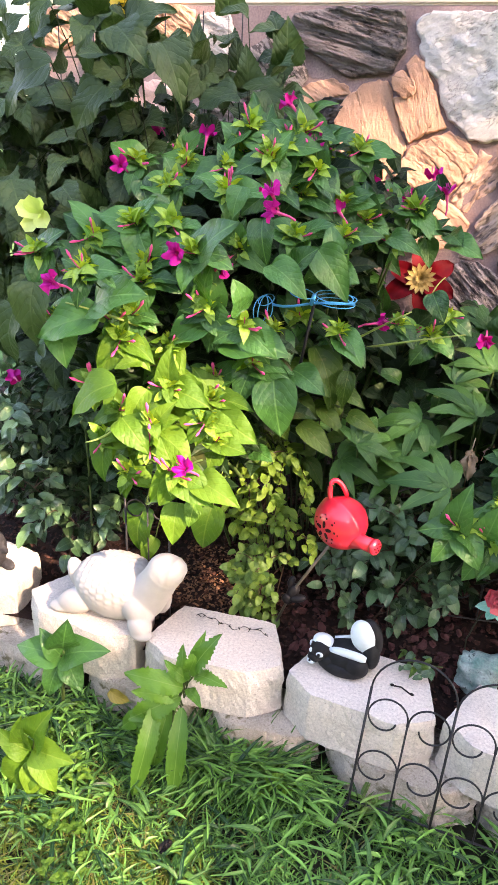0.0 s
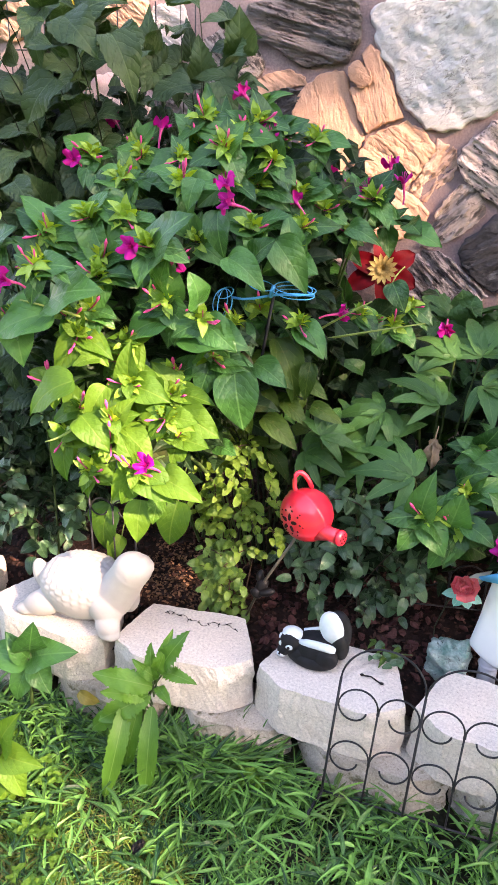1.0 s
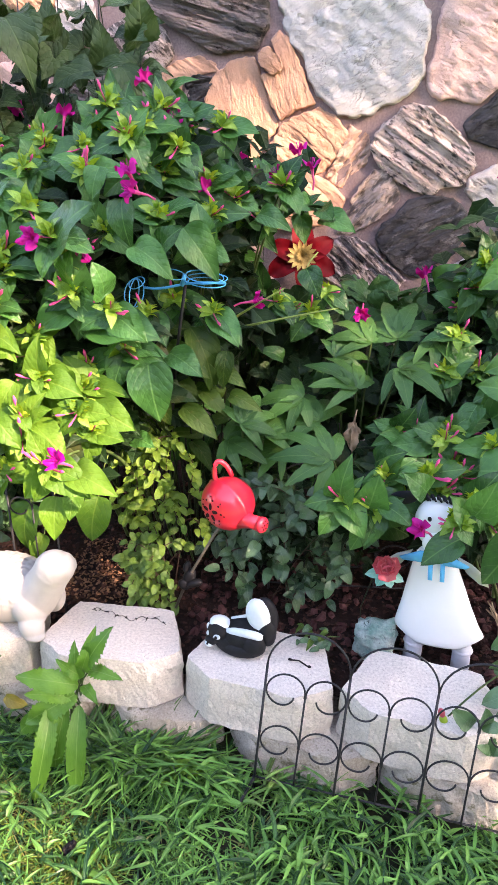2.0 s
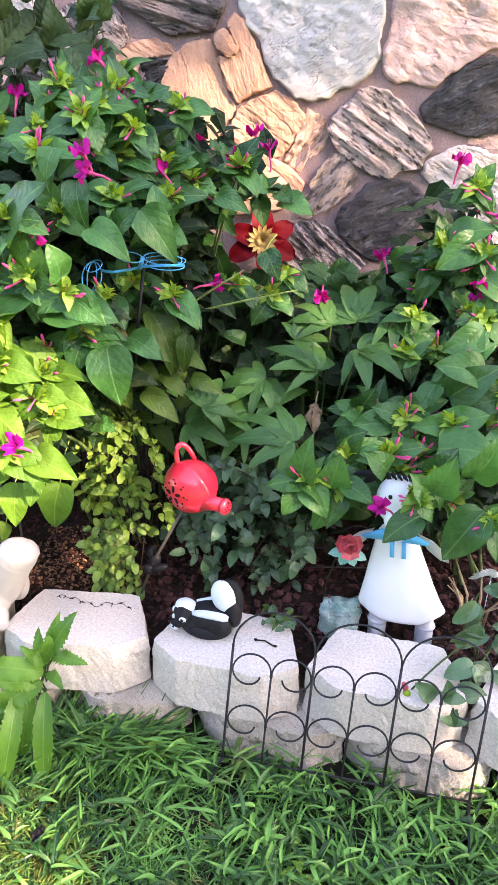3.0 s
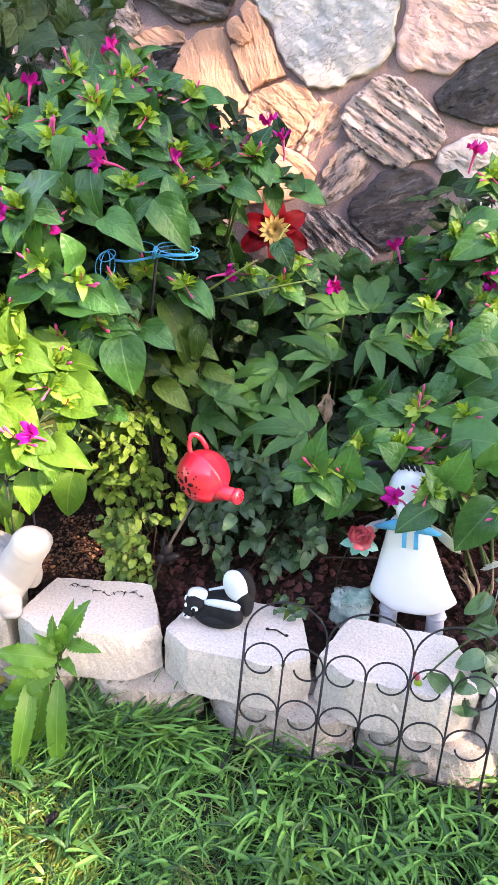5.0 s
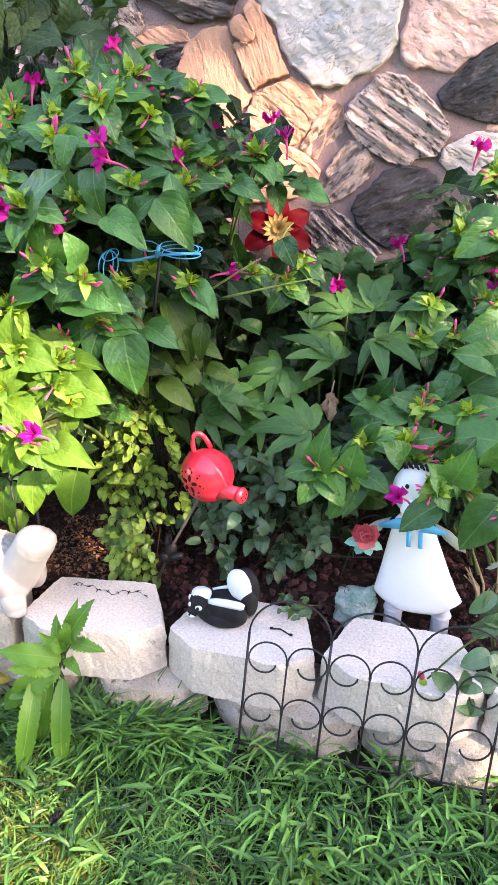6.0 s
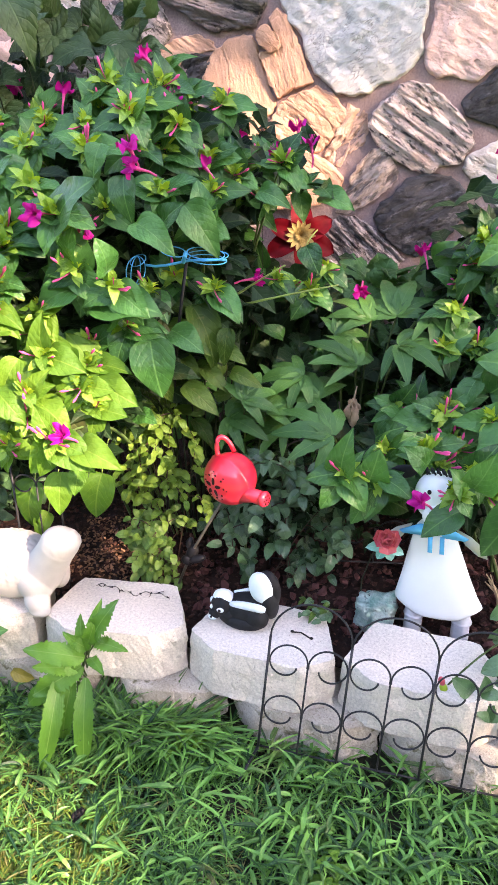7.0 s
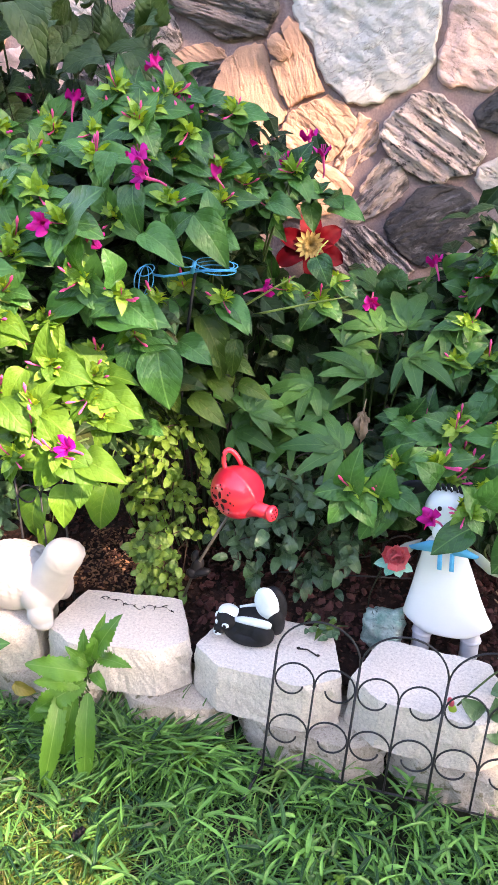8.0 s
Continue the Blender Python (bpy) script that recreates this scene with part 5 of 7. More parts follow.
palmate("small plant with narrow fingered leaves behind the watering can", (0.05, 0.36, 0.15), [(0.055, 0.27, 0.575), (0.02, 0.30, 0.52), (0.10, 0.30, 0.54)], 42)


# ---------------------------------------------------------------- grass, chips, weeds
def grass(name, label, count, area, length, width, mat, seed, lie=0.7, keep=None, tuft=7, lift=(0.25, 1.0), bow=0.62, stalk=0.0):
    """Tufts of arching, creased blades; keep: how likely a tuft stands at a place."""
    r = random.Random(seed)
    verts, faces, uvs = [], [], []
    hx, hy, ha = 0.0, 0.0, 0.0
    for k in range(count):
        if k % tuft == 0:
            for _ in range(40):
                hx, hy, ha = r.uniform(area[0], area[1]), r.uniform(area[2], area[3]), r.uniform(0, 6.28)
                gap = 0.45 if noise.noise(Vector((hx * 11, hy * 11, 2.0))) < -0.15 else 1.0
                if r.random() < gap * (keep(hx, hy) if keep else 1.0):
                    break
        x, y = hx + r.gauss(0, 0.005), hy + r.gauss(0, 0.005)
        ln, w, a = r.uniform(*length), r.uniform(*width), ha + r.uniform(-2.4, 2.4)
        rise = r.uniform(*lift)
        flat = math.sqrt(max(0.05, 1 - rise * rise * 0.8)) * lie + 0.15
        dx, dy = math.cos(a), math.sin(a)
        n0 = len(verts)
        tw, droop, turn = r.uniform(-0.7, 0.7), bow * r.uniform(0.8, 1.35), r.uniform(-0.35, 0.35)
        z0 = stalk * r.random() ** 1.5
        for i in range(6):
            t = i / 5
            s = flat * ln * t * (0.6 + 0.4 * t)
            z = z0 + ln * rise * 0.75 * (t - droop * t * t) + 0.003
            ww = w * min(1.0, 0.45 + 2.4 * t) * (1 - t ** 2.6) + 0.0002
            b = a + turn * t
            cx, cy = x + math.cos(b) * s, y + math.sin(b) * s
            px, py, up = -math.sin(b) * math.cos(tw) * ww, math.cos(b) * math.cos(tw) * ww, math.sin(tw) * ww
            verts += [(cx - px, cy - py, z - up + 0.35 * ww), (cx, cy, z), (cx + px, cy + py, z + up + 0.35 * ww)]
        for i in range(5):
            for side in (0, 1):
                q = n0 + 3 * i + side
                faces.append((q, q + 1, q + 4, q + 3))
                u0, u1 = 0.1 + 0.4 * side, 0.5 + 0.4 * side
                uvs += [u0, i / 5, u1, i / 5, u1, (i + 1) / 5, u0, (i + 1) / 5]
    me = bpy.data.meshes.new(name)
    me.from_pydata(verts, [], faces)
    me.uv_layers.new(name="UVMap").data.foreach_set("uv", uvs)
    me.materials.append(mat)
    return tagged(new(name, me), label, "grass", kind="stuff")


def fine_patch(x, y):
    """How much the fine old lawn prevails over the broad crabgrass at a place."""
    d = max(abs(x + 0.02) / 0.26, (y + 0.22) / 0.07)
    return max(0.0, min(1.0, 1.6 - d + 0.5 * noise.noise(Vector((x * 8, y * 8, 5)))))


grass("crabgrass", "broad bladed green crabgrass in the lawn", 7600, (-0.72, 0.88, -0.54, -0.070), (0.022, 0.082), (0.0016, 0.0048), M["grass"], 1, 0.85, lambda x, y: 0.24 if x > 0.1 and y > -0.145 else (1.0 - 0.75 * fine_patch(x, y)) * (0.45 if x < -0.16 and y < -0.27 else 1.0), 6, (0.15, 0.9), 0.75, 0.045)
grass("lawn_grass", "fine bladed green lawn grass", 11000, (-0.50, 0.85, -0.56, -0.13), (0.030, 0.085), (0.0008, 0.0019), M["grass"], 2, 0.5, lambda x, y: 0.30 + 0.7 * fine_patch(x, y), 8, (0.45, 1.0))
grass("parched_grass", "thin blades of parched lawn, sunlit yellow put into their green", 5200, (-0.66, -0.02, -0.56, -0.20), (0.030, 0.085), (0.0007, 0.0019), M["sunny_dry"], 15, 0.7, lambda x, y: 0.2 if y > -0.27 else 1.0, 8, (0.3, 0.9))
grass("edge_grass", "long grass blades growing up against the blocks", 1300, (-0.75, 0.30, -0.125, -0.062), (0.09, 0.19), (0.0020, 0.0046), M["grass"], 6, 0.55, lambda x, y: 1.0 if x < 0.1 else 0.25)
grass("tall_edge_grass", "long arching grass blades leaning over the lower blocks", 420, (-0.20, 0.07, -0.125, -0.085), (0.13, 0.22), (0.0026, 0.0050), M["grass"], 12, 0.6, None, 5, (0.5, 1.0), 0.4)
grass("far_edge_grass", "sparser lawn grass round the mown strip", 3500, (-1.0, 1.1, -0.68, -0.52), (0.04, 0.09), (0.0015, 0.004), M["grass"], 9, 0.6)
grass("dry_grass", "dry straw coloured blades among the grass", 2200, (-0.8, 0.20, -0.62, -0.10), (0.035, 0.10), (0.0006, 0.0014), M["straw"], 3, 0.9, lambda x, y: 1.0 if x < -0.12 else 0.15)


def chips(name, label, count, area, size, mat, seed, flat=0.4):
    r = random.Random(seed)
    bm_v, bm_f = [], []
    for _ in range(count):
        x, y = r.uniform(area[0], area[1]), r.uniform(area[2], area[3])
        z = bed_height(x, y) + r.uniform(-0.002, 0.008)
        m = pose(x, y, z, r.uniform(-35, 35), r.uniform(-35, 35), r.uniform(0, 360))
        s = r.uniform(*size)
        n0 = len(bm_v)
        for level, grow in ((-0.5, 0.85), (0.45, 0.8)):
            for k in range(6):
                a = k * math.pi / 3 + level
                rad = s * grow * r.uniform(0.65, 1.15)
                bm_v.append(m @ Vector((rad * math.cos(a), rad * 0.62 * math.sin(a), s * flat * level * r.uniform(0.6, 1.4))))
        bm_v.append(m @ Vector((s * r.uniform(-0.2, 0.2), 0, s * flat * 0.75)))
        bm_v.append(m @ Vector((0, 0, -s * flat * 0.8)))
        for k in range(6):
            a, b = n0 + k, n0 + (k + 1) % 6
            bm_f += [(a, b, b + 6, a + 6), (a + 6, b + 6, n0 + 12), (b, a, n0 + 13)]
    me = bpy.data.meshes.new(name)
    me.from_pydata(bm_v, [], bm_f)
    me.materials.append(mat)
    return tagged(new(name, me), label, name.replace("_", " "), kind="stuff")


def chip_mat(name, a, b, rough):
    m, nt, bs = nodes_of(name, rough)
    g = nt.nodes.new("ShaderNodeNewGeometry")
    n = noise_node(nt, 90, 5, place_of(nt))
    f = calc(nt, "ADD", calc(nt, "MULTIPLY", g.outputs["Random Per Island"], 0.6), calc(nt, "MULTIPLY", n, 0.4))
    nt.links.new(ramp(nt, f, [(0.1, a), (0.9, b)]), bs.inputs["Base Color"])
    bump(nt, bs, n, 0.7, 0.004)
    return m


chips("bark_chips", "dark reddish brown bark chips on the bed", 8500, (-0.95, 0.9, 0.08, 0.75), (0.0035, 0.010), chip_mat("bark_chip", (0.016, 0.009, 0.008), (0.095, 0.042, 0.03), 0.9), 4, 0.25)
# Brighter chips only where the sun patch lies; its light is in their colour.
chips("dry_bark", "dry bark crumbs on the bare soil, a sun patch put into their orange brown", 900, (-0.37, -0.17, 0.20, 0.42), (0.0025, 0.007), chip_mat("sun_patch_chip", (0.10, 0.05, 0.028), (0.30, 0.165, 0.095), 0.9), 14, 0.3)
chips("lava_rocks", "dull red lava rocks scattered over the bed", 420, (-0.05, 0.9, 0.12, 0.5), (0.009, 0.019), chip_mat("lava_rock", (0.035, 0.012, 0.011), (0.115, 0.046, 0.040), 0.85), 5, 0.75)


def key_weed(label, base, top, keys, meshes):
    plant = root("weed", *base, label, "weed", "weeds in the lawn")
    bm = bmesh.new()
    tube(bm, [(0, 0, -0.01), (0.004, 0.002, (top[2] - base[2]) * 0.5), Vector(top) - Vector(base)], [0.005, 0.004, 0.002], 6)
    part("stalk", bm, M["stem"], plant)
    for k in keys:
        key_leaf(plant, meshes, *k)
        a = Vector(k[:3])
        bm = bmesh.new()
        f = min(1.0, max(0.1, (a.z - 0.03 - base[2]) / (top[2] - base[2])))
        tube(bm, [(Vector(top) - Vector(base)) * f, a - Vector(base)], 0.0018, 5)
        part("leaf_stalk", bm, M["stem"], plant)
    return plant


rnd.seed(51)
tall = key_weed("tall weed with long jagged bright green leaves before the blocks", (-0.19, -0.10, 0.0), (-0.145, -0.118, 0.244), [(-0.137, -0.12, 0.255, -0.102, -0.125, 0.335), (-0.157, -0.12, 0.208, -0.257, -0.145, 0.232), (-0.164, -0.12, 0.186, -0.253, -0.155, 0.13), (-0.184, -0.12, 0.155, -0.292, -0.155, 0.097), (-0.134, -0.12, 0.247, -0.077, -0.145, 0.271), (-0.156, -0.12, 0.222, -0.158, -0.125, 0.291), (-0.146, -0.12, 0.23, -0.182, -0.135, 0.27), (-0.171, -0.12, 0.178, -0.233, -0.155, 0.206), (-0.146, -0.12, 0.21, -0.11, -0.155, 0.217), (-0.148, -0.12, 0.243, -0.12, -0.135, 0.319), (-0.188, -0.12, 0.168, -0.234, -0.165, 0.076)], WEED)
for k in [(-0.206, -0.13, 0.167, -0.207, -0.229, 0.035), (-0.154, -0.13, 0.17, -0.141, -0.204, 0.035), (-0.178, -0.13, 0.173, -0.198, -0.174, 0.035)]:
    key_leaf(tall, STRAP, *k)
key_weed("small broad leaved weed growing against the blocks", (-0.445, -0.085, 0.0), (-0.432, -0.08, 0.165), [(-0.435, -0.085, 0.162, -0.522, -0.105, 0.188), (-0.428, -0.085, 0.172, -0.345, -0.105, 0.228), (-0.431, -0.085, 0.185, -0.405, -0.105, 0.27), (-0.443, -0.085, 0.145, -0.455, -0.115, 0.085), (-0.423, -0.085, 0.159, -0.38, -0.115, 0.125), (-0.438, -0.085, 0.169, -0.461, -0.105, 0.228)], FOUR)
key_weed("sunlit yellow green weed in the lawn", (-0.39, -0.27, 0.0), (-0.383, -0.27, 0.12), [(-0.381, -0.27, 0.125, -0.302, -0.29, 0.144), (-0.379, -0.27, 0.147, -0.34, -0.29, 0.232), (-0.388, -0.27, 0.116, -0.44, -0.29, 0.16), (-0.383, -0.27, 0.103, -0.44, -0.30, 0.03), (-0.378, -0.27, 0.099, -0.365, -0.30, 0.025), (-0.393, -0.27, 0.128, -0.396, -0.29, 0.196), (-0.37, -0.27, 0.123, -0.327, -0.30, 0.071)], SUNNY_YOUNG)


def small_weed(x, y, seed):
    """A low rosette of small rounded leaves in the grass."""
    rnd.seed(seed)
    plant = root("clover", x, y, 0.0, "low clover with small rounded pale green leaves in the grass", "weed", "clover in the lawn")
    for k in range(8):
        a = rnd.uniform(0, 6.28)
        top = Vector((x + 0.045 * math.cos(a) * rnd.random(), y + 0.045 * math.sin(a) * rnd.random(), rnd.uniform(0.03, 0.055)))
        bm = bmesh.new()
        tube(bm, [(0, 0, -0.01), (top - Vector((x, y, 0))) * 0.6 + Vector((0, 0, 0.01)), top - Vector((x, y, 0))], 0.0009, 4)
        part("stalk", bm, M["stem"], plant)
        for j in range(3):
            b = a + j * 2.1
            put_leaf(plant, SUNNY_YOUNG, top, (math.cos(b), math.sin(b), 0.15), rnd.uniform(0.012, 0.018), (0, -0.3, 1))
    return plant


for k, (wx, wy) in enumerate(((-0.335, -0.235), (-0.30, -0.33), (0.02, -0.135), (-0.24, -0.40), (0.30, -0.33), (-0.46, -0.16))):
    small_weed(wx, wy, 80 + k)


# ---------------------------------------------------------------- ornaments
def figure(name, label, category, at, bm, mats, rz=0.0, rx=0.0, ry=0.0):
    ob = new(name, mesh_of(name, bm, mats))
    ob.matrix_basis = pose(*at, rx, ry, rz)
    return tagged(ob, label, category)


# white turtle: domed shell with overlapping rows of scutes, raised bulb of a head, four flippers, upright tail
bm = bmesh.new()
r = bmesh.ops.create_uvsphere(bm, u_segments=128, v_segments=96, radius=1)
for v in r["verts"]:
    lat = (1 - v.co.x) * 5.6
    row = math.floor(lat)
    lon = math.atan2(v.co.y, v.co.z) * 4.2 + 0.5 * (row % 2)
    a, b = lon % 1 - 0.5, lat % 1
    lift = max(0.0, 1 - 3.4 * a * a) * (0.25 + 0.75 * b) * (1 if b < 0.93 else 0.2)
    lift *= max(0, min(1, 2.0 * v.co.z + 0.7))
    flat = math.hypot(v.co.x, v.co.y)
    if v.co.z < 0 and flat > 0.02:
        v.co.x, v.co.y = v.co.x * flat ** -0.5, v.co.y * flat ** -0.5
    v.co = Vector((v.co.x * 0.096 - 0.012, v.co.y * 0.076, v.co.z * 0.070 + 0.076)) + v.co * (0.0058 * lift)
neck = [(0.036, 0.040, 0.050), (0.062, 0.072, 0.047), (0.083, 0.106, 0.0415), (0.097, 0.134, 0.039), (0.108, 0.154, 0.040), (0.118, 0.164, 0.0385), (0.131, 0.164, 0.034), (0.142, 0.160, 0.027), (0.150, 0.156, 0.016)]
tube(bm, [(x, -0.013, z) for x, z, w in neck], [w for x, z, w in neck], 32)
blob(bm, (0.112, -0.013, 0.162), (0.040, 0.038, 0.039), (0, 20, 0), 32, 20)
blob(bm, (0.060, -0.040, 0.054), (0.034, 0.032, 0.046), (18, -10, 0), 24, 16)
blob(bm, (0.072, -0.058, 0.026), (0.026, 0.025, 0.030), (0, -22, 0), 22, 14)
blob(bm, (0.078, -0.064, 0.010), (0.025, 0.020, 0.014), (0, 8, 0), 20, 12)
blob(bm, (0.060, 0.05, 0.03), (0.03, 0.024, 0.045), (-20, -18, 0), 16, 10)
blob(bm, (-0.086, -0.046, 0.032), (0.050, 0.030, 0.032), (0, -24, 8), 24, 14)
blob(bm, (-0.118, -0.054, 0.014), (0.034, 0.022, 0.016), (0, -12, 8), 20, 12)
blob(bm, (-0.080, 0.05, 0.03), (0.045, 0.026, 0.024), (0, -14, -18), 16, 10)
blob(bm, (-0.108, -0.012, 0.080), (0.020, 0.018, 0.044), (0, -12, 0), 20, 14)
bm.transform(Matrix.Diagonal((0.98, 0.95, 0.87, 1)))
turtle = figure("turtle_figure", "white plaster turtle with a scaly shell on the edging block", "turtle figurine", (-0.368, 0.055, 0.199), bm, M["white"], -4)
mod = turtle.modifiers.new("fuse", "REMESH")
mod.mode, mod.voxel_size, mod.use_smooth_shade = "VOXEL", 0.0018, True
mod = turtle.modifiers.new("soften", "SMOOTH")
mod.factor, mod.iterations = 0.5, 12

# skunk lying on its block: black body and haunch, white cap, side stripes and a raised tail
bm = bmesh.new()
blob(bm, (0.008, -0.002, 0.030), (0.062, 0.042, 0.036), (0, -4, 0), 28, 18)
blob(bm, (0.006, -0.018, 0.014), (0.060, 0.034, 0.020), (0, 0, 0), 24, 12)
blob(bm, (0.036, -0.024, 0.026), (0.033, 0.022, 0.027), (0, 0, 0), 22, 14)
blob(bm, (-0.026, -0.026, 0.020), (0.026, 0.020, 0.020), (0, 0, 0), 18, 12)
blob(bm, (-0.046, -0.020, 0.037), (0.028, 0.026, 0.027), (0, 0, 0), 24, 16)
blob(bm, (-0.058, -0.036, 0.025), (0.015, 0.014, 0.012), (0, 0, 0), 16, 10)
blob(bm, (-0.061, -0.045, 0.020), (0.010, 0.007, 0.006), (0, 10, 0), 12, 8, 1)
blob(bm, (-0.0625, -0.0505, 0.0235), (0.0030, 0.0025, 0.0025), (0, 0, 0), 8, 6)
blob(bm, (-0.045, -0.014, 0.053), (0.026, 0.021, 0.0145), (0, 4, 0), 20, 12, 1)
blob(bm, (-0.021, -0.026, 0.046), (0.006, 0.006, 0.009), (0, 12, 0), 12, 8, 1)
blob(bm, (-0.071, -0.022, 0.045), (0.005, 0.006, 0.008), (0, -12, 0), 12, 8, 1)
blob(bm, (-0.043, -0.0425, 0.039), (0.0095, 0.0042, 0.0075), (8, -8, 0), 14, 8, 1)
blob(bm, (-0.0435, -0.0462, 0.0395), (0.0042, 0.0020, 0.0042), (0, 0, 0), 10, 6)
blob(bm, (-0.066, -0.0370, 0.040), (0.0050, 0.0040, 0.0055), (0, 0, 0), 10, 6, 1)
tube(bm, [(-0.024 + 0.086 * t, -0.0270 - 0.003 * math.sin(t * 3.1), 0.0495 + 0.006 * math.sin(t * 2.6)) for t in np.linspace(0, 1, 12)], [0.004, 0.0065, 0.0075, 0.008, 0.0085, 0.0085, 0.0085, 0.0085, 0.0085, 0.0085, 0.008, 0.005], 12, True, 1)
tube(bm, [(-0.024 + 0.050 * t, 0.002 + 0.010 * t, 0.058 + 0.016 * t) for t in np.linspace(0, 1, 6)], 0.0042, 8, True, 1)
blob(bm, (0.056, 0.012, 0.076), (0.029, 0.020, 0.046), (0, -10, 0), 24, 16)
blob(bm, (0.064, 0.002, 0.050), (0.020, 0.024, 0.036), (0, -10, 0), 18, 12)
blob(bm, (0.042, -0.001, 0.086), (0.029, 0.020, 0.038), (0, -22, 0), 24, 16, 1)
for v in bm.verts:
    v.co += v.co.normalized() * 0.0008 * noise.noise(v.co * 160)
bm.transform(Matrix.Diagonal((0.83, 0.9, 0.94, 1)))
figure("skunk_figure", "black skunk figurine with white stripes lying on the edging block", "skunk figurine", (0.104, 0.058, 0.200), bm, [M["black"], M["snow"]], -8)

# white standing figure: flared skirt, round head with black ears, blue collar and ribbons, gauze wings, grey legs
bm = bmesh.new()
prof = [(0.084, 0.000), (0.0865, 0.004), (0.085, 0.014), (0.079, 0.040), (0.066, 0.085), (0.054, 0.130), (0.042, 0.172), (0.034, 0.195), (0.026, 0.205)]
rings = []
for r, z in prof:
    ring = []
    for k in range(48):
        a = k * 2 * math.pi / 48
        hem = max(0, 1 - z / 0.05)
        rr = r * (1 + 0.025 * hem * math.sin(3 * a + 0.6))
        ring.append(bm.verts.new((rr * math.cos(a) - 0.06 * z, rr * 0.36 * math.sin(a), z + hem * (0.034 * max(0.0, abs(math.cos(a)) - 0.45)))))
    rings.append(ring)
for a, b in zip(rings, rings[1:]):
    for k in range(48):
        bm.faces.new((a[k], a[(k + 1) % 48], b[(k + 1) % 48], b[k]))
bm.faces.new(rings[0][::-1])
bm.faces.new(rings[-1])
blob(bm, (-0.010, -0.002, 0.262), (0.042, 0.030, 0.052), (0, 6, 0), 26, 18)
blob(bm, (-0.010, -0.034, 0.236), (0.026, 0.016, 0.022), (0, 0, 0), 18, 10)
for ex in (-0.024, 0.012):
    blob(bm, (ex, -0.030, 0.284), (0.0040, 0.003, 0.0048), (0, 0, 0), 10, 6, 1)
for s in (-1, 1):
    blob(bm, (-0.017 + s * 0.056, 0.0, 0.304), (0.028, 0.006, 0.014), (0, s * 16, 0), 16, 8, 1)
for k in range(5):
    x = -0.028 + k * 0.010
    tube(bm, [(x, -0.002, 0.306), (x - 0.003, -0.010, 0.322), (x + 0.004, -0.020, 0.316)], [0.0035, 0.0035, 0.0018], 6, True, 1)
for s in (-1, 1):
    c = [(-0.013, -0.026, 0.212), (-0.013 + s * 0.026, -0.028, 0.212), (-0.013 + s * 0.064, -0.020, 0.188), (-0.013 + s * 0.058, -0.022, 0.184), (-0.013 + s * 0.018, -0.030, 0.190)]
    front = [bm.verts.new(p) for p in c]
    back = [bm.verts.new((p[0], p[1] + 0.003, p[2])) for p in c]
    faces = [front, back[::-1]] + [[front[k], back[k], back[(k + 1) % 5], front[(k + 1) % 5]] for k in range(5)]
    for f in faces:
        bm.faces.new(f).material_index = 2
    rib = bmesh.ops.create_cube(bm, size=1, matrix=Matrix.Translation((-0.008 + s * 0.011, -0.0285, 0.172)) @ Matrix.Rotation(-0.26, 4, "X") @ Matrix.Diagonal((0.0085, 0.0022, 0.034, 1)))
    for v in rib["verts"]:
        for f in v.link_faces:
            f.material_index = 2
    w = [(-0.013 + s * 0.040, 0.0, 0.195), (-0.013 + s * 0.070, -0.002, 0.182), (-0.013 + s * 0.098, -0.004, 0.158), (-0.013 + s * 0.102, -0.004, 0.140), (-0.013 + s * 0.084, -0.002, 0.143), (-0.013 + s * 0.060, 0.0, 0.162)]
    front = [bm.verts.new(p) for p in w]
    back = [bm.verts.new((p[0], p[1] + 0.003, p[2])) for p in w]
    for f in [front, back[::-1]] + [[front[k], back[k], back[(k + 1) % 6], front[(k + 1) % 6]] for k in range(6)]:
        bm.faces.new(f).material_index = 3
    tube(bm, [(s * 0.048 + 0.004, 0, -0.078), (s * 0.047 + 0.003, 0, -0.030), (s * 0.046 + 0.002, 0, 0.02)], [0.0185, 0.018, 0.018], 14, True, 4)
    blob(bm, (s * 0.047 + 0.003, 0, -0.018), (0.0215, 0.0205, 0.009), (0, 0, 0), 16, 8, 4)
    blob(bm, (s * 0.049 + 0.004, -0.012, -0.074), (0.022, 0.030, 0.014), (0, 0, 0), 16, 8, 4)
bmesh.ops.recalc_face_normals(bm, faces=bm.faces[:])
for v in bm.verts:
    v.co.x -= 0.09 * max(0.0, v.co.z)
figure("white_figure", "white enamel figure with flared skirt, blue collar and black ears", "garden figure", (0.484, 0.160, 0.200), bm, [M["tin"], M["black"], M["collar"], M["gauze"], M["tin_grey"]], -4)

# red watering can lantern on a slanted rod
can = root("watering_can_stake", -0.078, 0.178, 0.134, "glossy red watering can lantern with punched flowers on a rod", "garden stake")
CB = Vector((0.064, 0.120, 0.478))
bm = bmesh.new()
prof = [(0.0535 * math.sin(a), -0.050 * math.cos(a)) for a in np.linspace(0.0, 1.48, 9)] + [(0.0552, -0.002), (0.0520, 0.002), (0.047, 0.018), (0.038, 0.033), (0.024, 0.044), (0.010, 0.049), (0.0, 0.050)]
axis = Vector((0.58, 0.76, 0.30)).normalized()
fr = aim((0, 0, 0), axis, (0, -0.3, 1))
rings = []
for r, x in prof:
    rings.append([bm.verts.new(CB + fr @ Vector((x, max(r, 0.0006) * math.cos(k * math.pi / 18), max(r, 0.0006) * math.sin(k * math.pi / 18)))) for k in range(36)])
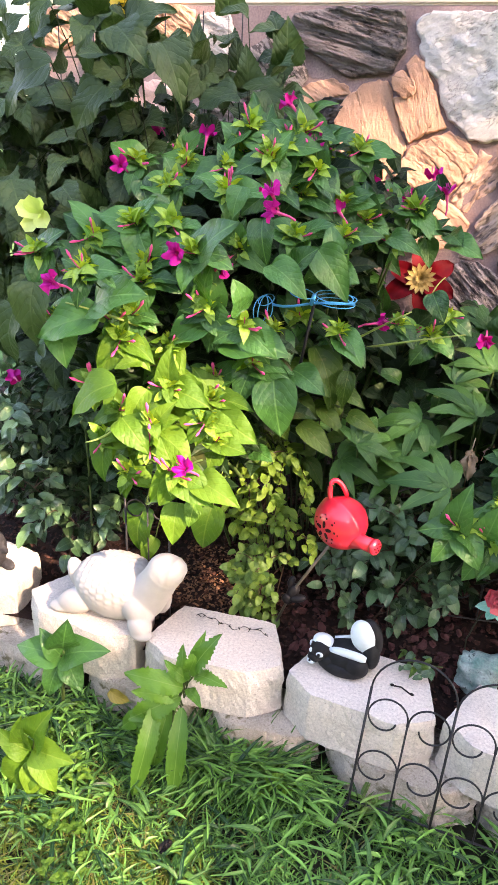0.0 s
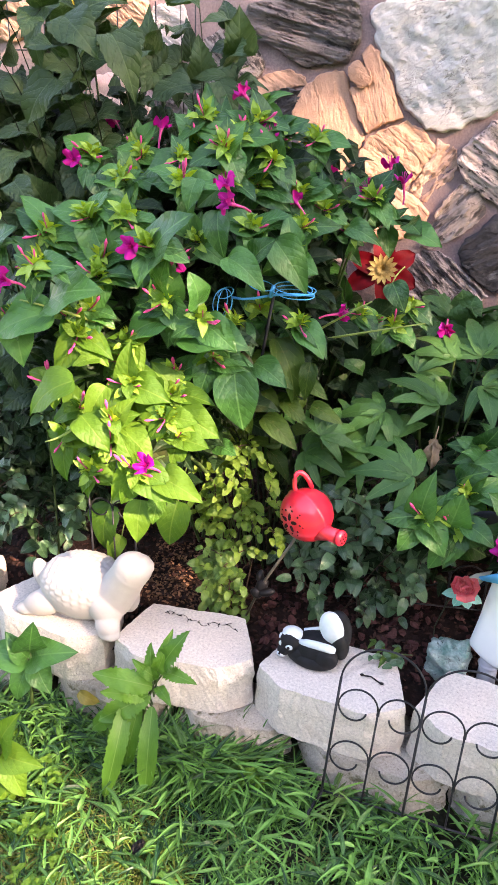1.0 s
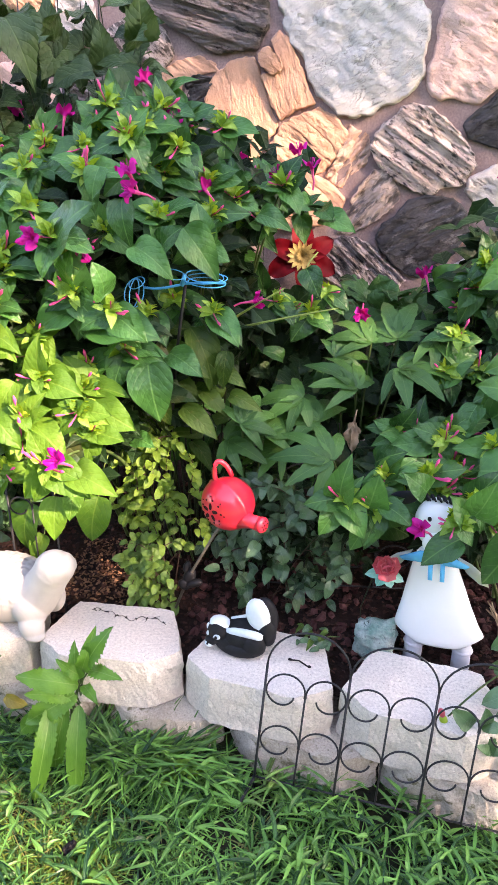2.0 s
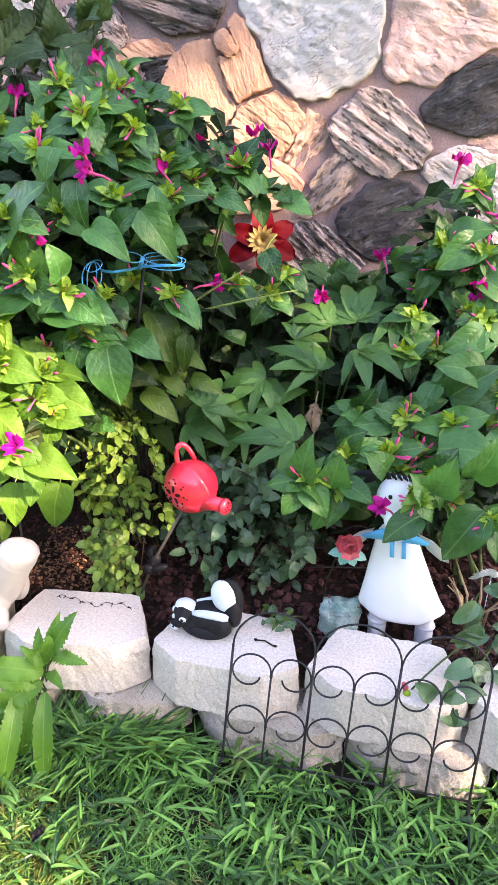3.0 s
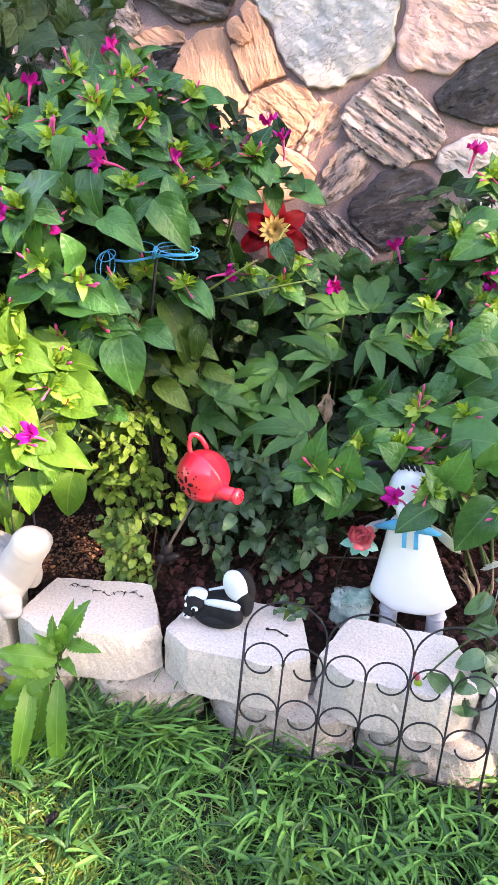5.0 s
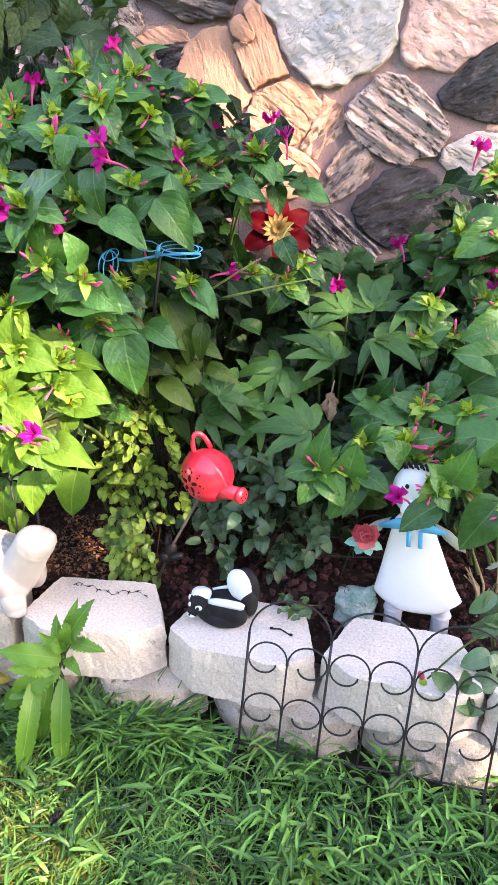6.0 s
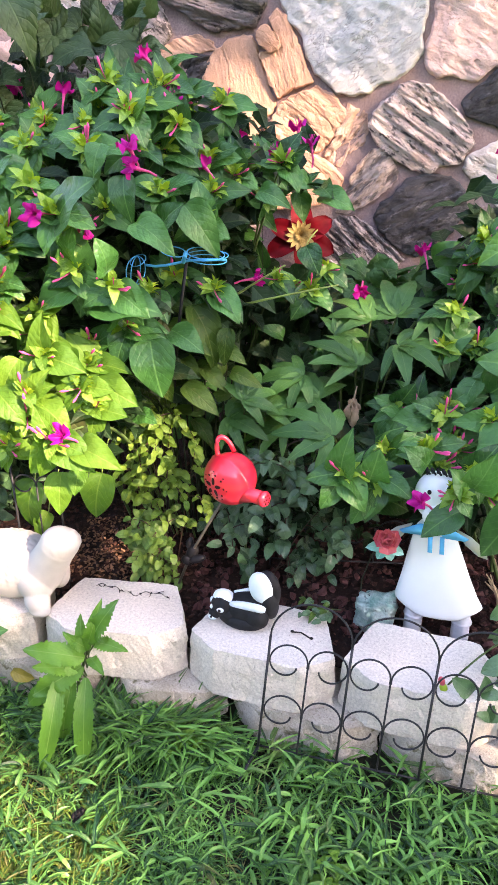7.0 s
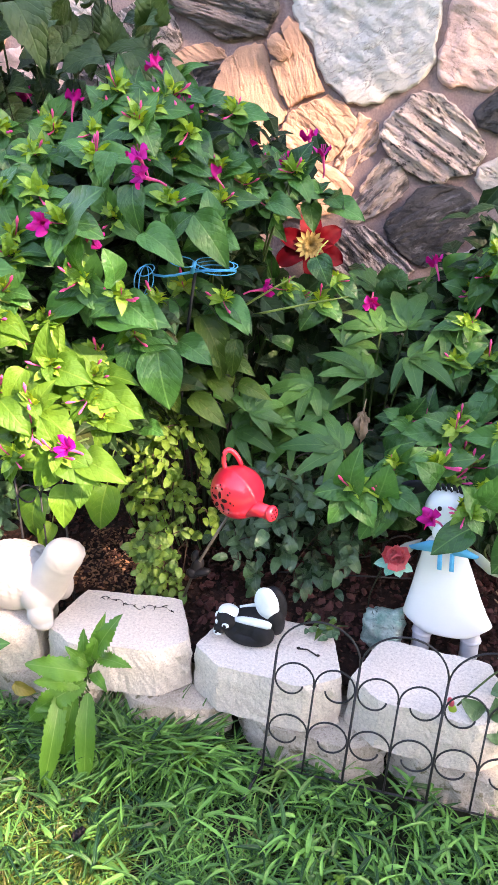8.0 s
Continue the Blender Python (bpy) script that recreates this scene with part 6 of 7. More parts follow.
for a, b in zip(rings, rings[1:]):
    for k in range(36):
        bm.faces.new((a[k], a[(k + 1) % 36], b[(k + 1) % 36], b[k]))
bmesh.ops.recalc_face_normals(bm, faces=bm.faces[:])
bm.transform(can.matrix_basis.inverted())
body = part("can_body", bm, M["red"], can, "glossy red enamel body")
bm = bmesh.new()
turn = fr.to_3x3()


def on_can(d):
    """The point of the can's lower half in a direction, and the outward normal there."""
    v = turn.inverted() @ Vector(d)
    v = v / math.sqrt((v.x / 0.050) ** 2 + (v.y ** 2 + v.z ** 2) / 0.0535 ** 2)
    n = Vector((v.x / 0.050 ** 2, v.y / 0.0535 ** 2, v.z / 0.0535 ** 2)).normalized()
    return CB + turn @ v, turn @ n


mid = Vector((-0.50, -0.85, 0.02)).normalized()
side = mid.cross(Vector((0, 0, 1))).normalized()
rise = side.cross(mid)
# Flat dark discs stand in for the shaded insides of the punched holes.
spots = [(0.22, k * 72 + 18, 0.0084, 0.0038) for k in range(5)] + [(0.50, k * 40 + 15, 0.0026, 0.0022) for k in range(9)] + [(0.66, k * 51 + 30, 0.0017, 0.0017) for k in range(7)]
for off, deg, ln, wd in spots:
    way = side * math.cos(radians(deg)) + rise * math.sin(radians(deg))
    d = mid + way * off
    if d.normalized().dot(axis) > -0.10:
        continue
    p, n = on_can(d)
    bmesh.ops.create_uvsphere(bm, u_segments=12, v_segments=6, radius=1, matrix=aim(p, way, n) @ Matrix.Diagonal((ln, wd, 0.0008, 1)))
bm.transform(can.matrix_basis.inverted())
part("punched_flower", bm, M["hole"], body, "dark discs painting the shade in petal-shaped holes")
bm = bmesh.new()
nose = Vector((0.128, 0.076, 0.462))
s0 = CB + Vector((0.018, -0.022, -0.020))
tube(bm, [p - Vector((-0.085, 0.178, 0.13)) for p in (s0, s0.lerp(nose, 0.55), nose)], [0.021, 0.0135, 0.0135], 18)
spout = part("spout", bm, M["red"], can)
bm = bmesh.new()
d = (nose - s0).normalized()
tube(bm, [p - Vector((-0.085, 0.178, 0.13)) for p in (nose - d * 0.004, nose + d * 0.002, nose + d * 0.006)], [0.0145, 0.0155, 0.013], 18)
part("sprinkler_head", bm, M["red"], spout)
e1 = d.cross(Vector((0, 0, 1))).normalized()
e2 = d.cross(e1)
# Small dark beads stand in for the shade in the sprinkler's holes.
for k in range(7):
    a = k * 2 * math.pi / 6
    q = nose + d * 0.0062 + (e1 * math.cos(a) + e2 * math.sin(a)) * (0.008 if k < 6 else 0)
    bm = bmesh.new()
    blob(bm, q - Vector((-0.085, 0.178, 0.13)), (0.0018, 0.0018, 0.0018), (0, 0, 0), 8, 6)
    part("hole", bm, M["hole"], spout)
bm = bmesh.new()
h0, h1 = CB + Vector((-0.030, 0.0, 0.034)), CB + Vector((-0.004, 0.012, 0.047))
pts = [h0 + (h1 - h0) * (0.5 - 0.5 * math.cos(t * math.pi)) + Vector((-0.013 * math.sin(t * math.pi), 0.0, 0.036 * math.sin(t * math.pi))) for t in np.linspace(0, 1, 12)]
tube(bm, [p - Vector((-0.085, 0.178, 0.13)) for p in pts], 0.0048, 10)
part("handle", bm, M["red"], can)
bm = bmesh.new()
tube(bm, [Vector((-0.004, -0.0, -0.02)), Vector((0.043, 0.005, 0.114)), CB + Vector((-0.018, 0.0, -0.045)) - Vector((-0.085, 0.178, 0.13))], 0.0032, 8)
part("rod", bm, M["rod"], can, "thin bronze rod")
bm = bmesh.new()
blob(bm, (0.045, 0.004, 0.116), (0.013, 0.013, 0.022), (0, 20, 0), 14, 8)
blob(bm, (0.058, -0.006, 0.108), (0.020, 0.010, 0.009), (0, -20, 0), 12, 8)
blob(bm, (0.036, -0.004, 0.100), (0.014, 0.009, 0.012), (0, 30, 0), 12, 8)
blob(bm, (0.040, 0.004, 0.140), (0.008, 0.008, 0.015), (0, 15, 0), 12, 8)
part("joint", bm, M["plastic"], can, "black plastic joint")

# blue wire dragonfly
fly = root("dragonfly_stake", -0.135, 0.300, 0.13, "bright blue wire dragonfly on a thin dark stake", "garden stake")
O = Vector((-0.135, 0.300, 0.13))


def wire_part(name, pts, r, mat, parent, label=""):
    b = bmesh.new()
    tube(b, [Vector(p) - O for p in pts], r, 6)
    return part(name, b, mat, parent, label)


wire_part("stake", [(-0.135, 0.300, 0.12), (-0.10, 0.288, 0.50), (-0.078, 0.275, 0.70), (-0.052, 0.270, 0.868)], 0.0032, M["plastic"], fly, "dark metal stake")
wire_part("body", [(-0.136, 0.266, 0.838), (-0.115, 0.267, 0.836), (-0.094, 0.268, 0.839), (-0.055, 0.268, 0.849), (-0.02, 0.267, 0.854), (0.024, 0.264, 0.856)], 0.0027, M["blue"], fly)
wire_part("knot", [(-0.060, 0.264, 0.846), (-0.053, 0.262, 0.868)], 0.0042, M["blue"], fly)
for cx, cz, a, b, tilt in ((-0.015, 0.862, 0.042, 0.007, 3), (-0.012, 0.855, 0.036, 0.006, -2), (-0.016, 0.866, 0.036, 0.008, -4), (-0.078, 0.866, 0.024, 0.006, -8), (-0.154, 0.826, 0.019, 0.025, 0), (-0.154, 0.826, 0.009, 0.024, 0), (-0.148, 0.846, 0.016, 0.008, 15)):
    ti = radians(tilt)
    pts = [(cx + a * math.cos(k * 0.314) * math.cos(ti) - b * math.sin(k * 0.314) * math.sin(ti), 0.264 + 0.014 * math.sin(k * 0.314), cz + a * math.cos(k * 0.314) * math.sin(ti) + b * math.sin(k * 0.314) * math.cos(ti)) for k in range(21)]
    wire_part("wing", pts, 0.0010, M["blue"], fly)

# large red metal flower by the wall
flr = root("metal_flower_stake", 0.068, 1.085, 0.17, "dark red metal flower with a gold centre before the stone wall", "garden stake")
hubm = aim((0.068, 1.072, 0.755), (0.10, -0.93, 0.30), (0, 0, 1))
PET = mesh_of("petal", blade(0.104, 0.060, 0.08, 0.36, 0.52, 1.05, 14, 3, 0.05), M["petalred"])
PET2 = mesh_of("gold_petal", blade(0.048, 0.0125, -0.15, 0.35, 0.6, 0.8, 6, 1, 0.02), M["gold"])
for k in range(6):
    a = k * math.pi / 3 + math.pi / 2 + 0.08 + 0.10 * math.sin(2.3 * k)
    way = hubm.to_3x3() @ Vector((0.06 + 0.10 * math.sin(1.7 * k), math.cos(a), math.sin(a)))
    hang("petal", PET, aim(hubm @ Vector((0.002 * (k % 2), 0, 0)), way, hubm.to_3x3() @ Vector((1, 0.22 * math.cos(2.1 * k), 0.22 * math.sin(3.3 * k))), 1.0 + 0.06 * math.cos(2.9 * k)), flr)
for k in range(26):
    inner = k >= 14
    a = k * 2 * math.pi / (12 if inner else 14)
    way = hubm.to_3x3() @ Vector((0.9 if inner else 0.25, math.cos(a), math.sin(a)))
    hang("centre_petal", PET2, aim(hubm @ Vector((0.016 if inner else 0.012, 0, 0)), way, hubm.to_3x3() @ Vector((1, 0, 0)), 0.55 if inner else 1.0), flr, "gold inner petal")
bm = bmesh.new()
tube(bm, [(0, 0, -0.02), (0.004, 0.006, 0.3), (0, 0.0, 0.585)], 0.004, 8)
part("stake", bm, M["iron"], flr, "dark metal stake")

# artificial rose held beside the white figure
ros = root("artificial_rose", 0.320, 0.170, 0.14, "coral pink artificial rose with mint green leaves", "artificial flower")
rc = Vector((0.367, 0.140, 0.372))
CPET = mesh_of("rose_petal", blade(0.027, 0.029, -0.35, 0.6, 0.62, 0.5, 9, 3, 0.16), M["coral"])
for k in range(14):
    ring = k // 5
    a = k * 2.4
    way = Vector((math.cos(a), -0.25 - 0.45 * ring, math.sin(a) * 0.8 + 0.15))
    hang("rose_petal", CPET, aim(rc + Vector((0, -0.004 * ring, 0)), way, (0, -1, 0.5), 1.15 - 0.25 * ring), ros)
MINT = mesh_of("mint_leaf", blade(0.042, 0.022, 0.1, 0.3, 0.4, 0.9, 7, 1, 0.04), M["mint"])
for a in (200, 250, 290, 330):
    way = Vector((math.cos(radians(a)), -0.2, math.sin(radians(a))))
    hang("mint_leaf", MINT, aim(rc + Vector((0, 0.004, -0.014)), way, (0, -1, 0.3), 1.0), ros, "mint green leaf")
bm = bmesh.new()
tube(bm, [(0.012, 0.03, -0.02), (0.008, 0.015, 0.09), (0.022, -0.02, 0.180), (0.045, -0.028, 0.225)], 0.0014, 6)
part("stem", bm, M["darkstem"], ros)

# turquoise rock
bm = bmesh.new()
bmesh.ops.create_icosphere(bm, subdivisions=4, radius=1)
for v in bm.verts:
    c = v.co
    p = Vector([math.copysign(abs(t) ** 0.62, t) for t in c])
    p = Vector((p.x * 0.041, p.y * 0.028, p.z * 0.047))
    v.co = p * (1 + 0.30 * noise.noise(p * 38) + 0.18 * noise.noise(p * 90) + 0.08 * noise.noise(p * 210))
figure("turquoise_rock", "mottled turquoise glazed rock behind the edging block", "rock", (0.366, 0.165, 0.172), bm, M["rock"], -12)

# grey squirrel figure on the far block, only its front in view
bm = bmesh.new()
blob(bm, (0, 0, 0.050), (0.040, 0.038, 0.055), (0, 8, 0), 18, 12)
blob(bm, (0.012, -0.010, 0.120), (0.034, 0.030, 0.030), (0, 0, 0), 18, 12)
blob(bm, (0.040, -0.014, 0.112), (0.016, 0.015, 0.013), (0, 0, 0), 12, 8)
for s in (-1, 1):
    blob(bm, (0.004, s * 0.018 - 0.01, 0.152), (0.008, 0.006, 0.014), (0, 0, 0), 10, 6)
    blob(bm, (0.036, s * 0.020 - 0.005, 0.060), (0.018, 0.009, 0.010), (0, 15, 0), 10, 6)
    blob(bm, (0.024, s * 0.026, 0.008), (0.026, 0.014, 0.012), (0, 0, 0), 10, 6)
blob(bm, (0.030, -0.033, 0.125), (0.005, 0.004, 0.005), (0, 0, 0), 8, 6)
blob(bm, (-0.045, 0.0, 0.080), (0.022, 0.024, 0.070), (0, -10, 0), 14, 10)
squirrel = figure("squirrel_figure", "grey squirrel figurine sitting on the edging block", "squirrel figurine", (-0.722, 0.085, 0.199), bm, M["squirrel"], -25)

mod = squirrel.modifiers.new("fuse", "REMESH")
mod.mode, mod.voxel_size, mod.use_smooth_shade = "VOXEL", 0.003, True
mod = squirrel.modifiers.new("soften", "SMOOTH")
mod.factor, mod.iterations = 0.5, 4

# small feathered white bird among the leaves at the dry stalks
bm = bmesh.new()
blob(bm, (0, 0, 0.012), (0.022, 0.012, 0.011), (0, 20, 0), 16, 10)
blob(bm, (0.024, -0.004, 0.004), (0.010, 0.009, 0.009), (0, 0, 0), 12, 8)
for k in range(9):
    feather = blade(0.036 + 0.003 * (k % 3), 0.008, 0.12, 0.3, 0.55, 0.7, 6, 1, 0.03, seed=k)
    feather.transform(aim((0.010 - 0.005 * k, -0.010 + 0.002 * (k % 2), 0.014), (-0.75, -0.25 + 0.06 * k, 0.75 - 0.16 * k), (0.2, -1, 0.3)))
    me = bpy.data.meshes.new("tmp")
    feather.to_mesh(me)
    bm.from_mesh(me)
    feather.free()
    bpy.data.meshes.remove(me)
tube(bm, [(0, 0, 0.01), (0, 0.005, -0.26)], 0.0016, 6)
bm.transform(Matrix.Scale(0.72, 4))
figure("bird_ornament", "small white feathered bird on a thin wire among leaves", "ornament", (0.655, 0.200, 0.285), bm, M["gauze"], 10)

# dried stalks beside the figure
dry = root("dried_stalks", 0.64, 0.22, 0.13, "brown dried flower stalks standing in the bed", "dried plant")
rnd.seed(61)
for k in range(9):
    bm = bmesh.new()
    a = rnd.uniform(0, 6.28)
    tube(bm, [(0.02 * math.cos(a), 0.02 * math.sin(a), -0.02), (0.03 * math.cos(a), 0.03 * math.sin(a), 0.07), (0.06 * math.cos(a + 0.4), 0.05 * math.sin(a) - 0.01, rnd.uniform(0.09, 0.17))], [0.004, 0.003, 0.0012], 5)
    part("stalk", bm, M["dead"], dry)

# brown withered bloom hanging in the palmate plant
bm = bmesh.new()
for k in range(6):
    leaf = blade(0.045 + 0.004 * k, 0.016, 0.4 - 0.15 * (k % 3), 0.7, 0.5, 0.9, 10, 2, 0.35, tooth=0.3, seed=k)
    leaf.transform(aim((0, 0, 0), (0.25 * math.cos(k), 0.25 * math.sin(k), -1), (math.cos(k), -1, 0)))
    me = bpy.data.meshes.new("tmp")
    leaf.to_mesh(me)
    bm.from_mesh(me)
    leaf.free()
tube(bm, [(0, 0, 0), (0.004, 0.02, 0.02), (0.0, 0.07, -0.05), (0.0, 0.06, -0.36)], 0.0012, 5)
figure("withered_leaf", "curled brown withered leaf hanging on a stalk", "dry leaf", (0.276, 0.352, 0.565), bm, M["dead"])

# black twig and small leaves on the block tops
rnd.seed(62)
bm = bmesh.new()
line = [Vector((-0.215 + 0.16 * t, 0.086 - 0.006 * t + 0.007 * math.sin(9.5 * t) + 0.004 * math.sin(31 * t), 0.2055 + 0.002 * math.sin(20 * t))) for t in np.linspace(0, 1, 40)]
tube(bm, line, [0.0006 + 0.0002 * math.sin(k) for k in range(40)], 5)
for k in (1, 4, 8, 13, 15, 19, 24, 29, 33, 38):
    p = line[k]
    tube(bm, [p, p + Vector((rnd.uniform(-0.004, 0.004), rnd.uniform(-0.009, 0.007), 0.003)), p + Vector((rnd.uniform(-0.009, 0.009), rnd.uniform(-0.012, 0.006), 0.001))], [0.0009, 0.0012, 0.0006], 4)
    blob(bm, p, (0.0020, 0.0012, 0.0010), (0, 0, rnd.uniform(0, 180)), 8, 5)
figure("dry_twig", "thin black dried twig lying on the block", "twig", (0, 0, 0), bm, M["black_twig"])
bm = bmesh.new()
tube(bm, [(0.205, 0.03, 0.204), (0.222, 0.028, 0.207), (0.242, 0.018, 0.204)], 0.0016, 5)
for p in ((0.205, 0.03, 0.205), (0.243, 0.018, 0.205)):
    blob(bm, p, (0.004, 0.003, 0.0025), (0, 0, 0), 8, 5)
figure("dry_twig", "short black dried twig on the block behind the fence", "twig", (0, 0, 0), bm, M["black_twig"])

sprig = root("leafy_sprig", 0.262, 0.085, 0.199, "trailing sprig of small dull green leaves lying on the block", "sprig")
for k in range(20):
    a = rnd.uniform(0, 6.28)
    p = Vector((0.215 + 0.075 * rnd.random(), 0.055 + 0.06 * rnd.random(), 0.208 + 0.012 * rnd.random()))
    put_leaf(sprig, ROSE if k % 3 else AGED, p, (math.cos(a), math.sin(a), 0.05), rnd.uniform(0.016, 0.026), (0.1, -0.3, 1))
bm = bmesh.new()
tube(bm, [(0.03, 0.06, -0.02), (0.01, 0.02, 0.010), (-0.03, -0.01, 0.010)], 0.0014, 5)
part("stem", bm, M["stem"], sprig)

fallen = new("fallen_leaf", mesh_of("fallen_leaf", blade(0.042, 0.026, 0.5, 0.5, 0.45, 0.8, 10, 2, 0.12, seed=4), M["yellow_leaf"]))
fallen.matrix_basis = aim((-0.345, -0.062, 0.086), (0.9, -0.2, -0.25), (0.1, -0.9, 0.6))
tagged(fallen, "curled yellow brown fallen leaf caught on the blocks", "leaf")

# rose sprig with a red bud hanging over the block
rr = root("rose_sprig", 0.64, 0.12, 0.13, "rose branch with glossy leaves and a red bud over the block", "rose branch")
rnd.seed(63)
spots = [(0.52, -0.045, 0.185), (0.545, -0.05, 0.17), (0.56, -0.055, 0.145), (0.575, -0.03, 0.20), (0.60, -0.01, 0.24), (0.585, 0.02, 0.27), (0.615, 0.02, 0.29), (0.60, 0.05, 0.33), (0.635, 0.0, 0.22), (0.64, 0.04, 0.26), (0.575, 0.05, 0.235), (0.65, 0.06, 0.35), (0.67, 0.03, 0.30)]
for p in spots:
    for _ in range(2):
        a = rnd.uniform(0, 6.28)
        put_leaf(rr, ROSE, Vector(p), (math.cos(a), -0.3, math.sin(a) * 0.8 - 0.15), rnd.uniform(0.038, 0.058))
for a, c, b in (((0.64, 0.12, 0.12), (0.62, 0.03, 0.34), (0.484, -0.052, 0.190)), ((0.64, 0.12, 0.12), (0.68, 0.05, 0.36), (0.56, -0.055, 0.15)), ((0.64, 0.12, 0.12), (0.60, 0.10, 0.30), (0.60, 0.05, 0.35))):
    bm = bmesh.new()
    tube(bm, [p - Vector((0.64, 0.12, 0.13)) for p in curve_pts(a, c, b, 8)], 0.0019, 5)
    part("stem", bm, M["stem"], rr)
for a, b in [((0.526, -0.06, 0.193), (0.509, -0.075, 0.151)), ((0.536, -0.06, 0.191), (0.54, -0.075, 0.149)), ((0.54, -0.06, 0.192), (0.58, -0.075, 0.157)), ((0.534, -0.06, 0.2), (0.499, -0.075, 0.239)), ((0.548, -0.06, 0.203), (0.546, -0.075, 0.254)), ((0.548, -0.06, 0.207), (0.578, -0.075, 0.218))]:
    key_leaf(rr, ROSE, *a, *b)
bm = bmesh.new()
tube(bm, curve_pts((0.0, 0.0, -0.02), (-0.04, -0.13, 0.02), (-0.15, -0.178, 0.06), 8), 0.0018, 6)
part("stem", bm, M["shoot"], rr)
bm = bmesh.new()
blob(bm, (-0.16, -0.178, 0.087), (0.0058, 0.0058, 0.010), (0, -22, 0), 14, 10)
part("bud", bm, M["coral"], rr, "closed red rosebud")
bm = bmesh.new()
blob(bm, (-0.155, -0.178, 0.072), (0.0070, 0.0070, 0.011), (0, -22, 0), 14, 10)
part("hip", bm, M["calyx"], rr)

# small cone in the grass
bm = bmesh.new()
for k in range(40):
    t = k / 40
    a = k * 2.4
    r = 0.006 * math.sin(0.3 + 2.6 * t)
    blob(bm, (-0.015 + 0.030 * t, r * math.cos(a), r * math.sin(a)), (0.0045, 0.0035, 0.003), (math.degrees(a), 0, 0), 6, 4)
figure("fir_cone", "small dark brown cone lying in the grass", "cone", (-0.118, -0.293, 0.016), bm, M["black_twig"], 70)

# pale lobed bloom and yellow bloom of the climber
for at, mat, text, s in (((-0.545, 0.125, 0.99), "pale", "pale greenish yellow lobed bract on a stalk", 0.052), ((-0.58, 0.60, 1.366), "yellow", "yellow bloom of the climber below the siding", 0.075)):
    bl = root("bloom", at[0], at[1] + 0.1, 0.15, text, "flower")
    me = mesh_of("bloom_petal", blade(s, s * 0.8, -0.35, 0.4, 0.5, 0.7, 8, 2, 0.06), M[mat])
    for k in range(5):
        a = k * 1.2566 + 0.5
        hang("bloom_petal", me, aim(at, (math.cos(a), -0.35, math.sin(a)), (0.1, -1, 0.5), 0.8), bl)
    bm = bmesh.new()
    tube(bm, curve_pts((0, 0, -0.02), (0, 0.05, 0.5), (0, -0.098, at[2] - 0.15), 8), 0.0025, 5)
    part("stem", bm, M["stem"], bl)

# wire trellis against the wall
tr = root("trellis", -0.60, 0.78, 0.15, "tall thin dark wire trellis behind the climber", "trellis")
for k in range(6):
    bm = bmesh.new()
    tube(bm, [(-0.30 + 0.1 * k, 0, 0), (-0.30 + 0.1 * k, 0.02, 1.24)], 0.0017, 5)
    part("upright", bm, M["iron"], tr)
for k in range(8):
    bm = bmesh.new()
    tube(bm, [(-0.30, 0, 0.12 + 0.145 * k), (0.20, 0, 0.12 + 0.145 * k)], 0.0018, 5)
    part("crossbar", bm, M["iron"], tr)


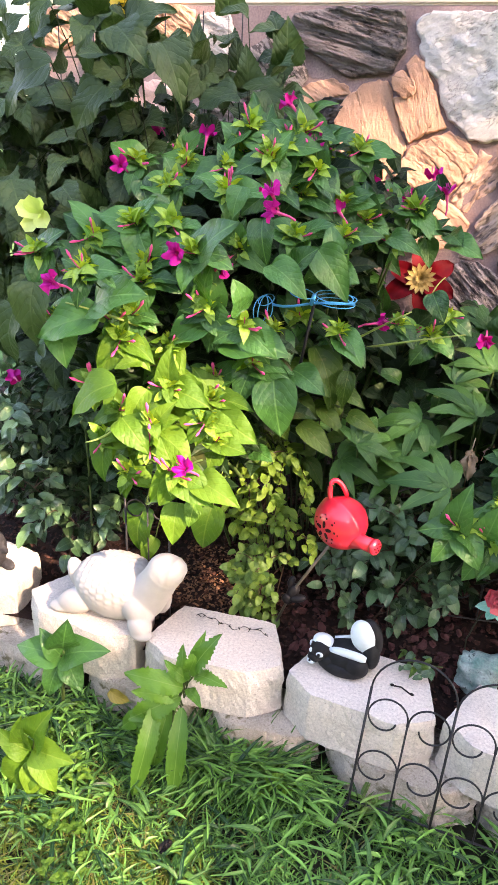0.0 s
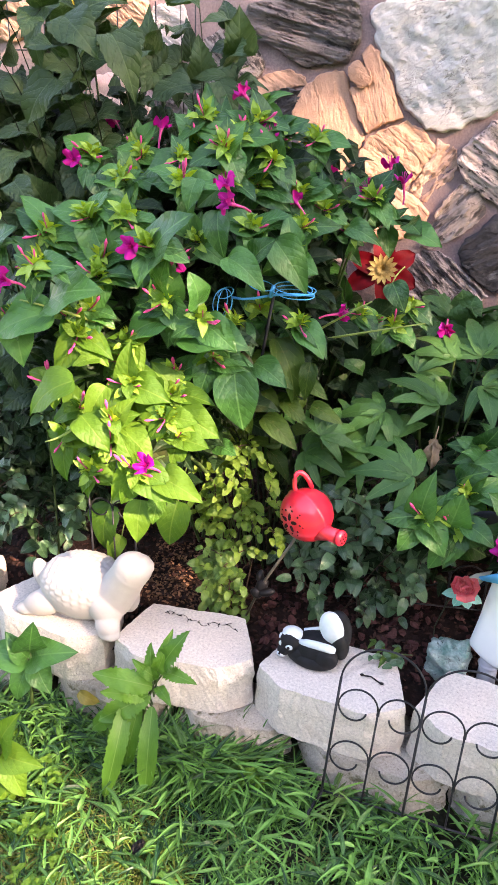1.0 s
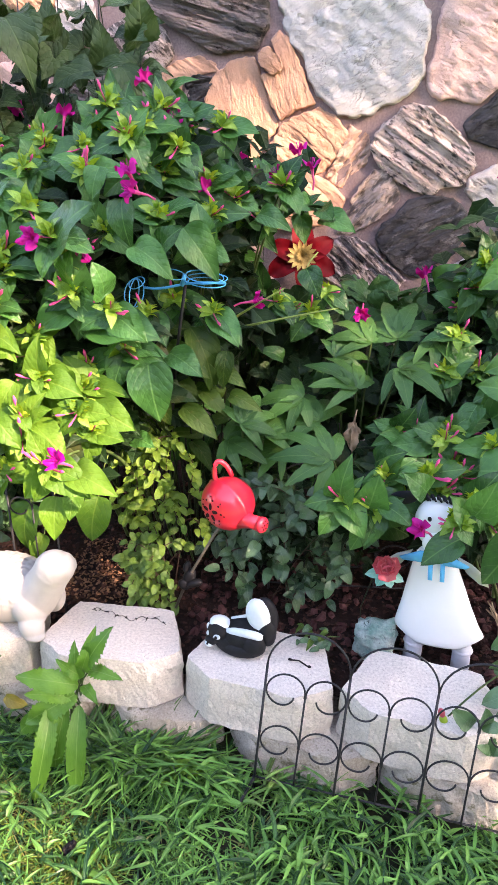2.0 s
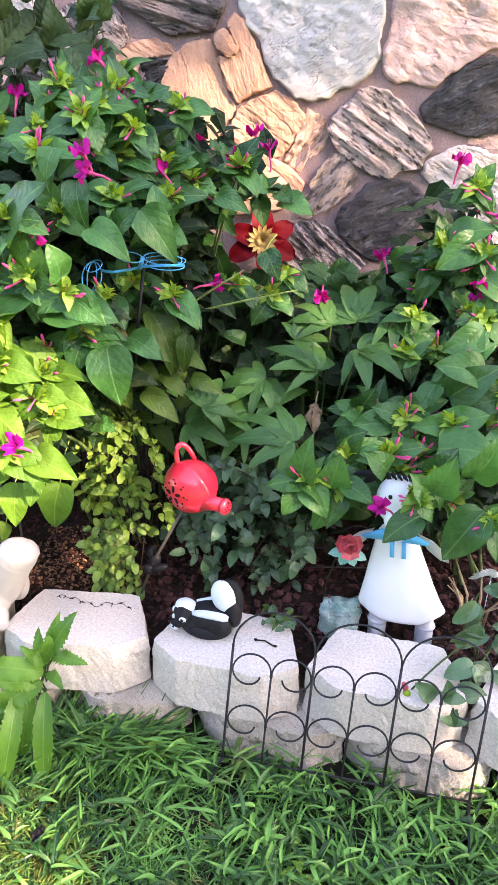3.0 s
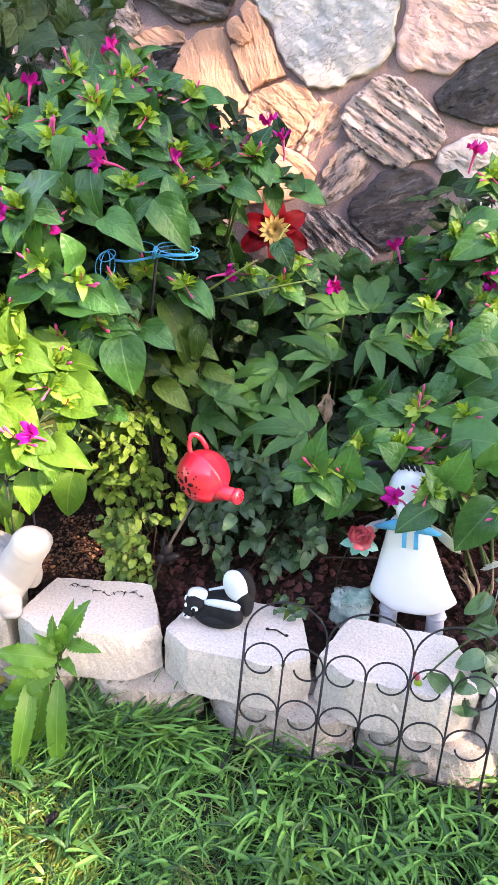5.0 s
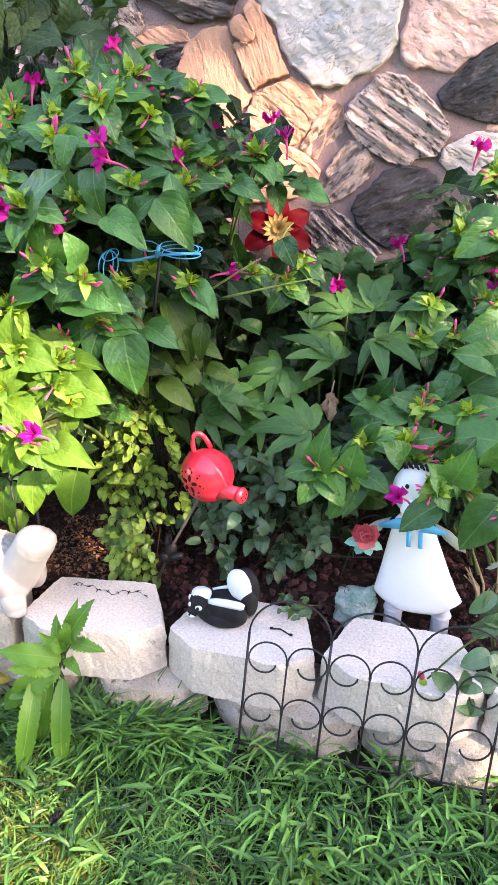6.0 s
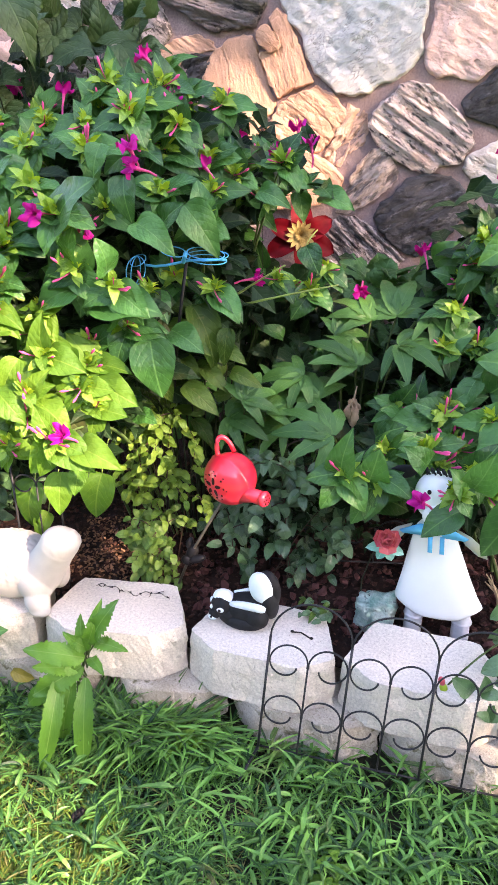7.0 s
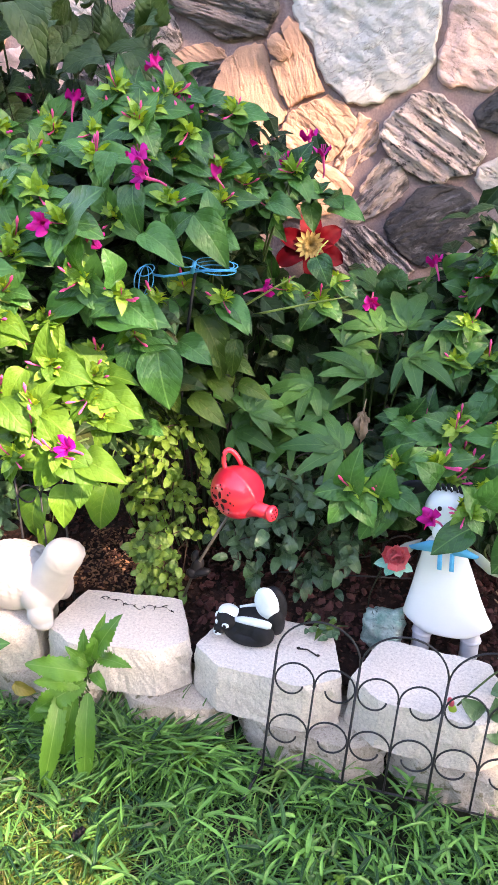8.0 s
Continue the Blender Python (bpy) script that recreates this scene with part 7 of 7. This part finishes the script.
# ---------------------------------------------------------------- an unseen tree, added to shade the bed
def shade_tree(at, crown, radius, count, gaps, thin, seed):
    """An unseen tree added off to the side: trunk, limbs and a crown of many leaves with gaps cut to let the low sun
    through.
    """
    r = random.Random(seed)
    tree = root("tree", *at, "leafy unseen tree added on the lawn to shade the bed", "tree")
    bm = bmesh.new()
    tube(bm, [(0, 0, -0.05), (0.03, 0.02, 0.9), (0.0, 0.05, crown.z - at[2])], [0.15, 0.11, 0.06], 12)
    part("trunk", bm, M["bark"], tree)
    for k in range(7):
        bm = bmesh.new()
        a = k * 0.9
        tip = Vector((math.cos(a), math.sin(a), 0.35 * math.sin(k * 2.1) + 0.2)) * radius * 0.8
        tube(bm, [p for p in curve_pts((0, 0.03, 1.0), (0.1, 0.05, crown.z - at[2]), tip + crown - Vector(at), 6)], [0.05, 0.045, 0.04, 0.03, 0.022, 0.015, 0.008], 7, False)
        part("limb", bm, M["bark"], tree)
    verts, faces, uvs = [], [], []
    n = 0
    while n < count:
        u = Vector((r.uniform(-1, 1), r.uniform(-1, 1), r.uniform(-1, 1)))
        if u.length > 1 + 0.12 * noise.noise(u * 4):
            continue
        p = crown + u * radius
        n += 1
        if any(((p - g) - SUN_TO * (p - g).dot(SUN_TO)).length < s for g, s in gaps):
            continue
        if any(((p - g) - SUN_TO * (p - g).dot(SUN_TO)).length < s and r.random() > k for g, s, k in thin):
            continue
        x = Vector((r.gauss(0, 1), r.gauss(0, 1), r.gauss(-0.3, 0.6))).normalized()
        z = Vector((r.gauss(0, 0.6), r.gauss(0, 0.6), 1))
        y = z.cross(x).normalized()
        s = r.uniform(0.055, 0.095)
        q = len(verts)
        verts += [p, p + x * s * 0.5 + y * s * 0.36, p + x * s, p + x * s * 0.5 - y * s * 0.36]
        faces.append((q, q + 1, q + 2, q + 3))
        uvs += [0.5, 0, 0.9, 0.5, 0.5, 1, 0.1, 0.5]
    me = bpy.data.meshes.new("crown")
    me.from_pydata(verts, [], faces)
    me.uv_layers.new(name="UVMap").data.foreach_set("uv", uvs)
    me.materials.append(M["lobed"])
    ob = new("crown", me)
    ob.parent = tree
    ob.matrix_basis = tree.matrix_basis.inverted()
    return tree


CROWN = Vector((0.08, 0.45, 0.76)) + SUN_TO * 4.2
# Holes cut through the crown towards each spot that is to be sunlit.
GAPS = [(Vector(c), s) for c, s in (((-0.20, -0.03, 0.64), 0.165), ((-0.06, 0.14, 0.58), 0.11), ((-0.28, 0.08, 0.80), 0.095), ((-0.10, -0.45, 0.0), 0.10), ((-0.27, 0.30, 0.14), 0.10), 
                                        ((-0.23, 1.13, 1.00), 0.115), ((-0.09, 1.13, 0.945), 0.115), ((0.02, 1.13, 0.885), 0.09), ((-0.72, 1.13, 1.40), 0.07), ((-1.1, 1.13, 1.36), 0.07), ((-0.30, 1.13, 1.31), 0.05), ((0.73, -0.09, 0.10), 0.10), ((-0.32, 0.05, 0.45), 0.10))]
# Spots where the crown is thinned to let more sun onto bed and wall.
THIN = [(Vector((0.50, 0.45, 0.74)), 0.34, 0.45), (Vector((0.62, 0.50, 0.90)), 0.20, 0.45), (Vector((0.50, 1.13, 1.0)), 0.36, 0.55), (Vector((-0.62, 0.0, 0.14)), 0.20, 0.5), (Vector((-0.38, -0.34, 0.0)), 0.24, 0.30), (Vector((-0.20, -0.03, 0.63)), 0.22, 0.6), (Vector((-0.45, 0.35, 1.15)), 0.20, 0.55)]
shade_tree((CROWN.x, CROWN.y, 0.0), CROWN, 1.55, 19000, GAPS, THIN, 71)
